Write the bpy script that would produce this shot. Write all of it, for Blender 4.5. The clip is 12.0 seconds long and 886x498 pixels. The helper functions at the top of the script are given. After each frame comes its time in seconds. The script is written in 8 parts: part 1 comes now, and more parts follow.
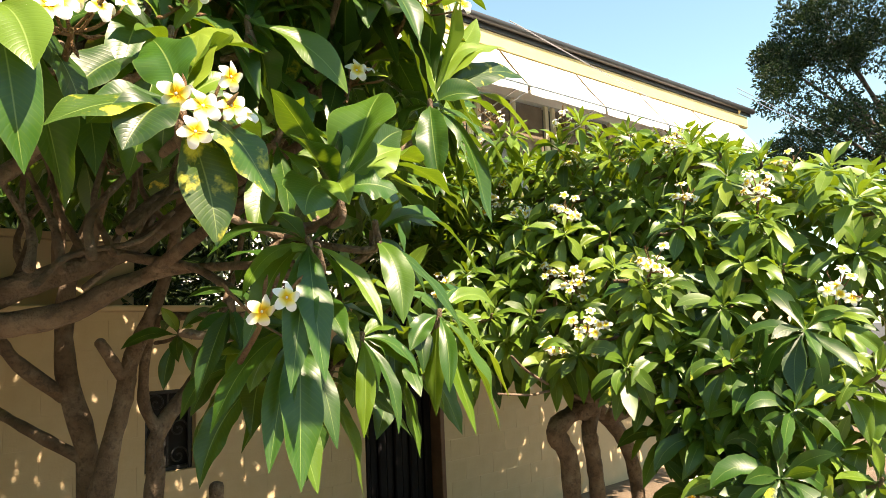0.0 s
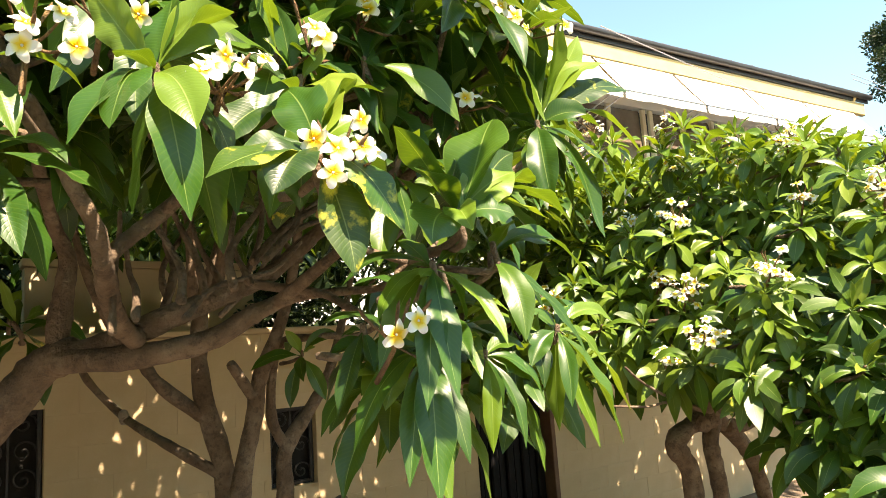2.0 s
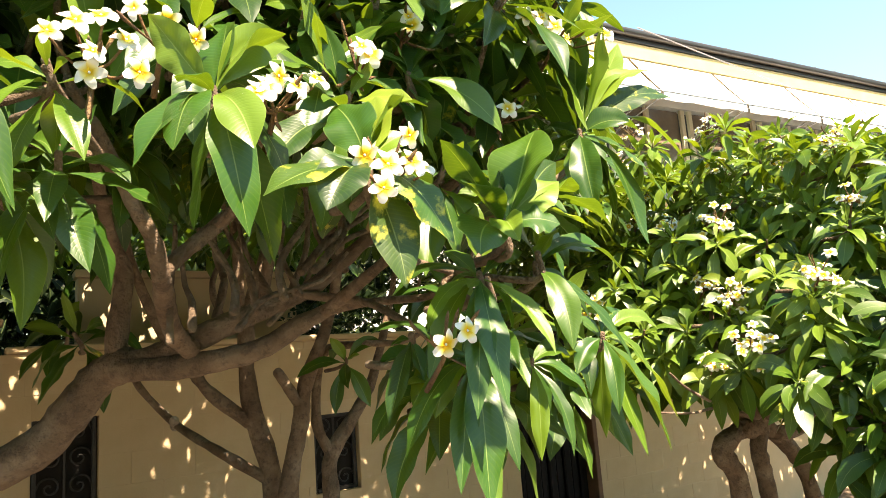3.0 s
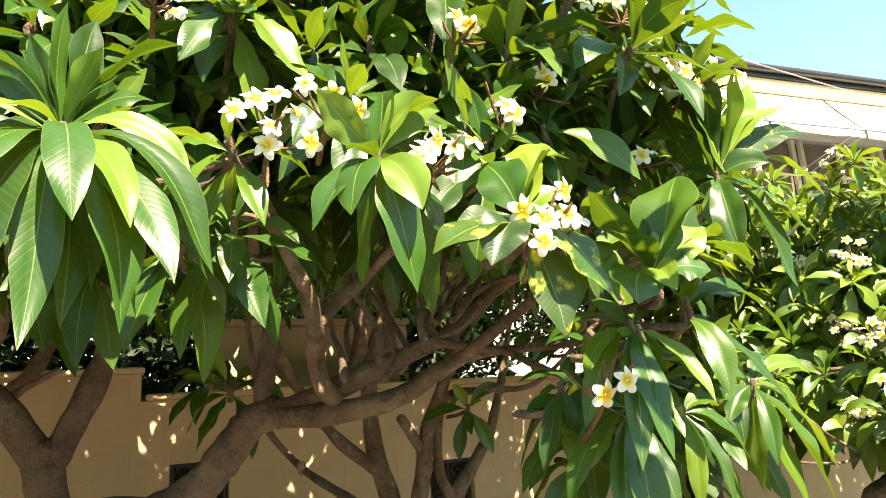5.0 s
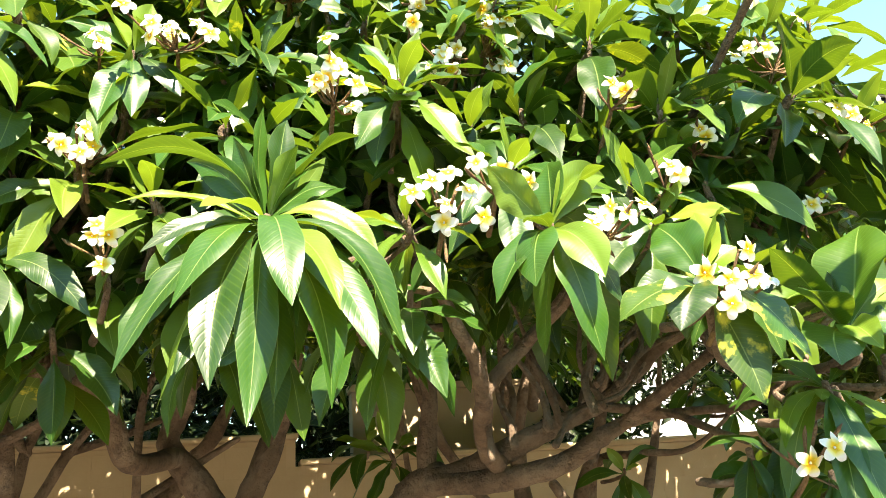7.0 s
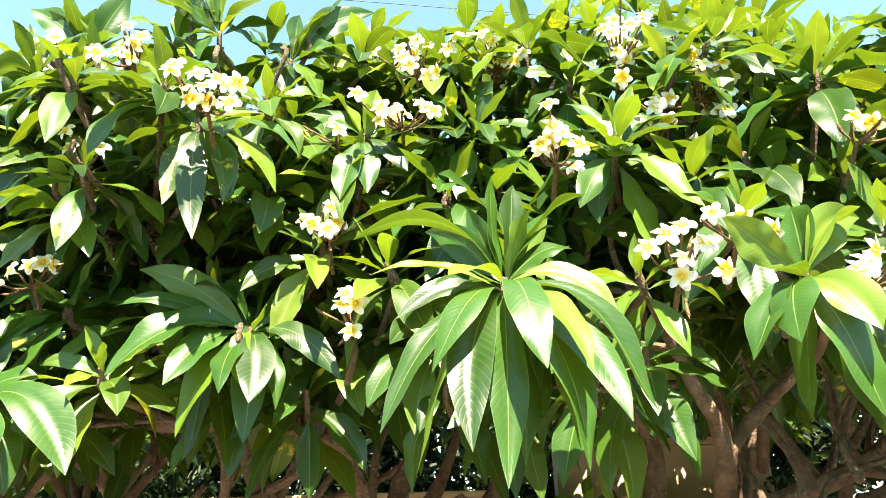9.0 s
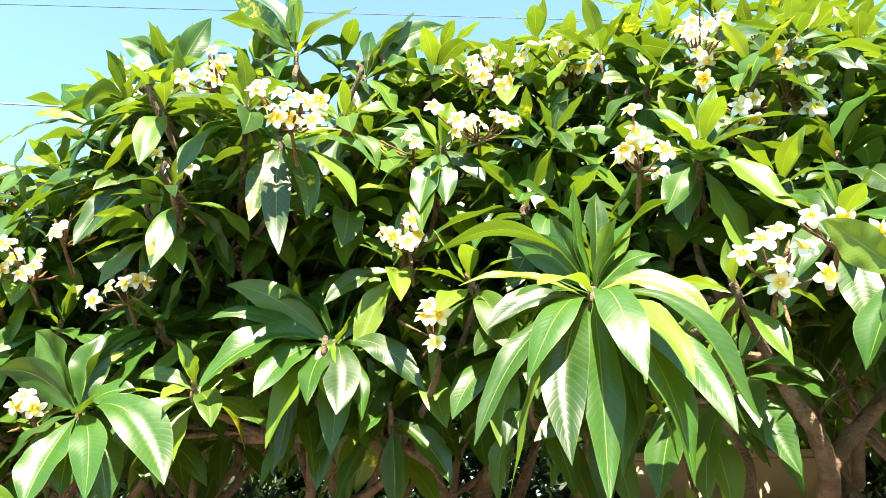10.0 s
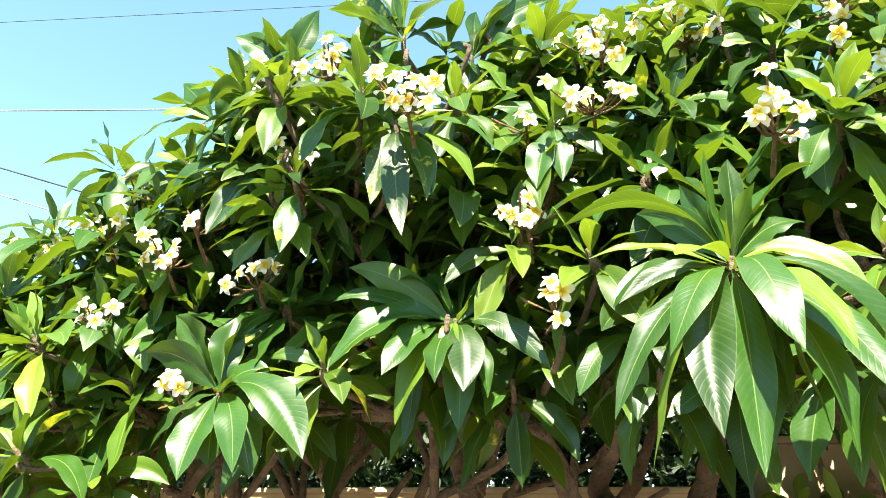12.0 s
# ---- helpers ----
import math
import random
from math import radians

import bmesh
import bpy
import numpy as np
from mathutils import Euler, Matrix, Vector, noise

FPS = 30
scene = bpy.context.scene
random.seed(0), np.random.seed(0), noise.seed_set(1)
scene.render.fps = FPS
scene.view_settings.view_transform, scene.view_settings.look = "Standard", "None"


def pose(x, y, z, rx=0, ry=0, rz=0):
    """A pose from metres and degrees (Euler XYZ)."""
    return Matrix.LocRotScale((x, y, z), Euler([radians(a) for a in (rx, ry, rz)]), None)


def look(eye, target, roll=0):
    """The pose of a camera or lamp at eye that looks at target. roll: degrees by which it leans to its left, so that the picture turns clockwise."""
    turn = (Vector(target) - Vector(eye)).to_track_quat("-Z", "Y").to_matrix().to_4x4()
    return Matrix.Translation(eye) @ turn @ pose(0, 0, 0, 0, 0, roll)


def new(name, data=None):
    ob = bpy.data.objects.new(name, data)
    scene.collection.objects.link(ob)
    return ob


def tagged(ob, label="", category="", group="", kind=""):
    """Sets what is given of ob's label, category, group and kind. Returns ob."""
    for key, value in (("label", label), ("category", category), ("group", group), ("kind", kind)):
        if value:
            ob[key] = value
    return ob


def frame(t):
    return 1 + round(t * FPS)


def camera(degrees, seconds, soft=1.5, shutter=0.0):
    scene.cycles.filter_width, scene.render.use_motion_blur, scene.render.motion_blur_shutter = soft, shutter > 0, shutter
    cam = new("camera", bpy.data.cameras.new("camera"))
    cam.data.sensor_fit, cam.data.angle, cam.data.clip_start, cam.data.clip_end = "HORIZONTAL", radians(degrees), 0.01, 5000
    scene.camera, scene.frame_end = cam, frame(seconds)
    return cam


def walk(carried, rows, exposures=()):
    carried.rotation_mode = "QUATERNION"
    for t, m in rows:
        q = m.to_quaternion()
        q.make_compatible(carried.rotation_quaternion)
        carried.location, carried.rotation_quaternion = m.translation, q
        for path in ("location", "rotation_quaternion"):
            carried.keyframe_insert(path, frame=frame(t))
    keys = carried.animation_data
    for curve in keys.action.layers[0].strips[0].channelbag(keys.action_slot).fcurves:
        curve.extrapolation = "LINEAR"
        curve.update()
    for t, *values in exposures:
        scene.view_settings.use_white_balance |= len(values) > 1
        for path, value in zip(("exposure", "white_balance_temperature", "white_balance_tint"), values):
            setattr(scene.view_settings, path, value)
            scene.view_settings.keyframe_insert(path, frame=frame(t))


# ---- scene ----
cam = camera(64.8, 12.0, 0.6)
PATH = [
    (0, (-0.088, 0.137, 1.576), (1.299, 1.554, 1.832), -2.4),
    (0.5, (-0.112, 0.151, 1.577), (1.201, 1.636, 1.84), -2.7),
    (1, (-0.128, 0.152, 1.577), (1.134, 1.681, 1.844), -3.4),
    (1.5, (-0.146, 0.14, 1.583), (1.066, 1.705, 1.87), -3.6),
    (2, (-0.157, 0.121, 1.588), (1.014, 1.712, 1.895), -4.0),
    (2.5, (-0.172, 0.109, 1.592), (0.957, 1.73, 1.905), -4.2),
    (4.5, (-0.265, 0.11, 1.61), (0.649, 1.838, 2.034), -4.2),
    (5, (-0.303, 0.125, 1.615), (0.539, 1.878, 2.082), -4.3),
    (5.5, (-0.331, 0.132, 1.622), (0.439, 1.905, 2.136), -4.2),
    (6, (-0.366, 0.128, 1.629), (0.31, 1.923, 2.193), -3.8),
    (6.5, (-0.391, 0.123, 1.631), (0.214, 1.929, 2.241), -4.1),
    (7, (-0.412, 0.126, 1.636), (0.103, 1.946, 2.286), -4.4),
    (9, (-0.515, 0.114, 1.649), (-0.51, 1.941, 2.462), -1.6),
    (9.5, (-0.548, 0.106, 1.654), (-0.639, 1.92, 2.491), -1.0),
    (10, (-0.562, 0.114, 1.652), (-0.731, 1.919, 2.495), -0.5),
    (10.5, (-0.576, 0.11, 1.654), (-0.817, 1.906, 2.5), -0.1),
    (11, (-0.591, 0.112, 1.652), (-0.891, 1.9, 2.496), 0.3),
    (11.5, (-0.613, 0.113, 1.641), (-0.996, 1.891, 2.473), 0.7),
    (12, (-0.63, 0.113, 1.635), (-1.061, 1.893, 2.44), 1.1),
]
walk(cam, [(t, look(eye, target, roll)) for t, eye, target, roll in PATH], [(0, 1.88, 8500, 19), (2.5, 2.15, 8500, 20), (5.5, 2.30, 8100, 16), (7.2, 2.53, 7800, 15), (9, 2.61, 7700, 15), (12, 2.38, 7150, 13)])

# ---- light ----
SUN_DIR = Vector((0.08, -0.58, 0.81)).normalized()
world = bpy.data.worlds.new("sky")
scene.world = world
world.use_nodes = True
wn, wl = world.node_tree.nodes, world.node_tree.links
sky = wn.new("ShaderNodeTexSky")
sky.sky_type, sky.sun_disc = "NISHITA", False
sky.sun_elevation = math.asin(SUN_DIR.z)
sky.sun_rotation = math.atan2(SUN_DIR.x, SUN_DIR.y)
sky.air_density, sky.dust_density, sky.ozone_density = 1.0, 0.1, 0.0
tint = wn.new("ShaderNodeMix")
tint.data_type, tint.blend_type = "RGBA", "MULTIPLY"
tint.inputs[0].default_value, tint.inputs[7].default_value = 1.0, (0.80, 1.10, 1.03, 1.0)
wl.new(sky.outputs[0], tint.inputs[6])
wl.new(tint.outputs[2], wn["Background"].inputs[0])
wn["Background"].inputs[1].default_value = 0.094
sun_data = bpy.data.lights.new("sun", "SUN")
sun_data.energy, sun_data.angle, sun_data.color = 5.0, radians(0.53), (1.0, 0.95, 0.86)
sun = new("sun", sun_data)
sun.matrix_world = look((0, 0, 30), Vector((0, 0, 30)) - SUN_DIR)


# ---- materials ----
def material(name):
    m = bpy.data.materials.new(name)
    m.use_nodes = True
    nt = m.node_tree
    return m, nt.nodes, nt.links, nt.nodes["Principled BSDF"]


def ramp(nodes, stops):
    r = nodes.new("ShaderNodeValToRGB")
    while len(r.color_ramp.elements) < len(stops):
        r.color_ramp.elements.new(0.5)
    for e, (p, c) in zip(r.color_ramp.elements, stops):
        e.position, e.color = p, (*c, 1)
    return r


def noise_tex(nodes, links, scale, detail=4.0, coords=None, rough=0.55):
    n = nodes.new("ShaderNodeTexNoise")
    n.inputs["Scale"].default_value, n.inputs["Detail"].default_value = scale, detail
    n.inputs["Roughness"].default_value = rough
    if coords is not None:
        links.new(coords, n.inputs["Vector"])
    return n


def math_node(nodes, links, op, a, b=None, c=None):
    n = nodes.new("ShaderNodeMath")
    n.operation = op
    for slot, v in zip(n.inputs, (a, b, c)):
        if v is None:
            continue
        if isinstance(v, (int, float)):
            slot.default_value = v
        else:
            links.new(v, slot)
    return n.outputs[0]


def mix_colour(nodes, links, fac, a, b, blend="MIX"):
    n = nodes.new("ShaderNodeMix")
    n.data_type, n.blend_type = "RGBA", blend
    for slot, v in ((n.inputs[0], fac), (n.inputs[6], a), (n.inputs[7], b)):
        if isinstance(v, (int, float)):
            slot.default_value = v
        elif isinstance(v, tuple):
            slot.default_value = (*v, 1)
        else:
            links.new(v, slot)
    return n.outputs[2]


def bump_into(nodes, links, height, normal_in, strength=0.3, distance=0.01, below=None):
    b = nodes.new("ShaderNodeBump")
    b.inputs["Strength"].default_value, b.inputs["Distance"].default_value = strength, distance
    links.new(height, b.inputs["Height"])
    if below is not None:
        links.new(below, b.inputs["Normal"])
    links.new(b.outputs[0], normal_in)
    return b.outputs[0]


def leaf_material(name, dark, mid, young, glow, rough=0.34, blotch=0.0, clear=0.42):
    """Leathery leaf: U runs across the blade from -1 to 1 (0.5 in the middle), V from stalk to tip."""
    m, nodes, links, bsdf = material(name)
    uv = nodes.new("ShaderNodeUVMap")
    uv.uv_map = "UVMap"
    sep = nodes.new("ShaderNodeSeparateXYZ")
    links.new(uv.outputs[0], sep.inputs[0])
    across = math_node(nodes, links, "ABSOLUTE", math_node(nodes, links, "MULTIPLY_ADD", sep.outputs[0], 2.0, -1.0))
    info, geo = nodes.new("ShaderNodeObjectInfo"), nodes.new("ShaderNodeNewGeometry")
    rnd = math_node(nodes, links, "FRACT", math_node(nodes, links, "ADD", info.outputs["Random"], geo.outputs["Random Per Island"]))
    tone = ramp(nodes, [(0.0, dark), (0.5, mid), (0.80, mid), (1.0, young)])
    links.new(rnd, tone.inputs[0])
    tex = nodes.new("ShaderNodeTexCoord")
    mottle = noise_tex(nodes, links, 28, 3, tex.outputs["Object"])
    col = mix_colour(nodes, links, math_node(nodes, links, "MULTIPLY", mottle.outputs[0], 0.22), tone.outputs[0], young)
    # yellow ageing blotches on a few leaves
    old = noise_tex(nodes, links, 19, 4, tex.outputs["Object"], 0.65)
    few = math_node(nodes, links, "GREATER_THAN", math_node(nodes, links, "FRACT", math_node(nodes, links, "MULTIPLY", rnd, 7.31)), 1.0 - blotch)
    mask = nodes.new("ShaderNodeMapRange")
    mask.inputs[1].default_value, mask.inputs[2].default_value = 0.54, 0.66
    links.new(old.outputs[0], mask.inputs[0])
    col = mix_colour(nodes, links, math_node(nodes, links, "MULTIPLY", mask.outputs[0], few), col, (0.50, 0.46, 0.05))
    # side veins: slanted ribs, and the pale midrib
    wave = math_node(nodes, links, "SINE", math_node(nodes, links, "MULTIPLY_ADD", sep.outputs[1], 150.0, math_node(nodes, links, "MULTIPLY", across, -16.0)))
    rib = math_node(nodes, links, "POWER", math_node(nodes, links, "MULTIPLY_ADD", wave, 0.5, 0.5), 6.0)
    col = mix_colour(nodes, links, math_node(nodes, links, "MULTIPLY", rib, 0.15), col, young)
    midrib = nodes.new("ShaderNodeMapRange")
    midrib.inputs[1].default_value, midrib.inputs[2].default_value = 0.042, 0.012
    links.new(across, midrib.inputs[0])
    edge = nodes.new("ShaderNodeMapRange")
    edge.inputs[1].default_value, edge.inputs[2].default_value = 0.95, 1.0
    links.new(across, edge.inputs[0])
    pale = math_node(nodes, links, "MAXIMUM", midrib.outputs[0], math_node(nodes, links, "MULTIPLY", edge.outputs[0], 0.5))
    col = mix_colour(nodes, links, math_node(nodes, links, "MULTIPLY", pale, 0.36), col, (0.33, 0.42, 0.13))
    links.new(col, bsdf.inputs["Base Color"])
    fine = noise_tex(nodes, links, 260, 2, tex.outputs["Object"])
    r = math_node(nodes, links, "MULTIPLY_ADD", mottle.outputs[0], 0.25, rough - 0.1)
    links.new(r, bsdf.inputs["Roughness"])
    bsdf.inputs["Specular IOR Level"].default_value = clear
    # the blade swells between its sunken side veins
    height = math_node(nodes, links, "ADD", math_node(nodes, links, "MULTIPLY", rib, -1.0), math_node(nodes, links, "MULTIPLY", midrib.outputs[0], -1.4))
    height = math_node(nodes, links, "ADD", height, math_node(nodes, links, "MULTIPLY", mottle.outputs[0], 2.0))
    height = math_node(nodes, links, "ADD", height, math_node(nodes, links, "MULTIPLY", fine.outputs[0], 0.25))
    nrm = bump_into(nodes, links, height, bsdf.inputs["Normal"], 0.12, 0.0012)
    through_light = nodes.new("ShaderNodeBsdfTranslucent")
    links.new(mix_colour(nodes, links, 0.5, mix_colour(nodes, links, 1.0, col, (2.4, 2.4, 0.9), "MULTIPLY"), glow), through_light.inputs[0])
    links.new(nrm, through_light.inputs["Normal"])
    mixer = nodes.new("ShaderNodeMixShader")
    mixer.inputs[0].default_value = 0.21
    links.new(bsdf.outputs[0], mixer.inputs[1])
    links.new(through_light.outputs[0], mixer.inputs[2])
    links.new(mixer.outputs[0], nodes["Material Output"].inputs[0])
    return m


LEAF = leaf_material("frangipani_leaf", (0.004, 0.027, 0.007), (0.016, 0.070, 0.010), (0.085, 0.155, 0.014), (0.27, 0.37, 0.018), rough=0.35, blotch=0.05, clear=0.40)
# paler copy of LEAF: a yellower gate tree, and sunlight put into other crowns' colour
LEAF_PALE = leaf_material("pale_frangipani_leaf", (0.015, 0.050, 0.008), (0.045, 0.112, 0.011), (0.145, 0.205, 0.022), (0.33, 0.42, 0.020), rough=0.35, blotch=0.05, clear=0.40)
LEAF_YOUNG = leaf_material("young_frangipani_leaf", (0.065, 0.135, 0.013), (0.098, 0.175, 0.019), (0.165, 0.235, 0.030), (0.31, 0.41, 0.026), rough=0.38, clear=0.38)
LEAF_OLD = leaf_material("ageing_frangipani_leaf", (0.016, 0.050, 0.009), (0.030, 0.085, 0.013), (0.10, 0.17, 0.015), (0.34, 0.40, 0.015), rough=0.40, blotch=0.999, clear=0.40)
# near-black: the deep shade behind the garden wall is put into this colour
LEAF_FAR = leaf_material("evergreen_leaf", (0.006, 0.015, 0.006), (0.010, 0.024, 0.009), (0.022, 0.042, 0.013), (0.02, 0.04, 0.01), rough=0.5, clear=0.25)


def bark_material(name, a, b, c):
    m, nodes, links, bsdf = material(name)
    tex = nodes.new("ShaderNodeTexCoord")
    big = noise_tex(nodes, links, 7, 5, tex.outputs["Object"], 0.6)
    tone = ramp(nodes, [(0.25, a), (0.5, b), (0.75, c)])
    links.new(big.outputs[0], tone.inputs[0])
    grain = noise_tex(nodes, links, 120, 5, tex.outputs["Object"], 0.7)
    col = mix_colour(nodes, links, math_node(nodes, links, "MULTIPLY", grain.outputs[0], 0.42), tone.outputs[0], (0.06, 0.036, 0.02))
    blotch = noise_tex(nodes, links, 26, 6, tex.outputs["Object"], 0.72)
    dark = nodes.new("ShaderNodeMapRange")
    dark.inputs[1].default_value, dark.inputs[2].default_value = 0.50, 0.62
    links.new(blotch.outputs[0], dark.inputs[0])
    col = mix_colour(nodes, links, math_node(nodes, links, "MULTIPLY", dark.outputs[0], 0.55), col, (0.045, 0.03, 0.02))
    links.new(col, bsdf.inputs["Base Color"])
    bsdf.inputs["Roughness"].default_value = 0.85
    lump = noise_tex(nodes, links, 55, 5, tex.outputs["Object"], 0.6)
    # leaf scars: small raised rims
    scar = nodes.new("ShaderNodeTexVoronoi")
    scar.inputs["Scale"].default_value = 48
    links.new(tex.outputs["Object"], scar.inputs["Vector"])
    rim = math_node(nodes, links, "SINE", math_node(nodes, links, "MULTIPLY", scar.outputs["Distance"], 9.0))
    height = math_node(nodes, links, "ADD", lump.outputs[0], math_node(nodes, links, "MULTIPLY", grain.outputs[0], 0.45))
    height = math_node(nodes, links, "ADD", height, math_node(nodes, links, "MULTIPLY", rim, 0.03))
    height = math_node(nodes, links, "ADD", height, math_node(nodes, links, "MULTIPLY", blotch.outputs[0], 0.8))
    bump_into(nodes, links, height, bsdf.inputs["Normal"], 0.9, 0.02)
    return m


BARK = bark_material("frangipani_bark", (0.085, 0.056, 0.034), (0.19, 0.128, 0.078), (0.34, 0.26, 0.18))
CUT_WOOD = bark_material("weathered_cut_wood", (0.30, 0.24, 0.17), (0.42, 0.35, 0.26), (0.52, 0.45, 0.36))
TWIG = bark_material("flower_stalk", (0.14, 0.06, 0.025), (0.22, 0.11, 0.04), (0.28, 0.20, 0.08))
BARK_FAR = bark_material("evergreen_bark", (0.05, 0.04, 0.03), (0.08, 0.06, 0.05), (0.11, 0.09, 0.07))


def petal_material():
    m, nodes, links, bsdf = material("frangipani_petal")
    uv = nodes.new("ShaderNodeUVMap")
    uv.uv_map = "UVMap"
    sep = nodes.new("ShaderNodeSeparateXYZ")
    links.new(uv.outputs[0], sep.inputs[0])
    info = nodes.new("ShaderNodeObjectInfo")
    shift = math_node(nodes, links, "MULTIPLY_ADD", info.outputs["Random"], 0.22, -0.08)
    tone = ramp(nodes, [(0.0, (0.82, 0.47, 0.008)), (0.22, (0.85, 0.62, 0.04)), (0.44, (0.86, 0.78, 0.34)), (0.62, (0.86, 0.85, 0.79))])
    links.new(math_node(nodes, links, "SUBTRACT", sep.outputs[1], shift), tone.inputs[0])
    links.new(tone.outputs[0], bsdf.inputs["Base Color"])
    bsdf.inputs["Roughness"].default_value = 0.5
    tex = nodes.new("ShaderNodeTexCoord")
    fine = noise_tex(nodes, links, 180, 2, tex.outputs["Object"])
    bump_into(nodes, links, fine.outputs[0], bsdf.inputs["Normal"], 0.2, 0.002)
    tr = nodes.new("ShaderNodeBsdfTranslucent")
    links.new(tone.outputs[0], tr.inputs[0])
    mixer = nodes.new("ShaderNodeMixShader")
    mixer.inputs[0].default_value = 0.3
    links.new(bsdf.outputs[0], mixer.inputs[1])
    links.new(tr.outputs[0], mixer.inputs[2])
    links.new(mixer.outputs[0], nodes["Material Output"].inputs[0])
    return m


PETAL = petal_material()


def rough_material(name, stops, scale, rough=0.9, fine_scale=60, bump=0.4, dist=0.01, spec=0.3, metal=0.0):
    m, nodes, links, bsdf = material(name)
    tex = nodes.new("ShaderNodeTexCoord")
    big = noise_tex(nodes, links, scale, 6, tex.outputs["Object"], 0.6)
    tone = ramp(nodes, stops)
    links.new(big.outputs[0], tone.inputs[0])
    fine = noise_tex(nodes, links, fine_scale, 4, tex.outputs["Object"], 0.65)
    col = mix_colour(nodes, links, math_node(nodes, links, "MULTIPLY", fine.outputs[0], 0.25), tone.outputs[0], stops[0][1])
    links.new(col, bsdf.inputs["Base Color"])
    bsdf.inputs["Roughness"].default_value = rough
    bsdf.inputs["Specular IOR Level"].default_value = spec
    bsdf.inputs["Metallic"].default_value = metal
    bump_into(nodes, links, fine.outputs[0], bsdf.inputs["Normal"], bump, dist)
    return m


PLASTER = rough_material("ochre_wall_paint", [(0.3, (0.47, 0.35, 0.205)), (0.5, (0.55, 0.42, 0.255)), (0.72, (0.61, 0.475, 0.30))], 1.3, 0.85, 45, 0.35, 0.006)
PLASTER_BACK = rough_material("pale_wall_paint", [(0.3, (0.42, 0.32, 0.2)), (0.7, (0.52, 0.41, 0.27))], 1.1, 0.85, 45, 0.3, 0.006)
WHITE_WALL = rough_material("white_house_paint", [(0.3, (0.68, 0.66, 0.62)), (0.7, (0.78, 0.77, 0.74))], 0.8, 0.8, 30, 0.2, 0.005)
IRON = rough_material("black_iron", [(0.3, (0.012, 0.012, 0.013)), (0.7, (0.03, 0.028, 0.026))], 9, 0.45, 90, 0.2, 0.002, 0.5)
GATE_PAINT = rough_material("dark_gate_paint", [(0.3, (0.006, 0.006, 0.007)), (0.7, (0.012, 0.011, 0.011))], 5, 0.7, 60, 0.2, 0.003, 0.12)
RECESS_SHADE = rough_material("recess_shade", [(0.3, (0.02, 0.018, 0.016)), (0.7, (0.03, 0.027, 0.024))], 4, 0.9)
WOOD_TRIM = rough_material("brown_timber", [(0.3, (0.10, 0.05, 0.03)), (0.7, (0.17, 0.09, 0.05))], 8, 0.6, 80, 0.3, 0.003)
GUTTER = rough_material("dark_gutter_metal", [(0.3, (0.012, 0.011, 0.011)), (0.7, (0.028, 0.025, 0.024))], 3, 0.4, 50, 0.1, 0.002, 0.5)
ROOF = rough_material("dark_roof_sheet", [(0.3, (0.06, 0.06, 0.065)), (0.7, (0.10, 0.10, 0.105))], 2, 0.6, 20, 0.2, 0.01)
FASCIA = rough_material("cream_fascia_paint", [(0.3, (0.54, 0.37, 0.16)), (0.7, (0.63, 0.45, 0.21))], 2, 0.6, 40, 0.15, 0.004)
CANVAS = rough_material("white_awning_canvas", [(0.3, (0.76, 0.75, 0.72)), (0.7, (0.82, 0.81, 0.79))], 3, 0.85, 120, 0.2, 0.003)
WINDOW_DARK = rough_material("smoky_window_glass", [(0.3, (0.13, 0.10, 0.075)), (0.7, (0.20, 0.155, 0.11))], 3, 0.22, 40, 0.02, 0.001, 0.6)
STEEL = rough_material("grey_steel", [(0.3, (0.45, 0.45, 0.46)), (0.7, (0.55, 0.55, 0.56))], 6, 0.4, 60, 0.1, 0.001, 0.5, 0.6)
PALE_FRAME = rough_material("pale_window_frame", [(0.3, (0.62, 0.55, 0.40)), (0.7, (0.7, 0.64, 0.5))], 4, 0.6)
CABLE = rough_material("cable_sheath", [(0.3, (0.03, 0.03, 0.03)), (0.7, (0.06, 0.06, 0.06))], 5, 0.5)
CABLE_PALE = rough_material("pale_cable_sheath", [(0.3, (0.24, 0.23, 0.24)), (0.7, (0.31, 0.30, 0.31))], 5, 0.5)
EARTH = rough_material("garden_soil", [(0.3, (0.12, 0.088, 0.06)), (0.7, (0.20, 0.15, 0.105))], 3, 0.95, 40, 0.9, 0.03)
ASPHALT = rough_material("street_asphalt", [(0.3, (0.04, 0.04, 0.042)), (0.7, (0.065, 0.064, 0.062))], 0.8, 0.9, 90, 0.7, 0.01)
PAVING = rough_material("concrete_paving", [(0.3, (0.25, 0.235, 0.21)), (0.7, (0.34, 0.32, 0.285))], 1.5, 0.9, 50, 0.4, 0.006)


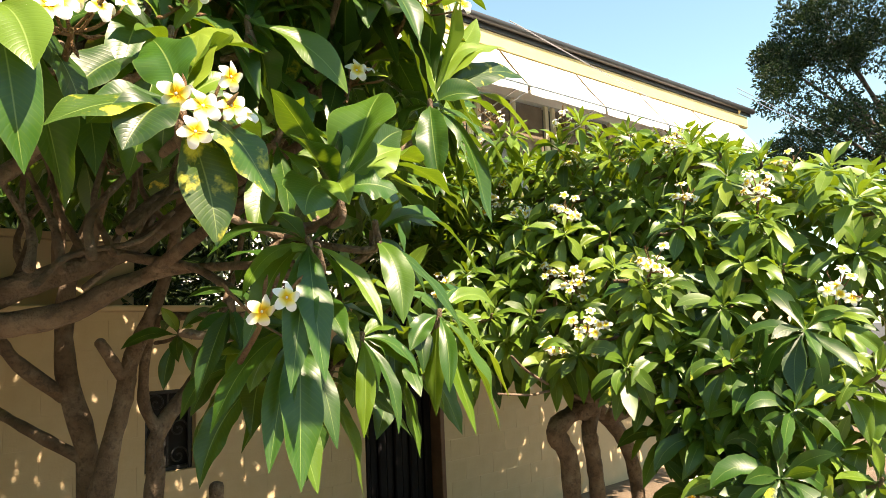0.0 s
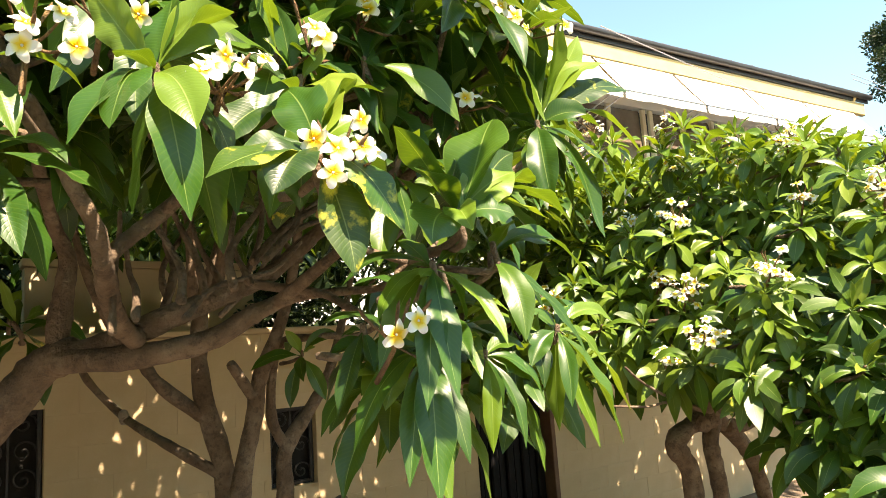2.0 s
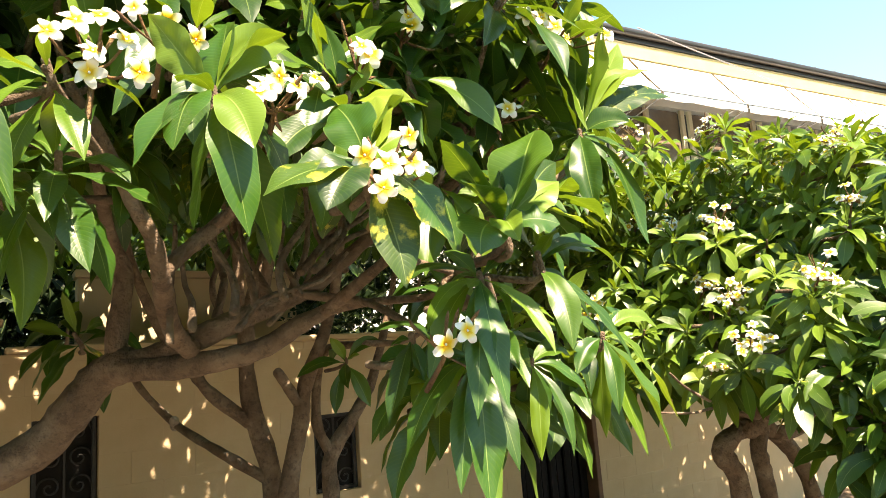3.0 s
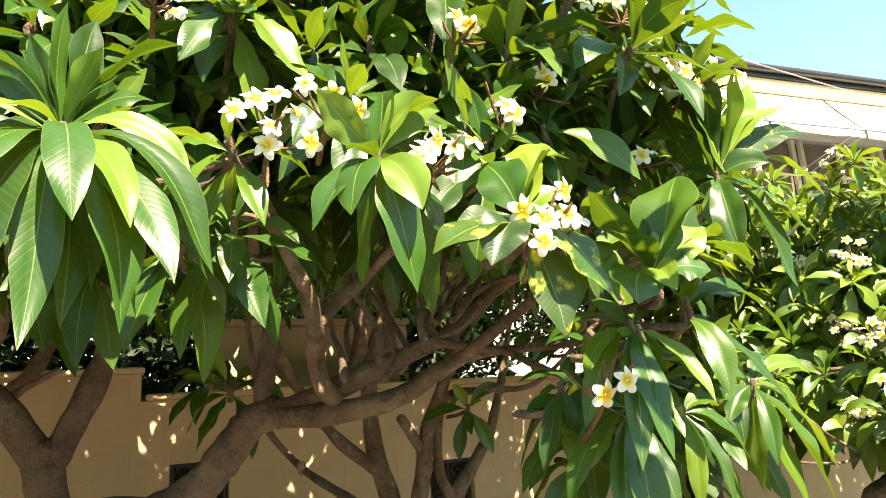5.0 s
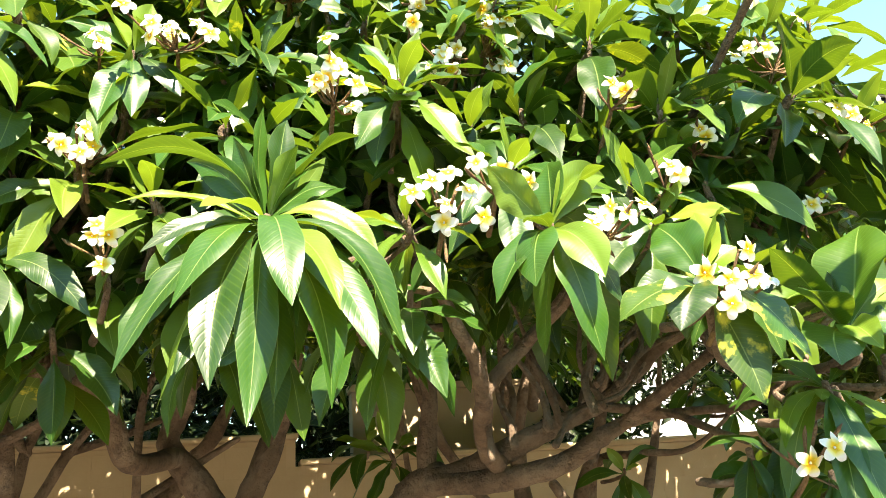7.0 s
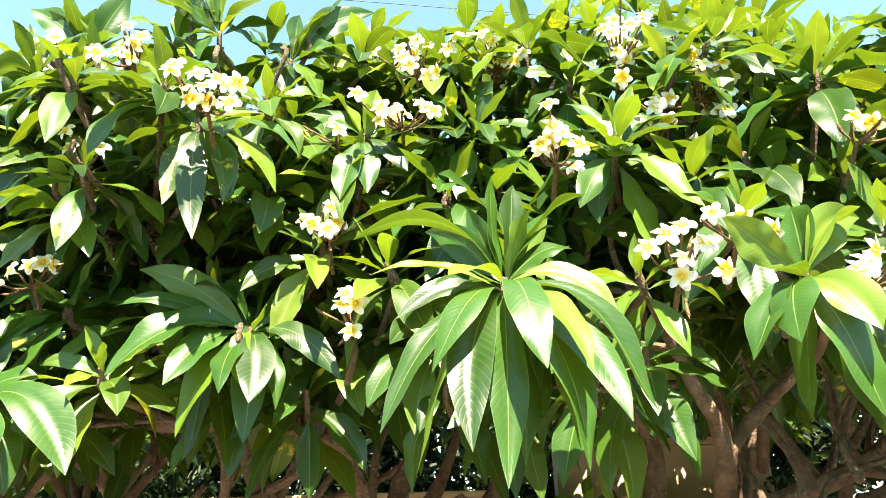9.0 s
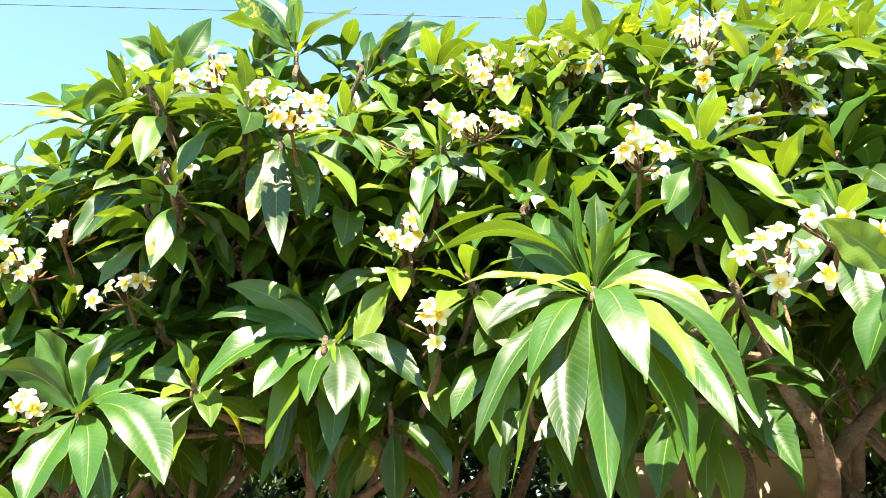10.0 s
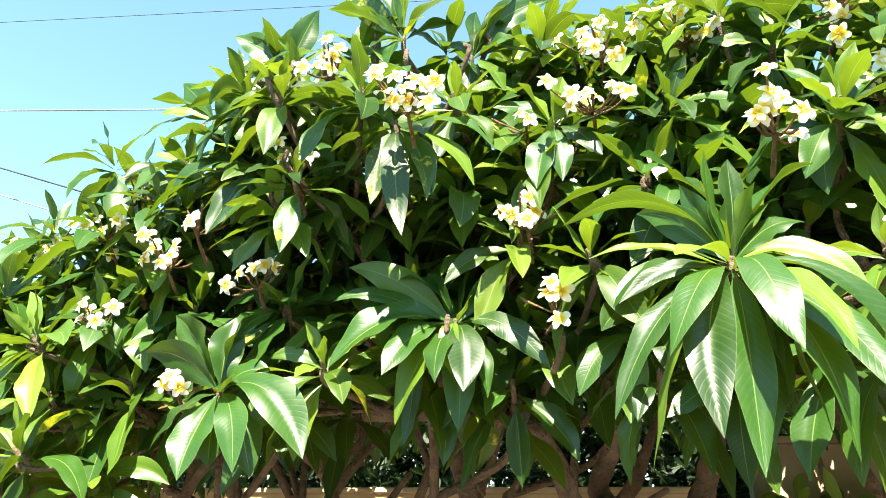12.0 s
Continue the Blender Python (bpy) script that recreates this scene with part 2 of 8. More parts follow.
# ---- building blocks ----
def part(name, data, mat, parent=None, label="", smooth=True):
    """Links mesh data (verts, faces, uvs or None) as one object, under a thing or a part if one is given."""
    verts, faces, uvs = data
    me = bpy.data.meshes.new(name)
    me.from_pydata(np.asarray(verts, float).tolist(), [], faces.tolist() if isinstance(faces, np.ndarray) else faces)
    if uvs is not None:
        layer = me.uv_layers.new(name="UVMap")
        loop_verts = np.empty(len(me.loops), dtype=np.int32)
        me.loops.foreach_get("vertex_index", loop_verts)
        layer.data.foreach_set("uv", np.asarray(uvs, dtype=np.float32)[loop_verts].ravel())
    if smooth:
        me.polygons.foreach_set("use_smooth", [True] * len(me.polygons))
    me.materials.append(mat)
    me.update()
    ob = new(name, me)
    ob.parent = parent
    if parent is not None and parent.type == "EMPTY":
        ob.matrix_parent_inverse = Matrix.Translation(parent.location).inverted()
    if label:
        tagged(ob, label)
    return ob


def joined(pieces):
    """Several (verts, faces, uvs) as one."""
    verts, faces, uvs, n = [], [], [], 0
    for v, f, u in pieces:
        verts.append(np.asarray(v))
        faces += (f + n).tolist() if isinstance(f, np.ndarray) else [tuple(i + n for i in face) for face in f]
        uvs.append(np.asarray(u) if u is not None else np.zeros((len(v), 2)))
        n += len(v)
    return np.concatenate(verts), faces, np.concatenate(uvs)


def unit(v):
    v = np.asarray(v, float)
    return v / (np.linalg.norm(v) + 1e-12)


def box(x0, x1, y0, y1, z0, z1, bevel=0.006):
    """A box with small chamfers on its long edges."""
    bm = bmesh.new()
    bmesh.ops.create_cube(bm, size=1)
    for v in bm.verts:
        v.co = (x0 + (v.co.x + 0.5) * (x1 - x0), y0 + (v.co.y + 0.5) * (y1 - y0), z0 + (v.co.z + 0.5) * (z1 - z0))
    if bevel:
        bmesh.ops.bevel(bm, geom=list(bm.edges), offset=bevel, segments=1, affect="EDGES")
    bm.verts.index_update()
    out = [tuple(v.co) for v in bm.verts], [tuple(v.index for v in f.verts) for f in bm.faces], None
    bm.free()
    return out


def tube(points, radii, sides=9, knots=0.0, seed=0, caps=True):
    """A round tapering limb through the points, smoothed, with uneven girth."""
    p = np.asarray(points, float)
    r = np.asarray(radii, float) if np.ndim(radii) else np.full(len(p), radii)
    if len(r) != len(p):
        r = np.interp(np.linspace(0, 1, len(p)), np.linspace(0, 1, len(r)), r)
    steps = 5 if len(p) > 2 else 3
    t = np.linspace(0, len(p) - 1, (len(p) - 1) * steps + 1)
    ext = np.vstack([2 * p[0] - p[1], p, 2 * p[-1] - p[-2]])
    line = []
    for s in t:
        i = min(int(s), len(p) - 2)
        u = s - i
        a, b, c, d = ext[i], ext[i + 1], ext[i + 2], ext[i + 3]
        line.append(0.5 * ((2 * b) + (c - a) * u + (2 * a - 5 * b + 4 * c - d) * u * u + (3 * b - a - 3 * c + d) * u**3))
    line = np.array(line)
    rad = np.interp(t, np.arange(len(p)), r)
    rng = np.random.RandomState(seed + 11)
    if knots:
        rad = rad * (1 + knots * (rng.rand(len(rad)) - 0.4))
    if caps:
        d0, d1 = unit(line[0] - line[1]), unit(line[-1] - line[-2])
        line = np.vstack([line[0] + d0 * rad[0] * 0.75, line[0] + d0 * rad[0] * 0.5, line, line[-1] + d1 * rad[-1] * 0.5, line[-1] + d1 * rad[-1] * 0.75])
        rad = np.concatenate([rad[:1] * 0.3, rad[:1] * 0.78, rad, rad[-1:] * 0.78, rad[-1:] * 0.3])
    tang = np.gradient(line, axis=0)
    ref = unit(np.cross(tang[0], (0.31, 0.52, 0.8)))
    verts, faces = [], []
    for k, (q, g) in enumerate(zip(line, tang)):
        g = unit(g)
        ref = unit(ref - (ref @ g) * g)
        other = np.cross(g, ref)
        for j in range(sides):
            a = 2 * math.pi * j / sides
            w = rad[k] * (1 + knots * 0.5 * (rng.rand() - 0.5))
            verts.append(q + w * (math.cos(a) * ref + math.sin(a) * other))
        if k:
            for j in range(sides):
                a, b = (k - 1) * sides + j, (k - 1) * sides + (j + 1) % sides
                faces.append((a, b, b + sides, a + sides))
    if caps:
        faces.append(tuple(reversed(range(sides))))
        faces.append(tuple(range(len(verts) - sides, len(verts))))
    return np.array(verts), faces, None


def leaf_blade(base, way, face, droop, length, width, twist=0.0, seed=0, rows=11, cols=6, fold=None, wave=1.0):
    """One leaf: stalk, lance-shaped blade folded along its midrib, bending under its weight, with a wavy margin.
    way: the direction in which it starts; face: the side that its upper face looks to."""
    rng = np.random.RandomState(seed)
    way = unit(way)
    s = np.linspace(0, 1, rows + 1)
    ways = way[None] + np.outer(droop * s**1.3, (0, 0, -1.0))
    ways /= np.linalg.norm(ways, axis=1)[:, None]
    line = np.vstack([np.zeros(3), np.cumsum((ways[1:] + ways[:-1]) / 2, axis=0)]) * (length / rows) + np.asarray(base)
    bend = rng.uniform(-0.10, 0.10) * length
    up = np.asarray(face, float)
    up = unit(up - (up @ way) * way)
    turn = up + 0.0 * ways
    for i in range(1, rows + 1):
        turn[i] = unit(turn[i - 1] - (turn[i - 1] @ ways[i]) * ways[i])
    side = np.cross(ways, turn)
    line = line + side * (bend * s * (1 - s) * 2)[:, None] + turn * (rng.uniform(-0.03, 0.05) * length * np.sin(s * rng.uniform(3, 6)))[:, None]
    u = np.clip((s - 0.06) / 0.94, 0, 1)
    shape = np.sin(math.pi * u ** rng.uniform(1.0, 1.18)) ** 0.92 * (1 - 0.2 * u**5)
    half = np.maximum(width / 2 * shape, 0.0022 * (1 - s) + 0.0004)
    k, ph = rng.uniform(1.4, 3.4), rng.uniform(0, 6.3, 2)
    fold = rng.uniform(0.22, 0.80) if fold is None else fold
    a = (twist + rng.uniform(-0.12, 0.12)) * s
    sd = np.cos(a)[:, None] * side + np.sin(a)[:, None] * turn
    n = np.cos(a)[:, None] * turn - np.sin(a)[:, None] * side
    v = np.linspace(-1, 1, cols + 1)
    e = np.abs(v)[None]
    ripple = np.sin(k * 6.28 * s[:, None] + np.where(v < 0, ph[0], ph[1])[None])
    lift = fold * (1 - 0.45 * s)[:, None] * e - 0.16 * e**3 + wave * 0.15 * e * e * ripple
    verts = line[:, None] + half[:, None, None] * (v[None, :, None] * sd[:, None] + lift[..., None] * n[:, None])
    uvs = np.stack(np.broadcast_arrays(np.linspace(0, 1, cols + 1)[None], s[:, None]), -1)
    return verts.reshape(-1, 3), quads(rows, cols), uvs.reshape(-1, 2)


def quads(rows, cols, cache={}):
    if (rows, cols) not in cache:
        c = cols + 1
        cache[rows, cols] = np.array([(i * c + j, i * c + j + 1, (i + 1) * c + j + 1, (i + 1) * c + j) for i in range(rows) for j in range(cols)])
    return cache[rows, cols]


def shoot_frame(axis):
    a = unit(axis)
    e = unit(np.cross(a, (0.3, 1.0, 0.1)))
    return a, e, np.cross(a, e)


def whorl(base, axis, count, length, seed, spread=1.0, coarse=False, droop=1.0):
    """The leaves of one shoot in a spiral: young and upright in the middle, long and hanging outside. Yields (blade, age)."""
    rng = np.random.RandomState(seed)
    a, e, o = shoot_frame(axis)
    start = rng.uniform(0, 6.28)
    out = []
    for i in range(count):
        f = (i + 0.5) / count
        az = start + 2.39996 * i + rng.uniform(-0.25, 0.25)
        polar = radians(14 + 100 * f**0.8 * spread) + rng.uniform(-0.16, 0.16)
        radial = math.cos(az) * e + math.sin(az) * o
        way = math.cos(polar) * a + math.sin(polar) * radial
        lng = length * (0.50 + 0.50 * min(1.0, 1.7 * f)) * rng.uniform(0.82, 1.12)
        wid = lng * rng.uniform(0.26, 0.325)
        g = droop * (0.25 + 2.0 * f) * rng.uniform(0.6, 1.3)
        face = a + 0.25 * radial * (polar > 1.2)
        where = np.asarray(base) - a * 0.055 * f + radial * 0.006
        rows, cols = (7, 2) if coarse else (13, 6)
        out.append((leaf_blade(where, way, face, g, lng, wid, rng.uniform(-0.8, 0.8), seed * 97 + i, rows, cols), f))
    return out


def flower_shape(seed=0, closed=0.0):
    """Five overlapping waxy petals set like a pinwheel on a short throat, facing +z, one unit across."""
    rng = np.random.RandomState(seed)
    pieces = []
    for k in range(5):
        turn = 2 * math.pi * k / 5 + rng.uniform(-0.08, 0.08)
        verts, uvs, rows, cols = [], [], 6, 4
        tilt = 0.32 + closed + rng.uniform(-0.12, 0.12)
        for i in range(rows + 1):
            s = i / rows
            w = 0.175 * math.sin(math.pi * min(1, 0.10 + 0.80 * s) ** 1.15) ** 0.8 + 0.01
            for j in range(cols + 1):
                q = 2 * j / cols - 1
                x, y = 0.03 + 0.50 * s - 0.03 * q * q * s, q * w + 0.10 * s * s
                z = math.sin(tilt) * x * (1.0 - 0.75 * s) + 0.06 * q * s + 0.05 * q * q * (1 - s) - 0.09 * s**3
                verts.append((x * math.cos(turn) - y * math.sin(turn), x * math.sin(turn) + y * math.cos(turn), z))
                uvs.append((j / cols, s))
        c = cols + 1
        faces = [(i * c + j, i * c + j + 1, (i + 1) * c + j + 1, (i + 1) * c + j) for i in range(rows) for j in range(cols)]
        pieces.append((np.array(verts), faces, np.array(uvs)))
    throat = tube([(0, 0, 0.03), (0, 0, -0.16), (0, 0, -0.34)], [0.05, 0.035, 0.028], 6)
    pieces.append((throat[0], throat[1], np.full((len(throat[0]), 2), 0.62)))
    return joined(pieces)


def flower_meshes():
    out = []
    for k, closed in enumerate((0.0, 0.12, 0.35, 0.75)):
        ob = part("flower", flower_shape(k, closed), PETAL)
        out.append(ob.data)
        bpy.data.objects.remove(ob)
    return out


FLOWERS = flower_meshes()


def bunch(parent, base, axis, count, seed, size=0.062, reach=0.095, toward=(0.0, -0.75, 0.65)):
    """A stalked bunch of flowers with buds: the stalks are one part, each flower a piece of it."""
    rng = np.random.RandomState(seed + 500)
    a, e, o = shoot_frame(axis)
    base = np.asarray(base, float)
    head = base + a * 0.07
    stalks = [tube([base - a * 0.02, base + a * 0.03, head], [0.006, 0.005, 0.0045], 6)]
    spots = []
    reach = reach * min(1.0, 0.38 + 0.055 * count)
    for i in range(count):
        az, rr = 2.4 * i + rng.uniform(-0.4, 0.4), reach * math.sqrt((i + 0.6) / count) * rng.uniform(0.75, 1.1)
        rise = 0.085 * (1 - (rr / (1.1 * reach)) ** 2) - 0.02
        spot = head + rr * 0.92 * (math.cos(az) * e + math.sin(az) * o) + a * (rise + rng.uniform(-0.045, 0.045)) + np.array((0, 0, rng.uniform(-0.02, 0.02)))
        spots.append(spot)
        stalks.append(tube([head - a * rng.uniform(0, 0.03), (head + spot) / 2 - a * 0.012, spot - unit(toward) * size * 0.3], [0.0035, 0.003, 0.0025], 5))
    for i in range(min(count, rng.randint(3, 8))):
        end = head + rng.normal(0, 0.035, 3) + a * 0.02
        stalks.append(tube([head - a * 0.015, (head + end) / 2, end, end + a * 0.010, end + a * 0.018], [0.002, 0.002, 0.0036, 0.0032, 0.0008], 5))
    stem = part("flower_stalk", joined(stalks), TWIG, parent, "reddish-brown branching flower stalk with buds")
    for i, spot in enumerate(spots):
        ob = new("flower", FLOWERS[rng.choice(4, p=[0.42, 0.30, 0.18, 0.10])])
        ob.parent = stem
        facing = unit(0.50 * unit(toward) + 0.45 * unit(spot - head + a * 0.03) + rng.normal(0, 0.30, 3))
        q = Vector(facing).to_track_quat("Z", "Y").to_matrix().to_4x4()
        ob.matrix_basis = Matrix.Translation(Vector(spot)) @ q @ Matrix.Rotation(rng.uniform(0, 6.28), 4, "Z") @ Matrix.Scale(size * rng.uniform(0.88, 1.12), 4)
    return stem


def bunch_at(parent, base, spots, seed, more=0, size=0.052, toward=(-0.05, -1.0, 0.05)):
    """A bunch whose flowers stand at given spots on forking stalks, with a few buds."""
    rng = np.random.RandomState(seed)
    base = np.asarray(base, float)
    mid = np.mean(np.asarray(spots), axis=0)
    base = base * 0.5 + mid * 0.5 + np.array((0, 0.03, 0))
    fork = base * 0.45 + mid * 0.55 + np.array((0, 0.02, -0.01))
    stalks = [tube([base + np.array((0, 0.06, -0.05)), base, fork], [0.006, 0.005, 0.004], 6)]
    spots = [np.asarray(p) for p in spots]
    spots += [spots[i % len(spots)] + rng.normal(0, 0.036, 3) for i in range(more)]
    face = [unit(0.75 * unit(toward) + 0.25 * unit(p - fork) + rng.normal(0, 0.28, 3)) for p in spots]
    for p, n in zip(spots, face):
        root = fork + (base - fork) * rng.uniform(0, 0.35)
        end = np.asarray(p) - n * size * 0.33
        stalks.append(tube([root, (root + end) / 2 + np.array((0, 0.008, -0.008)), end], [0.0038, 0.003, 0.0026], 5))
    for i in range(rng.randint(4, 9)):
        end = fork + rng.normal(0, 0.03, 3) + np.array((0, -0.01, 0.015))
        way = unit(end - base)
        stalks.append(tube([fork, (fork + end) / 2, end, end + way * 0.012, end + way * 0.022], [0.0022, 0.0022, 0.004, 0.0036, 0.0008], 5))
    stem = part("flower_stalk", joined(stalks), TWIG, parent, "reddish-brown branching flower stalk with buds")
    for p, n in zip(spots, face):
        ob = new("flower", FLOWERS[rng.choice(4, p=[0.50, 0.30, 0.14, 0.06])])
        ob.parent = stem
        q = Vector(n).to_track_quat("Z", "Y").to_matrix().to_4x4()
        ob.matrix_basis = Matrix.Translation(Vector(p)) @ q @ Matrix.Rotation(rng.uniform(0, 6.28), 4, "Z") @ Matrix.Scale(size * rng.uniform(0.88, 1.12), 4)
    return stem


def blade_material(age, seed, f, fresh=0.22, green=None):
    return LEAF_YOUNG if age < fresh else LEAF_OLD if (seed * 31 + int(f * 977)) % 29 == 0 else (green or LEAF)


def stem_of(base, axis, seed, long=0.16):
    """The leafless end of a branch, bending back and down into the crown."""
    rng = np.random.RandomState(seed + 77)
    a = unit(axis)
    base = np.asarray(base, float)
    low = base + np.array((rng.uniform(-0.15, 0.15), 0.42 + rng.uniform(0, 0.2), -0.14)) * long * 2
    return tube([base + a * 0.012, base - a * long * 0.22, (base - a * long * 0.4) * 0.5 + low * 0.5, low], [0.007, 0.008, 0.009, 0.010], 7, 0.18, seed)


def shoot(parent, base, axis=(0, -0.35, 1), count=15, length=0.26, seed=0, spread=1.0, flowers=0, droop=1.0, fresh=0.22, green=None):
    """A near branch tip with its whorl of single leaves, and a bunch of flowers if it has one."""
    tip = part("branch_tip", stem_of(base, axis, seed), BARK, parent)
    for blade, f in whorl(base, axis, count, length, seed, spread, False, droop):
        part("leaf", blade, blade_material(f, seed, f, fresh, green), tip)
    if flowers:
        bunch(parent, np.asarray(base) + unit(axis) * 0.02, axis, flowers, seed)
    return tip


def shoot_exact(parent, base, leaves, face=(0, -0.6, 0.8), seed=0, axis=(0, -0.35, 1)):
    """A near branch tip whose leaves are given one by one: reach in x, y, z, droop, width and tone (0 young, 1 green, 2 ageing)."""
    tip = part("branch_tip", stem_of(base, axis, seed), BARK, parent)
    for i, (dx, dy, dz, droop, width, tone) in enumerate(leaves):
        droop *= 2.3 if dz < -0.05 else 1.65
        dy -= 0.03 if dz < -0.12 else 0.0
        reach = np.array((dx, dy, dz))
        long = np.linalg.norm(reach)
        c = reach / long
        # the start that brings a drooping blade to its tip
        w = c.copy()
        for _ in range(6):
            s = np.linspace(0, 1, 12)
            got = unit(np.mean([unit(w + droop * q**1.3 * np.array((0, 0, -1.0))) for q in s], axis=0))
            w = unit(w + (c - got))
        got = np.mean([unit(w + droop * q**1.3 * np.array((0, 0, -1.0))) for q in np.linspace(0, 1, 12)], axis=0)
        radial = unit(np.array((dx, dy, 0.0)) + 1e-4)
        f = 0.70 * np.asarray(face, float) + (0.36 * radial if dz < -0.05 else -0.15 * radial)
        if dz > 0.1:
            f = f + np.array((0.75 if (i + seed) % 2 else -0.75, 0.0, 0.0))
            width *= 1.22
        part("leaf", leaf_blade(base, w, f, droop, long / np.linalg.norm(got), width * 1.05, ((i * 7) % 5 - 2) * 0.24, seed * 31 + i, 18, 6, 0.20 + 0.13 * ((i * 3 + seed) % 5)), (LEAF_YOUNG, LEAF, LEAF_OLD)[tone], tip)
    return tip


def thing(name, label, category, at=(0, 0, 0), group=""):
    ob = new(name)
    ob.location = at
    ob.empty_display_size = 0.2
    return tagged(ob, label, category, group)


# ---- ground ----
def sheet(x0, x1, y0, y1, z, cell):
    nx, ny = max(2, int((x1 - x0) / cell)), max(2, int((y1 - y0) / cell))
    xs, ys = np.linspace(x0, x1, nx + 1), np.linspace(y0, y1, ny + 1)
    verts = [(x, y, z + 0.012 * noise.noise((x * 0.8, y * 0.8, 0.3))) for y in ys for x in xs]
    w = nx + 1
    return verts, [(j * w + i, j * w + i + 1, (j + 1) * w + i + 1, (j + 1) * w + i) for j in range(ny) for i in range(nx)], None


def ground():
    g = part("ground", ([(-900, -900, -0.46), (900, -900, -0.46), (900, 900, -0.46), (-900, 900, -0.46)], [(0, 1, 2, 3)], None), ASPHALT, smooth=False)
    tagged(g, "dark grey asphalt street reaching into the distance", "ground", kind="structure")
    p = part("pavement", joined([box(-14 + 1.2 * i, -12.812 + 1.2 * i, -1.6 + 1.1 * j, -0.512 + 1.1 * j, -0.45, -0.3, 0.008) for i in range(24) for j in range(2)]), PAVING, smooth=False)
    tagged(p, "worn grey concrete paving slabs beside the planting bed", "pavement", kind="structure")
    b = part("planting_bed", sheet(-14, 15, 0.62, 5.13, -0.28, 0.35), EARTH)
    tagged(b, "bare brown soil bed under the frangipani trees", "soil", kind="structure")
    k = part("kerb", joined([box(-14 + 1.0 * i, -13.01 + 1.0 * i, 0.60, 0.72, -0.42, -0.20, 0.012) for i in range(29)]), PAVING, smooth=False)
    tagged(k, "grey concrete kerb along the planting bed", "kerb", kind="structure")


ground()


# ---- the garden wall behind the trees ----
WALL_Y = 5.14


def garden_wall():
    """Rendered block wall: openings run through it; the courses stand a little proud of their joints."""
    holes = [(0.04, 0.41, 0.45, 1.445), (1.855, 2.22, 0.73, 1.30), (3.76, 4.715, -1, 9), (6.9, 7.27, 0.73, 1.45), (-2.2, -1.83, 0.6, 1.45), (-4.6, -4.2, 0.6, 1.45)]
    base = []
    top_of = lambda x: 2.03 if x < -0.14 else 1.853
    cuts = sorted({-12.0, 14.0, -0.14, *[h[0] for h in holes], *[h[1] for h in holes]})
    for a, b in zip(cuts, cuts[1:]):
        mid, top = (a + b) / 2, top_of((a + b) / 2)
        spans = [(-0.47, top)]
        for x0, x1, z0, z1 in holes:
            if x0 < mid < x1:
                spans = [(-0.47, z0), (z1, top)] if z1 < top else []
                if z0 > 0 and z1 < top:
                    spans = [(-0.47, z0), (z1, top)]
        for z0, z1 in spans:
            base.append(box(a, b, WALL_Y, WALL_Y + 0.19, z0, z1, 0.0))
    wall = part("wall_garden", joined(base), PLASTER, smooth=False)
    tagged(wall, "ochre painted garden wall of rendered blocks with a stepped top", "wall", kind="structure")
    # blocks, 0.39 by 0.19, with narrow joints
    rng = random.Random(4)
    shapes = {}
    for row in range(-2, 10):
        z0, z1 = 0.0 + row * 0.2, 0.0 + row * 0.2 + 0.1985
        x = -3.2 + (0.2 if row % 2 else 0.0)
        while x < 6.4:
            a, b = x + 0.001, x + 0.399
            x += 0.4
            for hx0, hx1, hz0, hz1 in holes:
                if z1 > hz0 + 0.01 and z0 < hz1 - 0.01:
                    if a < hx0 < b:
                        b = hx0 - 0.002
                    elif a < hx1 < b:
                        a = hx1 + 0.002
                    elif hx0 <= a and b <= hx1:
                        a = b
            top = top_of((a + b) / 2)
            if b - a < 0.05 or z0 > top - 0.03:
                continue
            h = min(z1, top) - z0
            key = (round(b - a, 3), round(h, 3))
            if key not in shapes:
                ob = part("block", box(0, b - a, -0.003, 0.012, 0, h, 0.001), PLASTER, smooth=False)
                shapes[key] = ob.data
                bpy.data.objects.remove(ob)
            ob = new("block", shapes[key])
            ob.parent = wall
            ob.location = (a, WALL_Y - rng.uniform(0.0, 0.0006), z0)
    cap = part("wall_coping", joined([box(-12, -0.12, WALL_Y - 0.025, WALL_Y + 0.215, 2.034, 2.075, 0.01), box(-0.11, 3.75, WALL_Y - 0.025, WALL_Y + 0.215, 1.857, 1.90, 0.01), box(4.725, 14, WALL_Y - 0.025, WALL_Y + 0.215, 1.857, 1.90, 0.01)]), PLASTER, smooth=False)
    tagged(cap, "ochre painted coping along the garden wall", "coping", kind="structure")


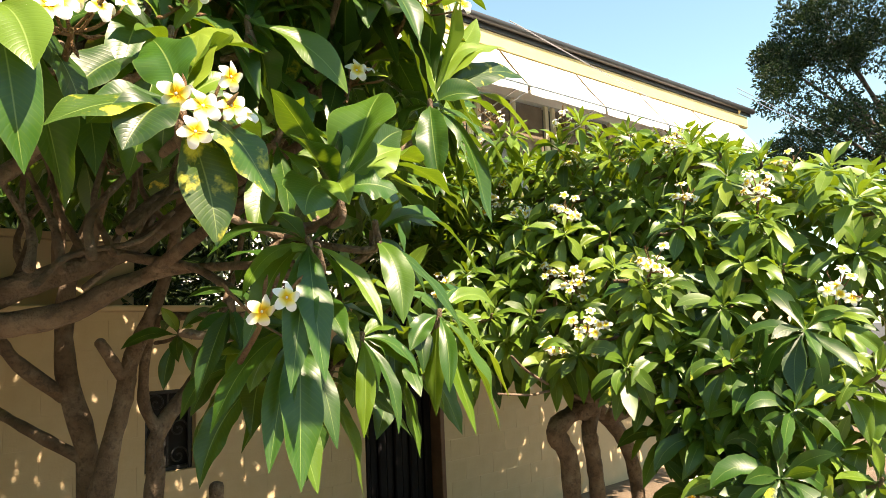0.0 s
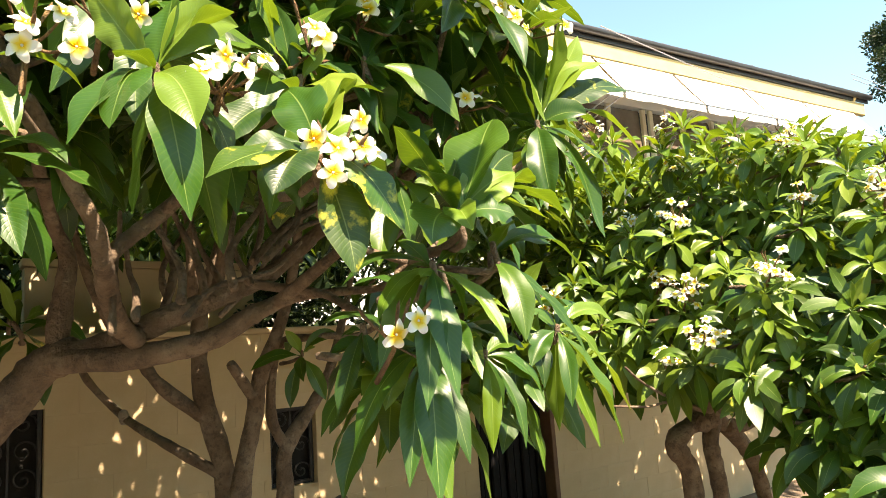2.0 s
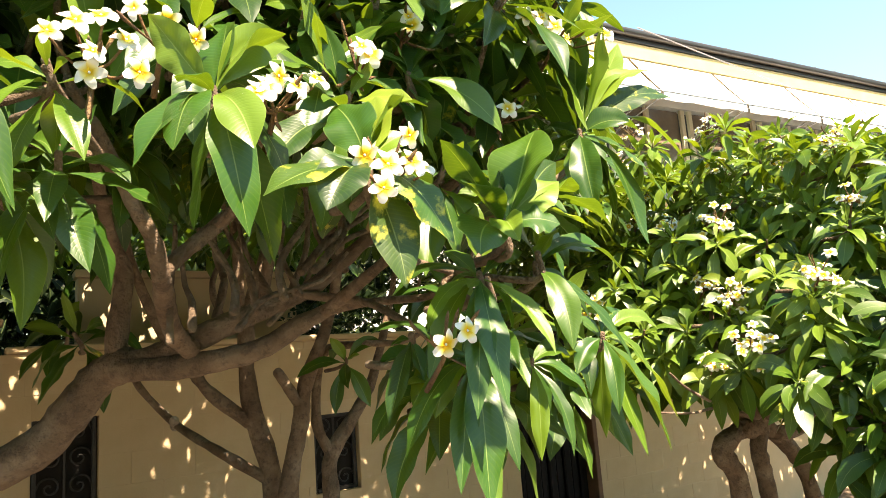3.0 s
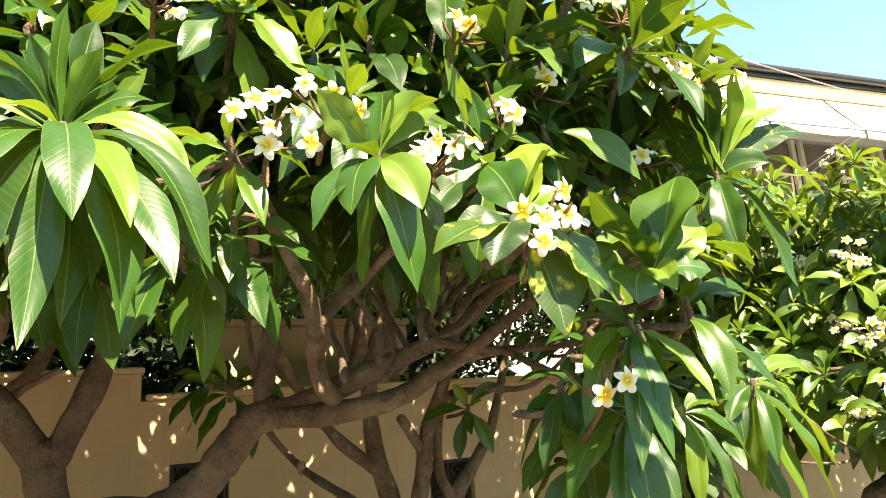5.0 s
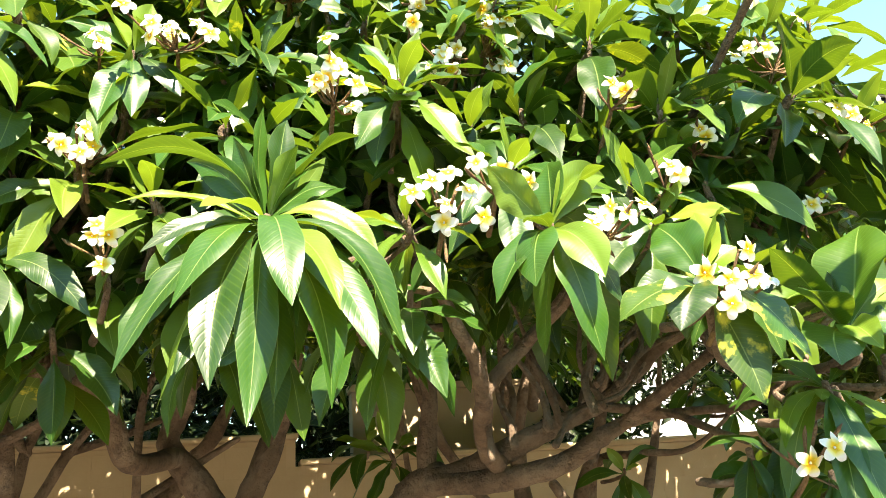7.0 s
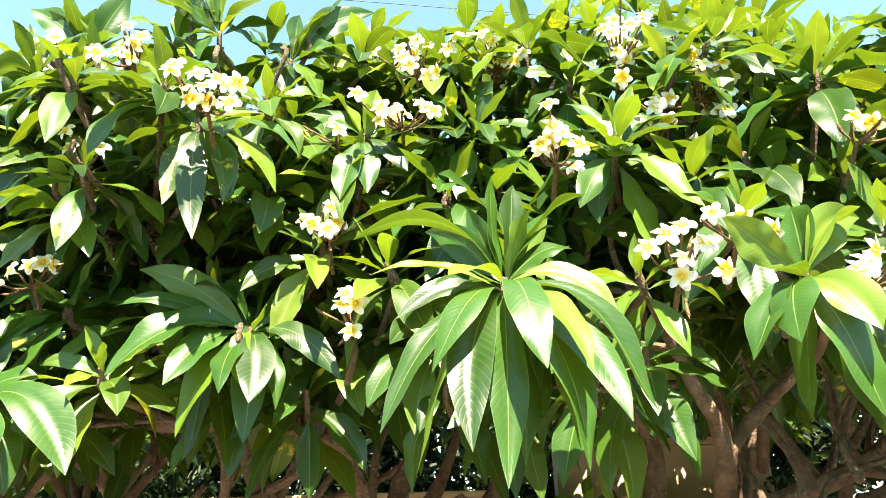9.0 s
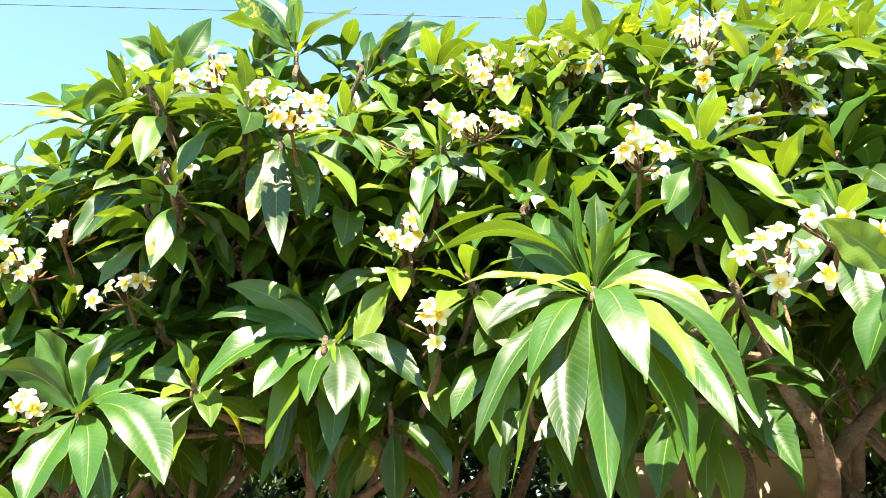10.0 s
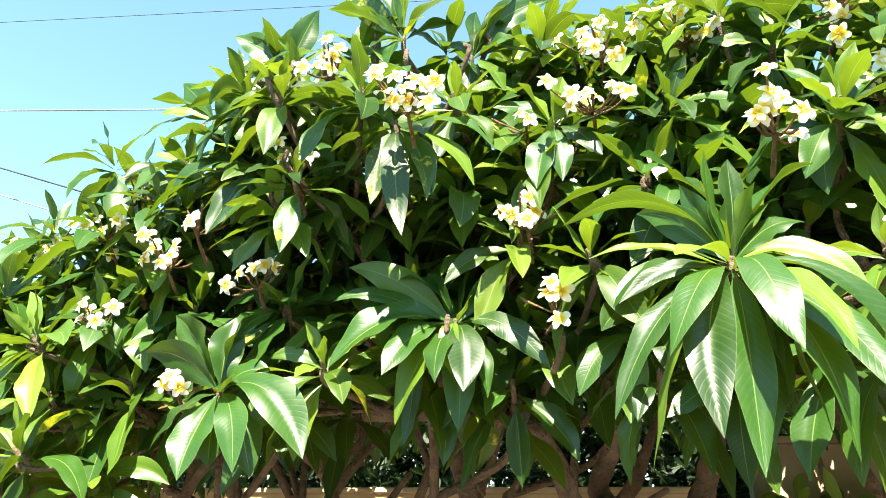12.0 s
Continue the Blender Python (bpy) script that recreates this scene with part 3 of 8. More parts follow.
def grille(x0, x1, z0, z1):
    """Scrolled wrought iron set in an opening of the wall."""
    g = thing("window_grille", "black wrought iron scroll grille set in the garden wall", "grille", (x0, WALL_Y, z0), "grilles in the garden wall")
    y = WALL_Y + 0.05
    part("frame", joined([box(x0 + 0.003, x0 + 0.033, y, y + 0.03, z0, z1), box(x1 - 0.033, x1 - 0.003, y, y + 0.03, z0, z1), box(x0 + 0.033, x1 - 0.033, y, y + 0.03, z1 - 0.03, z1), box(x0 + 0.033, x1 - 0.033, y, y + 0.03, z0, z0 + 0.03)]), IRON, g, smooth=False)
    # dark sheet closing the opening: its unlit depth put into the colour
    part("backing", box(x0 + 0.003, x1 - 0.003, y + 0.075, y + 0.085, z0, z1, 0), RECESS_SHADE, g, smooth=False)
    n = max(2, int((z1 - z0) / 0.16))
    for k in range(n):
        zc = z0 + (k + 0.5) * (z1 - z0) / n
        for side in (-1, 1):
            xc = (x0 + x1) / 2 + side * (x1 - x0) * 0.22
            pts = [(xc + side * 0.07 * (1 - q / 16) * math.cos(q * 0.62), y + 0.015, zc + 0.07 * (1 - q / 16) * math.sin(q * 0.62)) for q in range(15)]
            part("scroll", tube(pts, 0.006, 5), IRON, g)
    part("bar", box((x0 + x1) / 2 - 0.007, (x0 + x1) / 2 + 0.007, y + 0.008, y + 0.022, z0 + 0.03, z1 - 0.03, 0.002), IRON, g, smooth=False)


def gate():
    g = thing("garden_gate", "tall dark corrugated metal gate with a brown timber jamb", "gate", (4.2, WALL_Y, -0.3))
    part("jamb", box(4.655, 4.712, WALL_Y - 0.02, WALL_Y + 0.19, -0.3, 2.2), WOOD_TRIM, g, "brown timber gate jamb", smooth=False)
    part("jamb", box(3.763, 3.80, WALL_Y - 0.012, WALL_Y + 0.19, -0.3, 2.2), GATE_PAINT, g, smooth=False)
    part("lintel", box(3.763, 4.712, WALL_Y - 0.012, WALL_Y + 0.19, 2.204, 2.30), GATE_PAINT, g, smooth=False)
    for i in range(9):
        x = 3.804 + i * 0.0942
        part("corrugated_rib", box(x, x + 0.088, WALL_Y + 0.10 + 0.02 * (i % 2), WALL_Y + 0.13 + 0.02 * (i % 2), -0.27, 2.195, 0.012), GATE_PAINT, g, smooth=False)
    part("panel", box(3.803, 4.652, WALL_Y + 0.152, WALL_Y + 0.166, -0.28, 2.198, 0), GATE_PAINT, g, smooth=False)


garden_wall()
for spot in ((0.04, 0.41, 0.45, 1.445), (1.855, 2.22, 0.73, 1.30), (6.9, 7.27, 0.73, 1.45), (-2.2, -1.83, 0.6, 1.45), (-4.6, -4.2, 0.6, 1.45)):
    grille(*spot)
gate()
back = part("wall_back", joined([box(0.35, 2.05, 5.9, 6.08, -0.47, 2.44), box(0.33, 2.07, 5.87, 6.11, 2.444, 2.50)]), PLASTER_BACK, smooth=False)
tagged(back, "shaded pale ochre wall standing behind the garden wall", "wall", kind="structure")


# an unseen plain wall closing the street behind the walker, added to cut low skylight
front = part("wall_opposite", joined([box(-45, 45, -8.6, -8.3, -0.47, 3.4, 0.02), box(-45, 45, -8.68, -8.22, 3.404, 3.55, 0.02)]), PLASTER_BACK, smooth=False)
tagged(front, "plain pale ochre wall across the street, unseen, added to block low sky light", "wall", kind="structure")


# ---- the house with awnings ----
def house():
    h = thing("house", "cream two-storey house with dark gutter and white awnings", "house", (15, 12, 0))
    turn = Matrix.Translation((9.9, 9.0, 0)) @ Matrix.Rotation(radians(-5.0), 4, "Z")

    def add(name, data, mat, label="", parent=None, smooth=False):
        verts = [turn @ Vector(v) for v in data[0]]
        return part(name, (verts, data[1], data[2]), mat, parent or h, label, smooth)

    add("wall", box(-7.0, 10.5, 0.9, 1.15, -0.5, 4.6, 0.0), WHITE_WALL, "white painted lower storey")
    add("wall", box(-7.0, 10.5, 0.9, 1.15, 6.9, 7.5, 0.0), WHITE_WALL)
    add("wall", box(10.25, 10.5, 1.15, 9.0, -0.5, 7.5, 0.0), WHITE_WALL)
    add("wall", box(-7.0, -6.75, 1.15, 9.0, -0.5, 7.5, 0.0), WHITE_WALL)
    add("roof", ([(-7.5, 0.05, 8.06), (10.9, 0.05, 8.06), (10.9, 6.0, 9.3), (-7.5, 6.0, 9.3), (-7.5, 0.05, 7.98), (10.9, 0.05, 7.98), (10.9, 9.5, 7.98), (-7.5, 9.5, 7.98)], [(0, 1, 2, 3), (4, 5, 1, 0), (5, 6, 2, 1), (7, 4, 0, 3), (6, 7, 3, 2)], None), ROOF)
    for x in range(24):
        add("roof_rib", tube([(-7.4 + 0.78 * x, 0.04, 8.075), (-7.4 + 0.78 * x, 6.0, 9.32)], 0.02, 5), ROOF, smooth=True)
    add("gutter", tube([(-7.6, -0.02, 7.96), (2, -0.02, 7.95), (11.0, -0.02, 7.94)], 0.085, 8), GUTTER, "dark metal gutter", smooth=True)
    add("gutter_bracket", box(-7.6, 11.0, 0.05, 0.09, 7.79, 7.97, 0.01), GUTTER)
    add("fascia", box(-7.5, 10.8, 0.06, 0.20, 7.42, 7.786, 0.03), FASCIA, "cream painted fascia board")
    add("soffit", box(-7.5, 10.8, 0.203, 0.95, 7.50, 7.56, 0.0), FASCIA)
    add("downpipe", tube([(10.3, 0.02, 7.9), (10.3, 0.3, 7.5), (10.3, 0.8, 7.2), (10.3, 0.82, 0.2)], 0.05, 7), FASCIA, smooth=True)
    for i in range(7):
        x0, x1 = -6.6 + i * 2.4, -6.6 + i * 2.4 + 2.32
        n, m = 6, 4
        verts = [(x0 + (x1 - x0) * a / n, 0.05 - 0.75 * b / m, 7.40 - 0.98 * b / m - 0.03 * math.sin(math.pi * b / m)) for b in range(m + 1) for a in range(n + 1)]
        verts += [(x0 + (x1 - x0) * a / n, -0.70, 6.42 - 0.16 - 0.015 * math.sin(a * 2.1)) for a in range(n + 1)]
        w = n + 1
        aw = add("awning", (verts, [(r * w + c, r * w + c + 1, (r + 1) * w + c + 1, (r + 1) * w + c) for r in range(m + 1) for c in range(n)], None), CANVAS, "white canvas drop awning", smooth=True)
        add("awning_bar", tube([(x0, -0.70, 6.43), (x1, -0.70, 6.43)], 0.018, 6), STEEL, "", aw, True)
        for x in (x0 + 0.1, x1 - 0.1):
            add("awning_arm", tube([(x, -0.69, 6.43), (x, 0.9, 6.1)], 0.016, 6), STEEL, "", aw, True)
        win = add("window", box(x0 + 0.16, x1 - 0.16, 0.985, 1.0, 4.7, 6.85, 0.0), WINDOW_DARK, "dark window behind the awning")
        for x in (x0 + 0.08, (x0 + x1) / 2, x1 - 0.08):
            add("window_frame", box(x - 0.06, x + 0.06, 0.90, 0.98, 4.65, 6.88, 0.008), PALE_FRAME, "", win)
        add("window_frame", box(x0 + 0.02, x1 - 0.02, 0.90, 0.98, 4.604, 4.646, 0.008), PALE_FRAME, "", win)
    add("window_sill", box(-7.0, 10.5, 0.75, 0.896, 4.61, 4.70, 0.01), FASCIA)


house()


# ---- overhead lines ----
def line(name, a, b, sag, r, mat, label, end=None):
    """A cable from a to b, and on to its fixing if that lies out of line."""
    pts = [tuple(np.asarray(a) * (1 - q) + np.asarray(b) * q - np.array((0, 0, sag * 4 * q * (1 - q)))) for q in np.linspace(0, 1, 9)] + ([end] if end else [])
    tagged(part(name, tube(pts, r, 6), mat), label, "cable")


# ---- shrubs behind the wall and trees far off ----
def clump_leaves(centre, radius, count, size, seed, flat=0.8):
    """Many small pointed leaves scattered in an uneven ball."""
    rng = np.random.RandomState(seed)
    d = rng.normal(0, 1, (count, 3))
    d /= np.linalg.norm(d, axis=1)[:, None]
    c = np.asarray(centre) + d * radius * rng.uniform(0.35, 1.0, (count, 1)) ** 0.6 * np.array((1, 1, flat))
    way = rng.normal(0, 1, (count, 3)) + d * 0.7 + np.array((0, 0, 0.2))
    way /= np.linalg.norm(way, axis=1)[:, None]
    side = np.cross(way, rng.normal(0, 1, (count, 3)))
    side /= np.linalg.norm(side, axis=1)[:, None]
    s = size * rng.uniform(0.6, 1.3, (count, 1))
    lift = np.cross(way, side) * s * 0.12
    verts = np.stack([c, c + way * s * 0.5 + side * s * 0.2 + lift, c + way * s, c + way * s * 0.5 - side * s * 0.2 + lift], 1).reshape(-1, 3)
    uvs = np.tile(((0.5, 0.0), (0.9, 0.5), (0.5, 1.0), (0.1, 0.5)), (count, 1))
    n = 4 * np.arange(count)[:, None]
    return verts, np.concatenate([n + (0, 1, 2), n + (0, 2, 3)]), uvs


def shrub_row():
    rng = np.random.RandomState(12)
    pieces = []
    for i, x in enumerate(np.linspace(-12.0, 3.4, 260)):
        c = (x, rng.uniform(6.7, 8.6), rng.uniform(0.4, 3.8))
        pieces.append(clump_leaves(c, 0.7, 300, 0.2, 900 + i))
    pieces += [clump_leaves((x, 5.65, rng.uniform(1.5, 2.2)), 0.28, 120, 0.08, 1990 + i) for i, x in enumerate(np.linspace(-6.6, 0.1, 26))]
    pieces += [clump_leaves((x, 5.75, rng.uniform(1.4, 2.3)), 0.3, 130, 0.08, 2050 + i) for i, x in enumerate(np.linspace(2.15, 2.75, 5))]
    pieces += [clump_leaves((rng.uniform(3.5, 5.1), rng.uniform(6.2, 6.7), rng.uniform(2.35, 2.95)), 0.32, 170, 0.10, 2100 + i) for i in range(22)]
    tagged(part("shrub_row", joined(pieces), LEAF_FAR), "dense evergreen shrubs behind the garden wall, shade put into their dark leaves", "shrubs", kind="stuff")


shrub_row()


def big_tree(at, height, spread, seed, count=110, label="tall dark evergreen tree beyond the house"):
    rng = np.random.RandomState(seed)
    x, y, z = at
    t = thing("tree", label, "tree", at)
    top = np.array((x, y, height * 0.55))
    part("trunk", tube([at, (x + 0.2, y, height * 0.25), top], [0.32, 0.25, 0.16], 9, 0.1, seed), BARK_FAR, t)
    clumps = []
    for i in range(count):
        az, hh = rng.uniform(0, 6.28), rng.uniform(0.0, 1.0)
        r = spread * (0.35 + 0.65 * math.sin(math.pi * min(1, 0.18 + 0.78 * hh))) * math.sqrt(rng.uniform(0.25, 1))
        c = np.array((x + r * math.cos(az), y + r * math.sin(az), height * (0.36 + 0.62 * hh)))
        clumps.append(clump_leaves(c, spread * rng.uniform(0.14, 0.25), 800, 0.18, seed * 100 + i, 0.7))
        if i % 5 == 0:
            start = np.array((x, y, height * (0.30 + 0.25 * hh)))
            part("limb", tube([start, (start + c) / 2 + np.array((0, 0, 0.25)), c], [0.12, 0.07, 0.02], 6, 0.1, i), BARK_FAR, t)
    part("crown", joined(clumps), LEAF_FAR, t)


# ---- the frangipani trees ----
TREE_B = thing("frangipani_tree", "flowering frangipani tree with long glossy green leaves and a forked trunk", "tree", (0.1, 1.95, -0.3), "frangipani trees")
TREE_A = thing("frangipani_tree", "dense flowering frangipani tree with white and yellow blossoms", "tree", (-1.2, 2.7, -0.3), "frangipani trees")
TREE_C = thing("frangipani_tree", "frangipani tree with pruned trunks close to the garden wall", "tree", (1.2, 3.7, -0.3), "frangipani trees")
TREE_D = thing("frangipani_tree", "rounded frangipani tree covered in blossoms beside the gate", "tree", (4.0, 2.6, -0.3), "frangipani trees")

shoot_exact(TREE_B, (-0.398, 1.360, 2.111), [
    (-0.302, 0.040, 0.141, 0.75, 0.047, 1),
    (-0.249, -0.020, 0.033, 0.50, 0.036, 0),
    (-0.201, -0.050, -0.064, 0.60, 0.038, 1),
    (-0.138, -0.140, -0.188, 1.00, 0.061, 1),
    (-0.227, -0.050, -0.266, 1.10, 0.055, 1),
    (-0.177, 0.000, -0.346, 1.10, 0.039, 0),
    (-0.079, -0.150, -0.314, 1.10, 0.077, 1),
    (-0.026, -0.120, -0.364, 1.20, 0.066, 1),
    (0.038, -0.200, -0.197, 1.00, 0.069, 1),
    (0.108, -0.170, -0.205, 1.00, 0.066, 0),
    (0.169, -0.120, -0.273, 1.10, 0.077, 1),
    (0.246, -0.060, -0.233, 1.10, 0.073, 1),
    (0.102, -0.120, -0.344, 1.20, 0.085, 1),
    (0.232, 0.030, -0.234, 1.10, 0.039, 1),
], (0.05, -0.6, 0.8), 1, (0, -0.35, 1))
shoot_exact(TREE_B, (-0.395, 1.370, 2.127), [
    (0.200, -0.050, -0.088, 0.90, 0.051, 0),
    (0.057, -0.030, 0.149, 0.30, 0.063, 0),
    (-0.068, 0.050, 0.202, 0.20, 0.047, 1),
    (-0.012, 0.060, 0.278, 0.10, 0.042, 1),
    (0.191, 0.060, 0.215, 0.50, 0.062, 1),
    (-0.108, -0.140, -0.024, 0.40, 0.069, 0),
    (0.139, 0.020, 0.075, 0.60, 0.068, 1),
    (0.046, 0.080, 0.268, 0.20, 0.051, 1),
    (0.124, 0.100, 0.180, 0.40, 0.051, 1),
    (0.013, 0.000, -0.336, 1.20, 0.069, 1),
    (-0.072, 0.050, -0.238, 1.20, 0.071, 1),
    (0.128, 0.060, -0.306, 1.20, 0.070, 1),
    (0.059, 0.000, -0.278, 1.20, 0.069, 1),
    (-0.173, 0.080, 0.043, 0.60, 0.049, 1),
    (-0.156, 0.060, 0.146, 0.50, 0.053, 1),
], (0.05, -0.6, 0.8), 2, (0, -0.35, 1))
shoot_exact(TREE_B, (0.645, 1.250, 1.765), [
    (-0.182, 0.040, -0.028, 0.80, 0.039, 1),
    (-0.123, -0.100, -0.262, 0.90, 0.058, 1),
    (-0.075, -0.130, -0.248, 0.90, 0.062, 1),
    (0.076, -0.090, -0.162, 0.90, 0.036, 0),
    (-0.072, -0.060, -0.027, 0.10, 0.025, 0),
    (-0.163, -0.050, -0.106, 0.60, 0.038, 1),
    (-0.022, 0.100, -0.018, 0.80, 0.048, 1),
    (-0.128, 0.050, -0.189, 1.00, 0.053, 1),
    (0.117, 0.050, -0.107, 0.90, 0.042, 1),
    (-0.028, 0.080, 0.068, 0.40, 0.041, 1),
    (0.188, 0.080, 0.075, 0.40, 0.043, 1),
], (-0.2, -0.6, 0.7), 5, (-0.2, -0.3, 1))
shoot_exact(TREE_B, (0.653, 1.300, 1.603), [
    (-0.205, -0.020, -0.162, 0.70, 0.052, 1),
    (-0.131, -0.080, -0.232, 0.90, 0.053, 1),
    (-0.094, -0.120, -0.262, 0.90, 0.077, 1),
    (0.014, -0.070, -0.215, 0.90, 0.044, 1),
    (-0.096, 0.020, -0.107, 0.90, 0.055, 1),
    (-0.026, 0.020, -0.167, 1.00, 0.055, 1),
    (-0.132, -0.020, -0.015, 0.60, 0.047, 1),
], (-0.2, -0.6, 0.7), 6, (-0.1, -0.5, 0.8))
shoot_exact(TREE_B, (0.838, 1.300, 1.797), [
    (-0.028, -0.100, -0.185, 0.90, 0.061, 1),
    (0.177, -0.060, -0.222, 1.00, 0.047, 1),
    (0.323, 0.000, -0.063, 0.80, 0.058, 1),
    (0.150, 0.020, -0.129, 1.00, 0.054, 1),
    (0.068, 0.050, -0.163, 1.00, 0.054, 1),
    (0.249, 0.050, 0.055, 0.50, 0.050, 1),
    (0.019, 0.050, 0.110, 0.20, 0.046, 1),
    (0.114, 0.030, 0.103, 0.30, 0.043, 0),
], (-0.2, -0.6, 0.7), 7, (0, -0.3, 1))
shoot_exact(TREE_B, (1.104, 1.380, 1.636), [
    (0.210, 0.000, 0.013, 0.80, 0.045, 0),
    (0.144, -0.030, -0.094, 0.80, 0.053, 1),
    (0.101, -0.060, -0.285, 0.90, 0.080, 1),
    (0.048, -0.030, -0.290, 0.90, 0.050, 1),
    (0.240, 0.020, -0.219, 0.90, 0.056, 0),
    (-0.049, -0.050, -0.181, 1.00, 0.042, 1),
    (-0.013, 0.040, -0.244, 1.00, 0.052, 1),
    (-0.097, 0.000, -0.084, 0.80, 0.050, 1),
    (0.141, 0.050, 0.070, 0.40, 0.045, 1),
], (-0.2, -0.6, 0.7), 8, (0.1, -0.3, 1))
shoot_exact(TREE_B, (0.833, 1.340, 1.584), [
    (-0.066, -0.060, -0.191, 0.90, 0.040, 1),
    (0.030, -0.050, -0.197, 0.90, 0.032, 1),
    (0.122, -0.060, -0.105, 0.90, 0.057, 1),
    (0.027, -0.020, -0.119, 1.00, 0.045, 1),
    (-0.022, 0.040, -0.144, 1.00, 0.053, 1),
    (0.096, -0.040, -0.059, 0.80, 0.050, 1),
    (0.121, 0.000, 0.009, 0.70, 0.051, 1),
], (-0.2, -0.6, 0.7), 11, (0, -0.4, 1))
shoot_exact(TREE_B, (0.575, 1.420, 1.656), [
    (-0.095, -0.020, -0.170, 0.70, 0.046, 1),
    (-0.030, 0.000, -0.099, 0.90, 0.043, 1),
    (0.006, -0.030, -0.086, 0.90, 0.040, 1),
    (-0.036, 0.030, -0.011, 0.50, 0.029, 1),
], (-0.2, -0.6, 0.7), 13, (-0.2, -0.4, 0.9))
shoot(TREE_B, (0.681, 1.440, 1.649), (0, -0.5, 0.7), 13, 0.24, 300, spread=1.15, droop=1.4)
shoot(TREE_B, (0.837, 1.420, 1.673), (0, -0.5, 0.7), 13, 0.24, 301, spread=1.15, droop=1.4)
shoot(TREE_B, (1.055, 1.460, 1.704), (0, -0.5, 0.7), 13, 0.24, 302, spread=1.15, droop=1.4)
shoot(TREE_B, (1.060, 1.460, 1.559), (0, -0.5, 0.7), 13, 0.24, 303, spread=1.15, droop=1.4)
shoot(TREE_B, (0.731, 1.400, 1.712), (0, -0.5, 0.7), 13, 0.24, 304, spread=1.15, droop=1.4)
shoot(TREE_B, (0.828, 1.440, 1.527), (0, -0.5, 0.7), 13, 0.24, 305, spread=1.15, droop=1.4)
shoot(TREE_B, (0.651, 1.420, 1.541), (0, -0.5, 0.7), 13, 0.24, 306, spread=1.15, droop=1.4)
shoot(TREE_B, (-0.089, 1.560, 2.035), (0, -0.5, 0.6), 11, 0.25, 320, spread=1.25, droop=1.5, fresh=0.0)
shoot(TREE_B, (-0.185, 1.620, 2.024), (0, -0.5, 0.6), 11, 0.25, 321, spread=1.25, droop=1.5, fresh=0.0)
shoot(TREE_B, (-0.345, 1.750, 2.003), (0, -0.5, 0.6), 11, 0.25, 323, spread=1.25, droop=1.5, fresh=0.0)
shoot(TREE_B, (-0.511, 1.780, 2.028), (0, -0.5, 0.6), 11, 0.25, 324, spread=1.25, droop=1.5, fresh=0.0)
shoot_exact(TREE_A, (-1.005, 1.820, 2.188), [
    (-0.308, 0.000, 0.178, 0.50, 0.071, 1),
    (-0.190, 0.020, 0.118, 0.70, 0.064, 1),
    (-0.338, -0.030, 0.065, 0.50, 0.052, 1),
    (-0.291, -0.100, -0.129, 0.80, 0.106, 1),
    (-0.147, -0.120, -0.160, 0.80, 0.084, 1),
    (-0.011, -0.140, -0.189, 0.90, 0.071, 1),
    (-0.130, -0.060, -0.267, 1.00, 0.090, 1),
    (-0.140, 0.000, -0.311, 1.10, 0.062, 1),
    (0.019, -0.100, -0.155, 0.90, 0.055, 0),
    (0.054, -0.130, -0.207, 0.90, 0.088, 1),
    (0.248, -0.060, -0.139, 0.80, 0.069, 1),
    (0.160, 0.020, 0.181, 0.30, 0.051, 1),
    (0.094, 0.050, 0.285, 0.50, 0.086, 1),
    (0.023, -0.040, -0.283, 1.10, 0.078, 1),
    (0.099, -0.060, -0.210, 1.00, 0.052, 1),
    (0.061, -0.100, 0.043, 0.20, 0.044, 0),
    (-0.100, 0.060, 0.172, 0.30, 0.068, 1),
], (0.0, -0.65, 0.75), 400, (0, -0.35, 1))
shoot_exact(TREE_A, (-1.612, 1.740, 2.011), [
    (-0.120, -0.060, -0.154, 0.90, 0.089, 1),
    (-0.192, 0.030, 0.229, 0.40, 0.103, 1),
    (-0.007, 0.040, 0.219, 0.20, 0.075, 1),
    (0.089, -0.100, 0.022, 0.20, 0.062, 1),
    (0.288, -0.060, -0.167, 1.00, 0.105, 1),
    (0.150, -0.120, -0.211, 1.00, 0.078, 1),
    (0.004, -0.100, -0.229, 1.00, 0.099, 1),
    (-0.245, 0.000, 0.113, 0.60, 0.080, 1),
    (0.135, 0.000, -0.207, 1.10, 0.093, 1),
    (0.018, 0.080, 0.242, 0.40, 0.095, 1),
    (0.134, 0.000, 0.058, 0.50, 0.075, 1),
    (0.027, -0.020, -0.192, 1.10, 0.094, 1),
    (0.193, 0.060, 0.056, 0.50, 0.079, 0),
], (0.0, -0.65, 0.75), 401, (0, -0.35, 1))
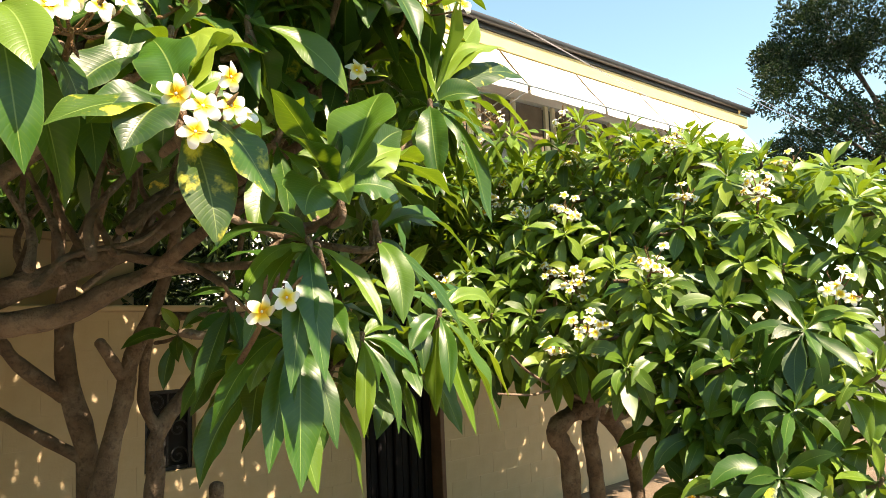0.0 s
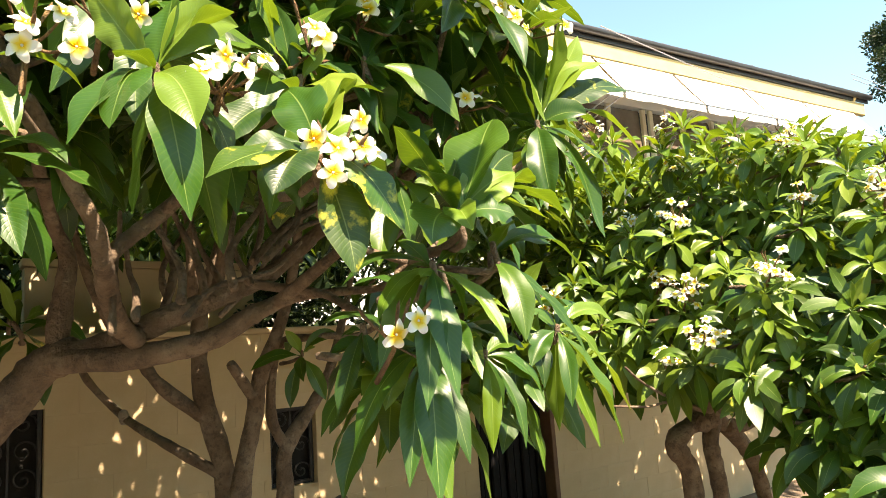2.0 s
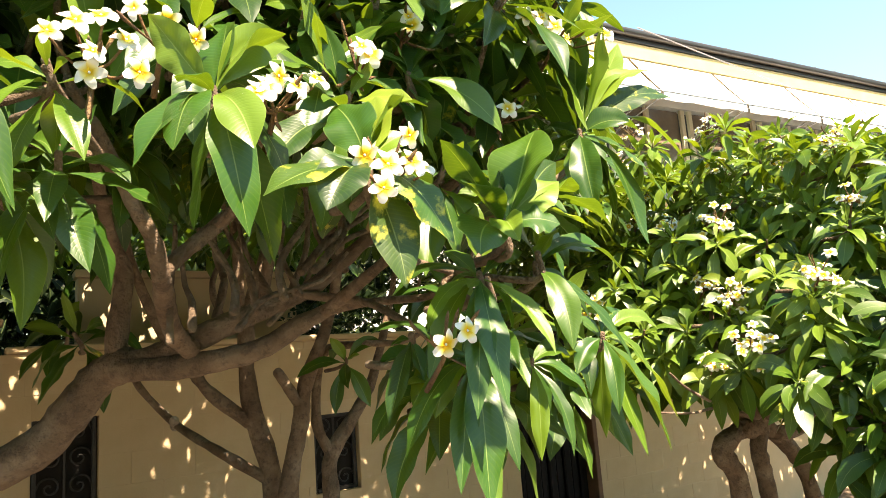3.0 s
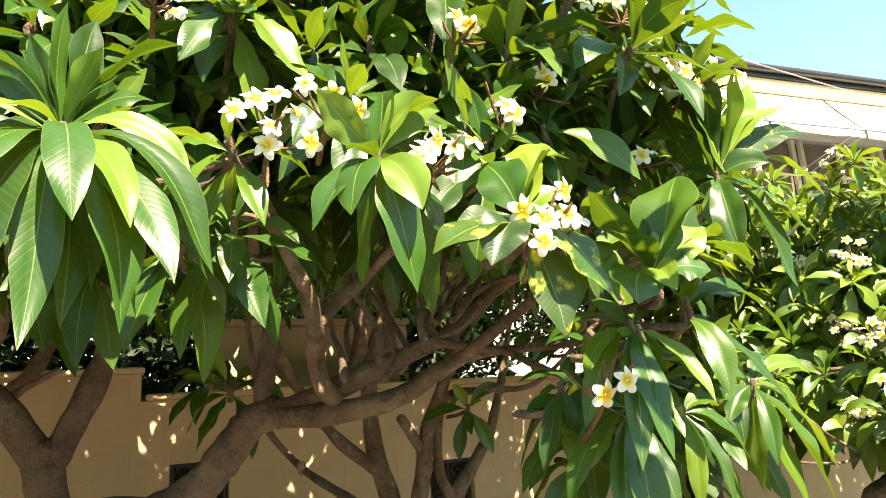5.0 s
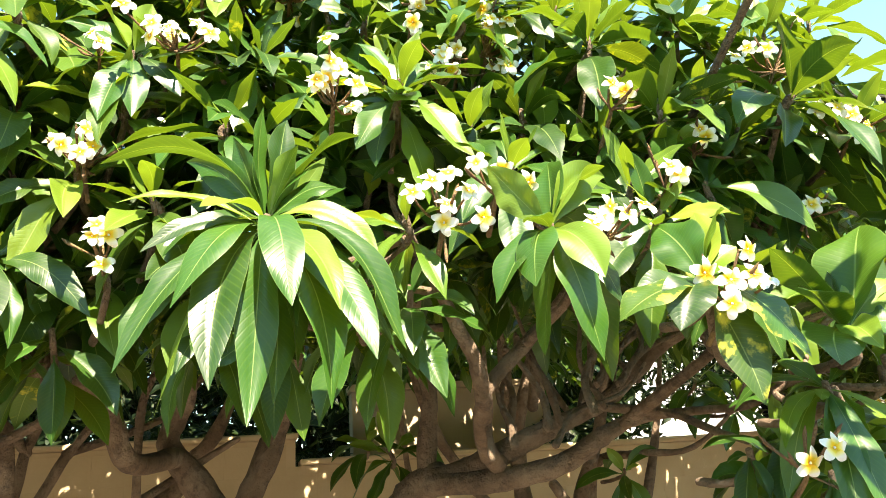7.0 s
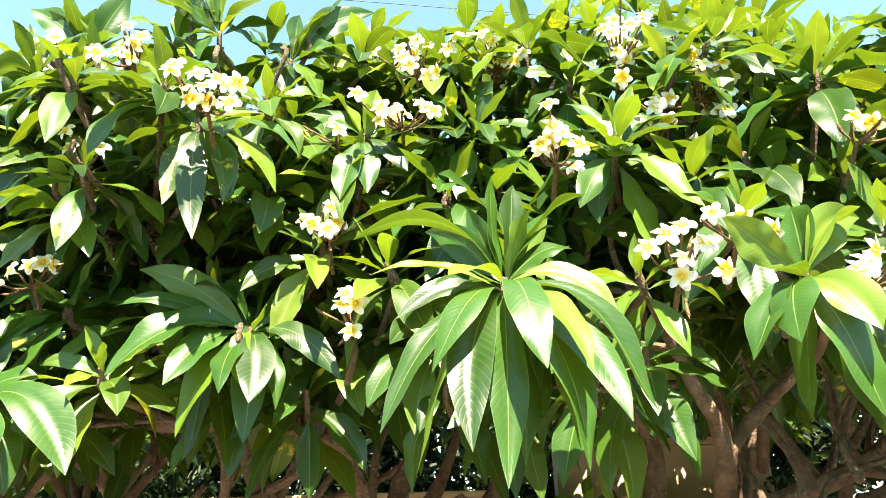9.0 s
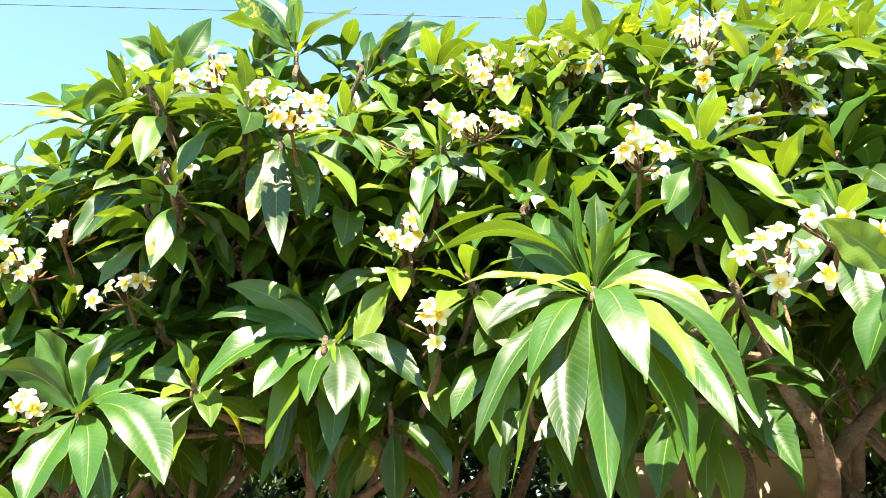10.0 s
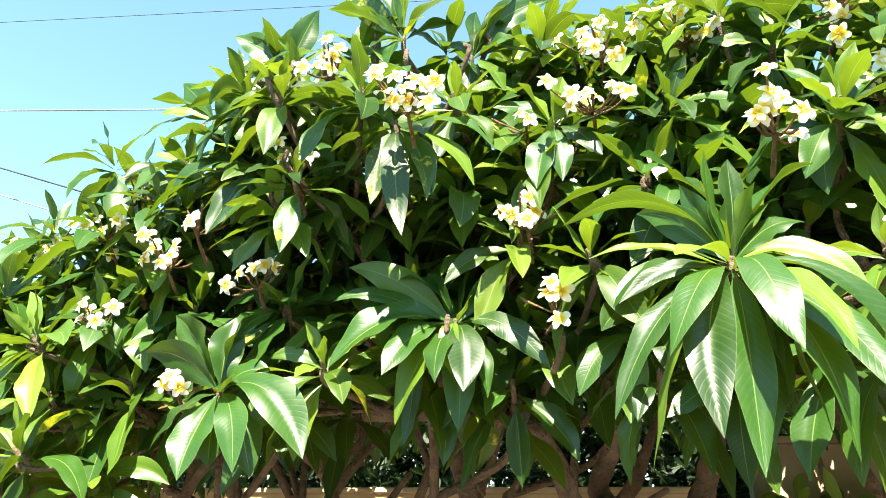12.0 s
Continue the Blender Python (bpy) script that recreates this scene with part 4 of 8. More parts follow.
shoot_exact(TREE_A, (-1.133, 1.640, 2.692), [
    (-0.164, -0.060, -0.103, 0.60, 0.117, 1),
    (-0.150, 0.020, -0.130, 0.80, 0.094, 1),
    (-0.039, -0.050, -0.260, 0.90, 0.060, 2),
    (0.062, -0.090, -0.366, 1.00, 0.070, 1),
    (0.108, -0.050, -0.275, 1.00, 0.050, 2),
    (0.117, -0.020, -0.238, 1.00, 0.072, 1),
    (0.218, 0.000, -0.211, 1.00, 0.066, 1),
    (0.264, -0.020, -0.107, 0.90, 0.063, 1),
    (0.117, -0.120, -0.132, 0.50, 0.086, 1),
    (-0.427, 0.050, 0.160, 0.40, 0.064, 1),
    (-0.292, 0.020, 0.026, 0.60, 0.084, 1),
    (0.105, 0.000, 0.043, 0.30, 0.078, 0),
    (-0.171, 0.060, 0.202, 0.40, 0.066, 1),
], (0.0, -0.65, 0.75), 402, (0, -0.35, 1))
shoot_exact(TREE_A, (-1.196, 1.850, 3.177), [
    (-0.279, 0.000, 0.180, 0.40, 0.093, 1),
    (-0.273, 0.050, 0.335, 0.20, 0.075, 1),
    (-0.201, 0.030, 0.358, 0.10, 0.070, 1),
    (-0.028, 0.000, 0.348, 0.10, 0.069, 0),
    (-0.112, -0.050, 0.102, 0.20, 0.086, 1),
    (0.190, 0.000, 0.207, 0.30, 0.095, 1),
    (0.085, -0.080, 0.028, 0.40, 0.057, 2),
    (0.165, 0.040, 0.071, 0.40, 0.078, 1),
    (-0.099, -0.050, -0.056, 0.70, 0.077, 1),
    (-0.104, 0.080, 0.358, 0.10, 0.070, 1),
    (-0.034, -0.030, -0.134, 0.90, 0.084, 1),
], (0.0, -0.65, 0.75), 403, (0, -0.35, 1))
shoot_exact(TREE_A, (-0.984, 1.920, 3.119), [
    (0.159, 0.000, 0.279, 0.20, 0.087, 1),
    (0.269, 0.020, 0.227, 0.40, 0.079, 1),
    (0.113, -0.060, 0.149, 0.20, 0.073, 0),
    (0.014, 0.030, 0.233, 0.10, 0.079, 1),
    (-0.118, 0.000, 0.080, 0.50, 0.086, 1),
    (0.152, -0.060, 0.006, 0.50, 0.079, 1),
    (0.223, 0.000, -0.019, 0.60, 0.083, 1),
    (0.120, -0.060, -0.200, 0.90, 0.081, 1),
    (0.002, -0.020, -0.188, 1.00, 0.071, 1),
    (-0.079, 0.000, -0.102, 0.90, 0.076, 1),
    (-0.149, 0.050, -0.083, 0.80, 0.077, 1),
], (0.0, -0.65, 0.75), 404, (0, -0.35, 1))
shoot_exact(TREE_A, (-0.725, 1.780, 2.735), [
    (-0.161, -0.050, -0.160, 0.80, 0.078, 1),
    (-0.042, -0.080, -0.251, 0.90, 0.080, 1),
    (-0.169, 0.000, 0.090, 0.50, 0.072, 1),
    (-0.125, 0.000, -0.051, 0.80, 0.071, 1),
    (0.022, -0.050, -0.216, 1.00, 0.071, 1),
    (0.127, -0.030, -0.139, 0.90, 0.072, 1),
    (0.036, 0.020, 0.184, 0.20, 0.070, 0),
    (0.148, 0.000, 0.024, 0.60, 0.068, 1),
    (-0.104, 0.050, 0.197, 0.30, 0.067, 0),
], (0.0, -0.65, 0.75), 405, (0, -0.35, 1))
shoot_exact(TREE_A, (-1.664, 1.840, 2.745), [
    (-0.300, -0.050, -0.207, 0.90, 0.083, 1),
    (-0.360, 0.000, 0.142, 0.60, 0.107, 1),
    (-0.063, -0.080, -0.273, 1.00, 0.095, 1),
    (-0.252, -0.040, 0.027, 0.60, 0.088, 1),
    (-0.261, -0.050, -0.102, 0.80, 0.084, 1),
    (-0.024, -0.020, -0.226, 1.00, 0.092, 1),
    (0.121, 0.000, -0.037, 0.70, 0.074, 1),
    (0.067, -0.020, -0.167, 1.00, 0.073, 1),
    (0.126, 0.040, 0.160, 0.40, 0.076, 1),
    (-0.203, 0.050, 0.180, 0.30, 0.091, 1),
], (0.0, -0.65, 0.75), 406, (0, -0.35, 1))
shoot_exact(TREE_A, (-1.950, 2.000, 3.062), [
    (-0.292, 0.000, 0.146, 0.40, 0.083, 1),
    (-0.299, 0.000, -0.022, 0.60, 0.082, 1),
    (-0.199, -0.040, 0.035, 0.50, 0.077, 0),
    (-0.192, 0.040, 0.229, 0.20, 0.083, 1),
    (0.109, 0.000, 0.124, 0.30, 0.089, 1),
    (0.117, -0.040, -0.115, 0.80, 0.095, 1),
    (-0.095, -0.040, -0.100, 0.70, 0.097, 1),
], (0.0, -0.65, 0.75), 407, (0, -0.35, 1))
shoot_exact(TREE_A, (-1.625, 1.900, 3.162), [
    (-0.236, 0.000, 0.192, 0.30, 0.082, 1),
    (-0.124, 0.030, 0.270, 0.10, 0.078, 1),
    (0.013, -0.040, 0.153, 0.20, 0.076, 0),
    (0.075, 0.030, 0.287, 0.10, 0.073, 1),
    (0.167, 0.000, 0.069, 0.50, 0.087, 0),
    (-0.123, 0.000, 0.022, 0.60, 0.084, 1),
    (-0.013, 0.060, 0.303, 0.10, 0.074, 1),
    (-0.028, -0.050, -0.204, 0.80, 0.089, 1),
    (0.111, -0.030, -0.201, 0.80, 0.088, 1),
], (0.0, -0.65, 0.75), 408, (0, -0.35, 1))
shoot(TREE_A, (-1.596, 2.000, 2.934), (-0.15, -0.5, 0.8), 14, 0.26, 340, green=LEAF_PALE)
shoot(TREE_A, (-1.785, 2.050, 3.085), (-0.15, -0.5, 0.8), 14, 0.26, 341, green=LEAF_PALE)
shoot(TREE_A, (-1.863, 2.050, 2.849), (-0.15, -0.5, 0.8), 14, 0.26, 342, green=LEAF_PALE)
shoot(TREE_A, (-1.498, 2.000, 3.006), (-0.15, -0.5, 0.8), 14, 0.26, 343, green=LEAF_PALE)
shoot(TREE_A, (-1.632, 2.000, 2.795), (-0.15, -0.5, 0.8), 14, 0.26, 344, green=LEAF_PALE)
shoot(TREE_A, (-1.381, 1.950, 2.761), (-0.15, -0.5, 0.8), 14, 0.26, 345, green=LEAF_PALE)
shoot(TREE_A, (-2.096, 2.100, 2.939), (-0.15, -0.5, 0.8), 14, 0.26, 346, green=LEAF_PALE)
shoot(TREE_A, (-1.067, 1.900, 2.080), (0, -0.5, 0.6), 11, 0.25, 325, spread=1.25, droop=1.5, fresh=0.0)
shoot(TREE_A, (-0.871, 1.900, 2.044), (0, -0.5, 0.6), 11, 0.25, 326, spread=1.25, droop=1.5, fresh=0.0)
shoot_exact(TREE_B, (0.68, 1.2, 1.864), [
    (-0.154, -0.020, 0.158, 0.3, 0.085, 1),
    (0.158, 0.050, 0.236, 0.3, 0.12, 1),
    (0.163, 0.000, 0.108, 0.2, 0.085, 0),
    (-0.078, -0.140, -0.060, 0.5, 0.06, 0),
    (0.282, 0.020, 0.015, 0.5, 0.07, 0),
    (0.109, -0.050, 0.002, 0.4, 0.08, 1),
    (0.288, 0.120, 0.206, 0.3, 0.07, 1),
    (-0.152, -0.120, -0.081, 0.5, 0.1, 1),
    (-0.151, -0.080, 0.054, 0.4, 0.09, 1),
    (0.365, 0.060, 0.038, 0.5, 0.08, 1),
    (0.134, 0.100, 0.140, 0.2, 0.08, 1),
    (0.339, 0.120, 0.117, 0.4, 0.08, 1),
], (-0.42, -0.5, 0.65), 25, (-0.3, -0.3, 1))
shoot_exact(TREE_B, (1.089, 1.366, 2.162), [
    (0.073, -0.060, 0.299, 0.1, 0.075, 0),
    (0.083, 0.030, 0.367, 0.1, 0.07, 1),
    (-0.066, 0.000, 0.173, 0.3, 0.06, 1),
    (0.298, -0.020, 0.215, 0.5, 0.065, 0),
    (0.395, 0.000, 0.156, 0.5, 0.065, 1),
    (0.078, -0.100, 0.011, 0.7, 0.08, 1),
    (0.445, 0.040, -0.015, 0.9, 0.07, 0),
    (0.208, -0.060, -0.189, 1.0, 0.075, 1),
    (0.147, -0.040, -0.295, 1.1, 0.075, 1),
    (0.118, 0.020, -0.251, 1.2, 0.075, 1),
    (-0.082, -0.080, -0.235, 1.3, 0.075, 1),
    (0.096, 0.040, -0.150, 1.2, 0.07, 1),
    (-0.033, 0.030, -0.153, 1.2, 0.07, 1),
    (-0.052, 0.080, 0.031, 0.5, 0.08, 1),
], (-0.42, -0.5, 0.65), 9, (-0.2, -0.3, 1))
shoot_exact(TREE_B, (1.089, 1.366, 2.162), [
    (0.283, 0.080, 0.351, 0.2, 0.07, 0),
    (-0.041, 0.080, -0.073, 1, 0.08, 1),
], (-0.42, -0.5, 0.65), 10, (-0.2, -0.3, 1))
shoot_exact(TREE_B, (0.358, 1.16, 1.948), [
    (0.043, 0.000, -0.219, 0.9, 0.085, 2),
    (0.119, -0.050, -0.145, 1.0, 0.085, 1),
    (-0.108, -0.060, -0.095, 1.0, 0.085, 1),
    (-0.201, -0.040, -0.077, 0.5, 0.085, 2),
    (0.142, 0.100, 0.186, 0.4, 0.075, 1),
    (0.083, 0.000, 0.071, 0.3, 0.06, 0),
    (0.067, 0.080, 0.170, 0.2, 0.07, 0),
    (-0.127, 0.020, -0.046, 0.8, 0.07, 1),
    (0.006, 0.100, -0.076, 1.2, 0.08, 1),
    (0.198, 0.120, -0.029, 0.8, 0.08, 1),
    (-0.001, 0.120, 0.154, 0.3, 0.08, 1),
], (-0.42, -0.5, 0.65), 12, (-0.2, -0.3, 1))
shoot_exact(TREE_B, (0.123, 1.26, 2.082), [
    (-0.093, -0.080, -0.139, 0.7, 0.08, 1),
    (0.025, -0.100, -0.131, 0.8, 0.075, 1),
    (0.031, -0.050, -0.261, 1.2, 0.085, 1),
    (-0.136, 0.000, -0.147, 0.9, 0.07, 1),
    (-0.025, 0.060, -0.232, 1.2, 0.085, 1),
    (0.132, 0.030, -0.143, 0.9, 0.07, 1),
    (0.129, 0.120, -0.271, 1.2, 0.1, 1),
    (0.133, 0.000, 0.145, 0.4, 0.075, 0),
    (0.162, 0.050, 0.139, 0.5, 0.065, 0),
    (-0.100, 0.050, 0.153, 0.2, 0.06, 0),
    (-0.078, -0.060, 0.000, 0.4, 0.05, 1),
    (0.049, 0.080, 0.182, 0.2, 0.08, 1),
    (0.125, 0.100, 0.024, 0.8, 0.08, 1),
], (-0.42, -0.5, 0.65), 15, (-0.2, -0.3, 1))
shoot_exact(TREE_B, (0.63, 1.45, 2.275), [
    (0.197, -0.060, -0.139, 0.9, 0.085, 1),
    (0.166, 0.050, -0.038, 1, 0.08, 1),
    (0.001, 0.050, 0.134, 0.3, 0.08, 1),
    (0.208, 0.080, 0.191, 0.5, 0.09, 1),
    (0.084, 0.080, -0.141, 1.2, 0.08, 1),
    (-0.093, 0.050, -0.088, 1, 0.08, 1),
    (0.302, 0.100, 0.092, 0.6, 0.08, 1),
], (-0.42, -0.5, 0.65), 17, (-0.2, -0.3, 1))
shoot(TREE_A, (-0.766, 2, 3.196), (0, -0.15, 1), 16, 0.28, 43)
shoot(TREE_B, (-0.233, 1.85, 3.123), (0, -0.15, 1), 17, 0.291, 44)
shoot(TREE_B, (-0.086, 1.55, 2.561), (0, -0.7, 0.7), 16, 0.28, 45)
shoot(TREE_B, (0.123, 1.68, 2.877), (0, -0.15, 1), 14, 0.269, 46)
shoot(TREE_B, (0.437, 1.55, 2.746), (0, -0.15, 1), 18, 0.314, 47)
shoot(TREE_A, (-0.83, 1.8, 2.41), (0, -0.7, 0.7), 14, 0.269, 48, green=LEAF_PALE)
shoot(TREE_A, (-1.533, 1.9, 2.307), (0, -0.7, 0.7), 15, 0.269, 49)
shoot(TREE_A, (-1.358, 1.8, 2.091), (0, -0.7, 0.7), 13, 0.246, 50, green=LEAF_PALE)
shoot(TREE_B, (-0.464, 1.95, 3.112), (0, -0.15, 1), 14, 0.269, 51)
shoot(TREE_B, (0.352, 1.7, 2.734), (0, -0.7, 0.7), 14, 0.269, 52)
shoot(TREE_A, (-1.002, 1.75, 2.85), (0, -0.7, 0.7), 12, 0.246, 54, green=LEAF_PALE)
shoot(TREE_B, (-0.118, 1.8, 2.939), (0, -0.7, 0.7), 14, 0.269, 55)
shoot(TREE_A, (-2.159, 1.9, 2.303), (0, -0.7, 0.7), 14, 0.269, 57)
shoot(TREE_A, (-2.293, 1.8, 2.208), (-0.5, -0.5, 0.7), 15, 0.28, 58, green=LEAF_PALE)
shoot(TREE_A, (-2.202, 1.75, 1.872), (-0.5, -0.5, 0.7), 16, 0.28, 59)
shoot(TREE_A, (-2.034, 1.95, 2.507), (-0.5, -0.5, 0.7), 14, 0.269, 60, green=LEAF_PALE)
shoot(TREE_A, (-2.394, 2.1, 2.734), (-0.5, -0.5, 0.7), 14, 0.269, 61)
shoot(TREE_A, (-2.297, 2.1, 2.89), (-0.5, -0.5, 0.7), 14, 0.269, 62, green=LEAF_PALE)
shoot(TREE_A, (-1.997, 1.95, 2.866), (-0.5, -0.5, 0.7), 14, 0.269, 63)
shoot(TREE_A, (-1.694, 1.75, 2.984), (-0.5, -0.5, 0.7), 15, 0.28, 65)
shoot(TREE_A, (-2.904, 2.3, 2.771), (-0.5, -0.5, 0.7), 14, 0.269, 66, green=LEAF_PALE)
shoot(TREE_A, (-2.53, 2.1, 2.519), (-0.5, -0.5, 0.7), 14, 0.269, 67)
shoot(TREE_A, (-2.985, 2.3, 2.676), (-0.5, -0.5, 0.7), 14, 0.269, 68, green=LEAF_PALE)
shoot(TREE_A, (-2.072, 1.95, 2.391), (0, -0.7, 0.7), 14, 0.269, 69)
shoot(TREE_A, (-2.276, 1.9, 2.059), (0, -0.7, 0.7), 15, 0.28, 70, green=LEAF_PALE)
shoot(TREE_A, (-1.238, 1.62, 2.821), (0, -0.15, 1), 14, 0.269, 71)
shoot(TREE_A, (-2.526, 2, 2.106), (-0.5, -0.5, 0.7), 14, 0.28, 74, green=LEAF_PALE)
shoot(TREE_A, (-2.107, 1.9, 1.798), (0, -0.7, 0.7), 15, 0.28, 76, green=LEAF_PALE)
shoot(TREE_B, (0.577, 1.5, 2.513), (0, -0.15, 1), 17, 0.291, 79)
shoot(TREE_B, (0.934, 1.42, 2.54), (0.5, -0.4, 0.7), 17, 0.302, 80)
shoot(TREE_B, (1.144, 1.45, 2.466), (0.5, -0.4, 0.7), 14, 0.269, 81)
shoot(TREE_B, (0.097, 1.6, 2.48), (0, -0.7, 0.7), 15, 0.28, 82)
shoot(TREE_B, (-0.069, 1.65, 2.574), (0, -0.15, 1), 15, 0.28, 83)
shoot(TREE_B, (0.264, 1.65, 2.565), (0, -0.15, 1), 15, 0.28, 84)
shoot(TREE_B, (-0.49, 1.75, 2.548), (0, -0.15, 1), 16, 0.291, 85)
shoot(TREE_B, (0.433, 1.55, 2.439), (0, -0.7, 0.7), 14, 0.269, 86)
shoot(TREE_B, (0.931, 1.6, 2.252), (0, -0.7, 0.7), 14, 0.269, 88)
shoot(TREE_B, (0.157, 1.5, 2.335), (0, -0.7, 0.7), 13, 0.246, 89)
shoot(TREE_B, (0.41, 1.42, 2.257), (0, -0.7, 0.7), 13, 0.246, 90)
shoot(TREE_B, (0.544, 1.5, 2.371), (0, -0.7, 0.7), 14, 0.269, 91)
shoot(TREE_B, (0.843, 1.55, 2.491), (0, -0.7, 0.7), 15, 0.28, 92)
shoot(TREE_B, (1.077, 1.5, 2.487), (0.5, -0.4, 0.7), 15, 0.28, 93)
shoot(TREE_B, (0.705, 1.55, 2.276), (0, -0.7, 0.7), 13, 0.246, 94)
shoot(TREE_B, (1.039, 1.6, 2.349), (0.5, -0.4, 0.7), 14, 0.269, 95)
shoot(TREE_B, (0.742, 1.5, 2.072), (0, -0.7, 0.7), 14, 0.246, 96)
shoot(TREE_B, (1.026, 1.5, 2.038), (0.5, -0.4, 0.7), 14, 0.269, 97)
shoot(TREE_B, (1.063, 1.6, 2.461), (0, -0.7, 0.7), 14, 0.28, 98)
shoot(TREE_B, (0.418, 1.35, 2.154), (0, -0.7, 0.7), 13, 0.246, 99)
shoot(TREE_A, (-2.201, 2.09, 2.629), (0.25, -0.55, 0.8), 14, 0.27, 100, green=LEAF_PALE)
shoot(TREE_A, (-2.736, 2.032, 2.234), (-0.01, -0.55, 0.8), 14, 0.27, 101)
shoot(TREE_A, (-0.752, 1.812, 2.62), (-0.13, -0.55, 0.8), 14, 0.27, 102, green=LEAF_PALE)
shoot(TREE_A, (-1.012, 1.904, 2.66), (-0.14, -0.55, 0.8), 14, 0.27, 104, green=LEAF_PALE)
shoot(TREE_B, (0.425, 1.685, 2.943), (-0.02, -0.55, 0.8), 14, 0.27, 105)
shoot(TREE_A, (-2.839, 2.064, 2.11), (0.07, -0.55, 0.8), 14, 0.27, 106, green=LEAF_PALE)
shoot(TREE_B, (0.808, 1.63, 2.652), (0.04, -0.55, 0.8), 14, 0.27, 107)
shoot(TREE_A, (-2.31, 2.199, 2.511), (0.11, -0.55, 0.8), 14, 0.27, 108, green=LEAF_PALE)
shoot(TREE_A, (-2.956, 2.235, 2.279), (-0.27, -0.55, 0.8), 14, 0.27, 109)
shoot(TREE_A, (-1.59, 1.958, 2.051), (-0.11, -0.55, 0.8), 14, 0.27, 111)
shoot(TREE_A, (-1.015, 1.952, 2.467), (-0.29, -0.55, 0.8), 14, 0.27, 112, green=LEAF_PALE)
shoot(TREE_A, (-2.03, 1.943, 2.068), (-0.25, -0.55, 0.8), 14, 0.27, 114, green=LEAF_PALE)
shoot(TREE_B, (0.87, 1.696, 2.952), (0.26, -0.55, 0.8), 14, 0.27, 115)
shoot(TREE_B, (-0.068, 1.829, 2.776), (-0.17, -0.55, 0.8), 14, 0.27, 116)
shoot(TREE_A, (-1.16, 1.988, 2.343), (-0.04, -0.55, 0.8), 14, 0.27, 117)
shoot(TREE_A, (-0.651, 1.75, 2.329), (-0.26, -0.55, 0.8), 14, 0.27, 118, green=LEAF_PALE)
shoot(TREE_A, (-1.141, 1.934, 2.16), (0.11, -0.55, 0.8), 14, 0.27, 119)
shoot(TREE_A, (-2.473, 2.023, 2.272), (0.21, -0.55, 0.8), 14, 0.27, 120, green=LEAF_PALE)
shoot(TREE_A, (-3.02, 2.127, 2.132), (-0.2, -0.55, 0.8), 14, 0.27, 121)
shoot(TREE_B, (-0.533, 2.008, 2.909), (-0.14, -0.55, 0.8), 14, 0.27, 122)
shoot(TREE_A, (-2.907, 2.343, 2.441), (0.2, -0.55, 0.8), 14, 0.27, 124, green=LEAF_PALE)
shoot(TREE_B, (0.7, 1.767, 2.987), (-0.22, -0.55, 0.8), 14, 0.27, 126)
shoot(TREE_A, (-1.89, 1.988, 2.343), (0.27, -0.55, 0.8), 14, 0.27, 127)
shoot(TREE_B, (-0.367, 1.965, 2.805), (0.02, -0.55, 0.8), 14, 0.27, 129)
shoot(TREE_B, (-0.308, 1.874, 2.466), (-0.12, -0.55, 0.8), 14, 0.27, 130)
shoot(TREE_B, (-0.342, 1.643, 2.272), (0.27, -0.55, 0.8), 14, 0.27, 131)
shoot(TREE_A, (-2.684, 2.211, 2.418), (-0.07, -0.55, 0.8), 14, 0.27, 132, green=LEAF_PALE)
shoot(TREE_B, (0.166, 1.733, 2.692), (0.09, -0.55, 0.8), 14, 0.27, 134)
shoot(TREE_B, (-0.533, 1.781, 2.166), (-0.08, -0.55, 0.8), 14, 0.27, 135)
shoot(TREE_B, (0.589, 1.748, 2.68), (0.12, -0.55, 0.8), 14, 0.27, 136)
shoot(TREE_A, (-0.785, 1.972, 2.211), (-0.01, -0.55, 0.8), 14, 0.27, 137)
shoot(TREE_B, (0.726, 1.868, 2.827), (0.02, -0.55, 0.8), 14, 0.27, 138)
shoot(TREE_B, (-0.352, 1.984, 2.983), (-0.17, -0.55, 0.8), 14, 0.27, 140)
shoot(TREE_A, (-0.915, 2.058, 2.031), (0.15, -0.55, 0.8), 14, 0.27, 142, green=LEAF_PALE)
shoot(TREE_B, (-0.347, 1.868, 2.625), (-0.26, -0.55, 0.8), 14, 0.27, 143)
shoot(TREE_A, (-1.315, 1.952, 2.273), (0.02, -0.55, 0.8), 14, 0.27, 144, green=LEAF_PALE)
shoot(TREE_A, (-3.096, 2.335, 2.359), (0.18, -0.55, 0.8), 14, 0.27, 145)
shoot(TREE_B, (-0.128, 1.798, 2.386), (0.21, -0.55, 0.8), 14, 0.27, 146)
shoot(TREE_B, (0.263, 1.699, 2.982), (0.25, -0.55, 0.8), 14, 0.27, 147)
shoot(TREE_A, (-1.392, 1.977, 3.277), (0.16, -0.2, 1), 14, 0.28, 161, green=LEAF_PALE)
shoot(TREE_A, (-0.871, 2.092, 3.225), (0.12, -0.2, 1), 15, 0.28, 164)
shoot(TREE_A, (-0.649, 2.048, 3.172), (-0.03, -0.2, 1), 15, 0.28, 165, green=LEAF_PALE)
shoot(TREE_B, (-0.512, 2.050, 3.210), (0.10, -0.2, 1), 13, 0.28, 166)
shoot(TREE_B, (-0.316, 2.041, 3.259), (0.11, -0.2, 1), 14, 0.28, 167, green=LEAF_PALE)
shoot(TREE_B, (-0.154, 1.985, 3.232), (-0.07, -0.2, 1), 13, 0.28, 168)
shoot(TREE_B, (0.039, 2.053, 3.336), (0.10, -0.2, 1), 13, 0.28, 169, green=LEAF_PALE)
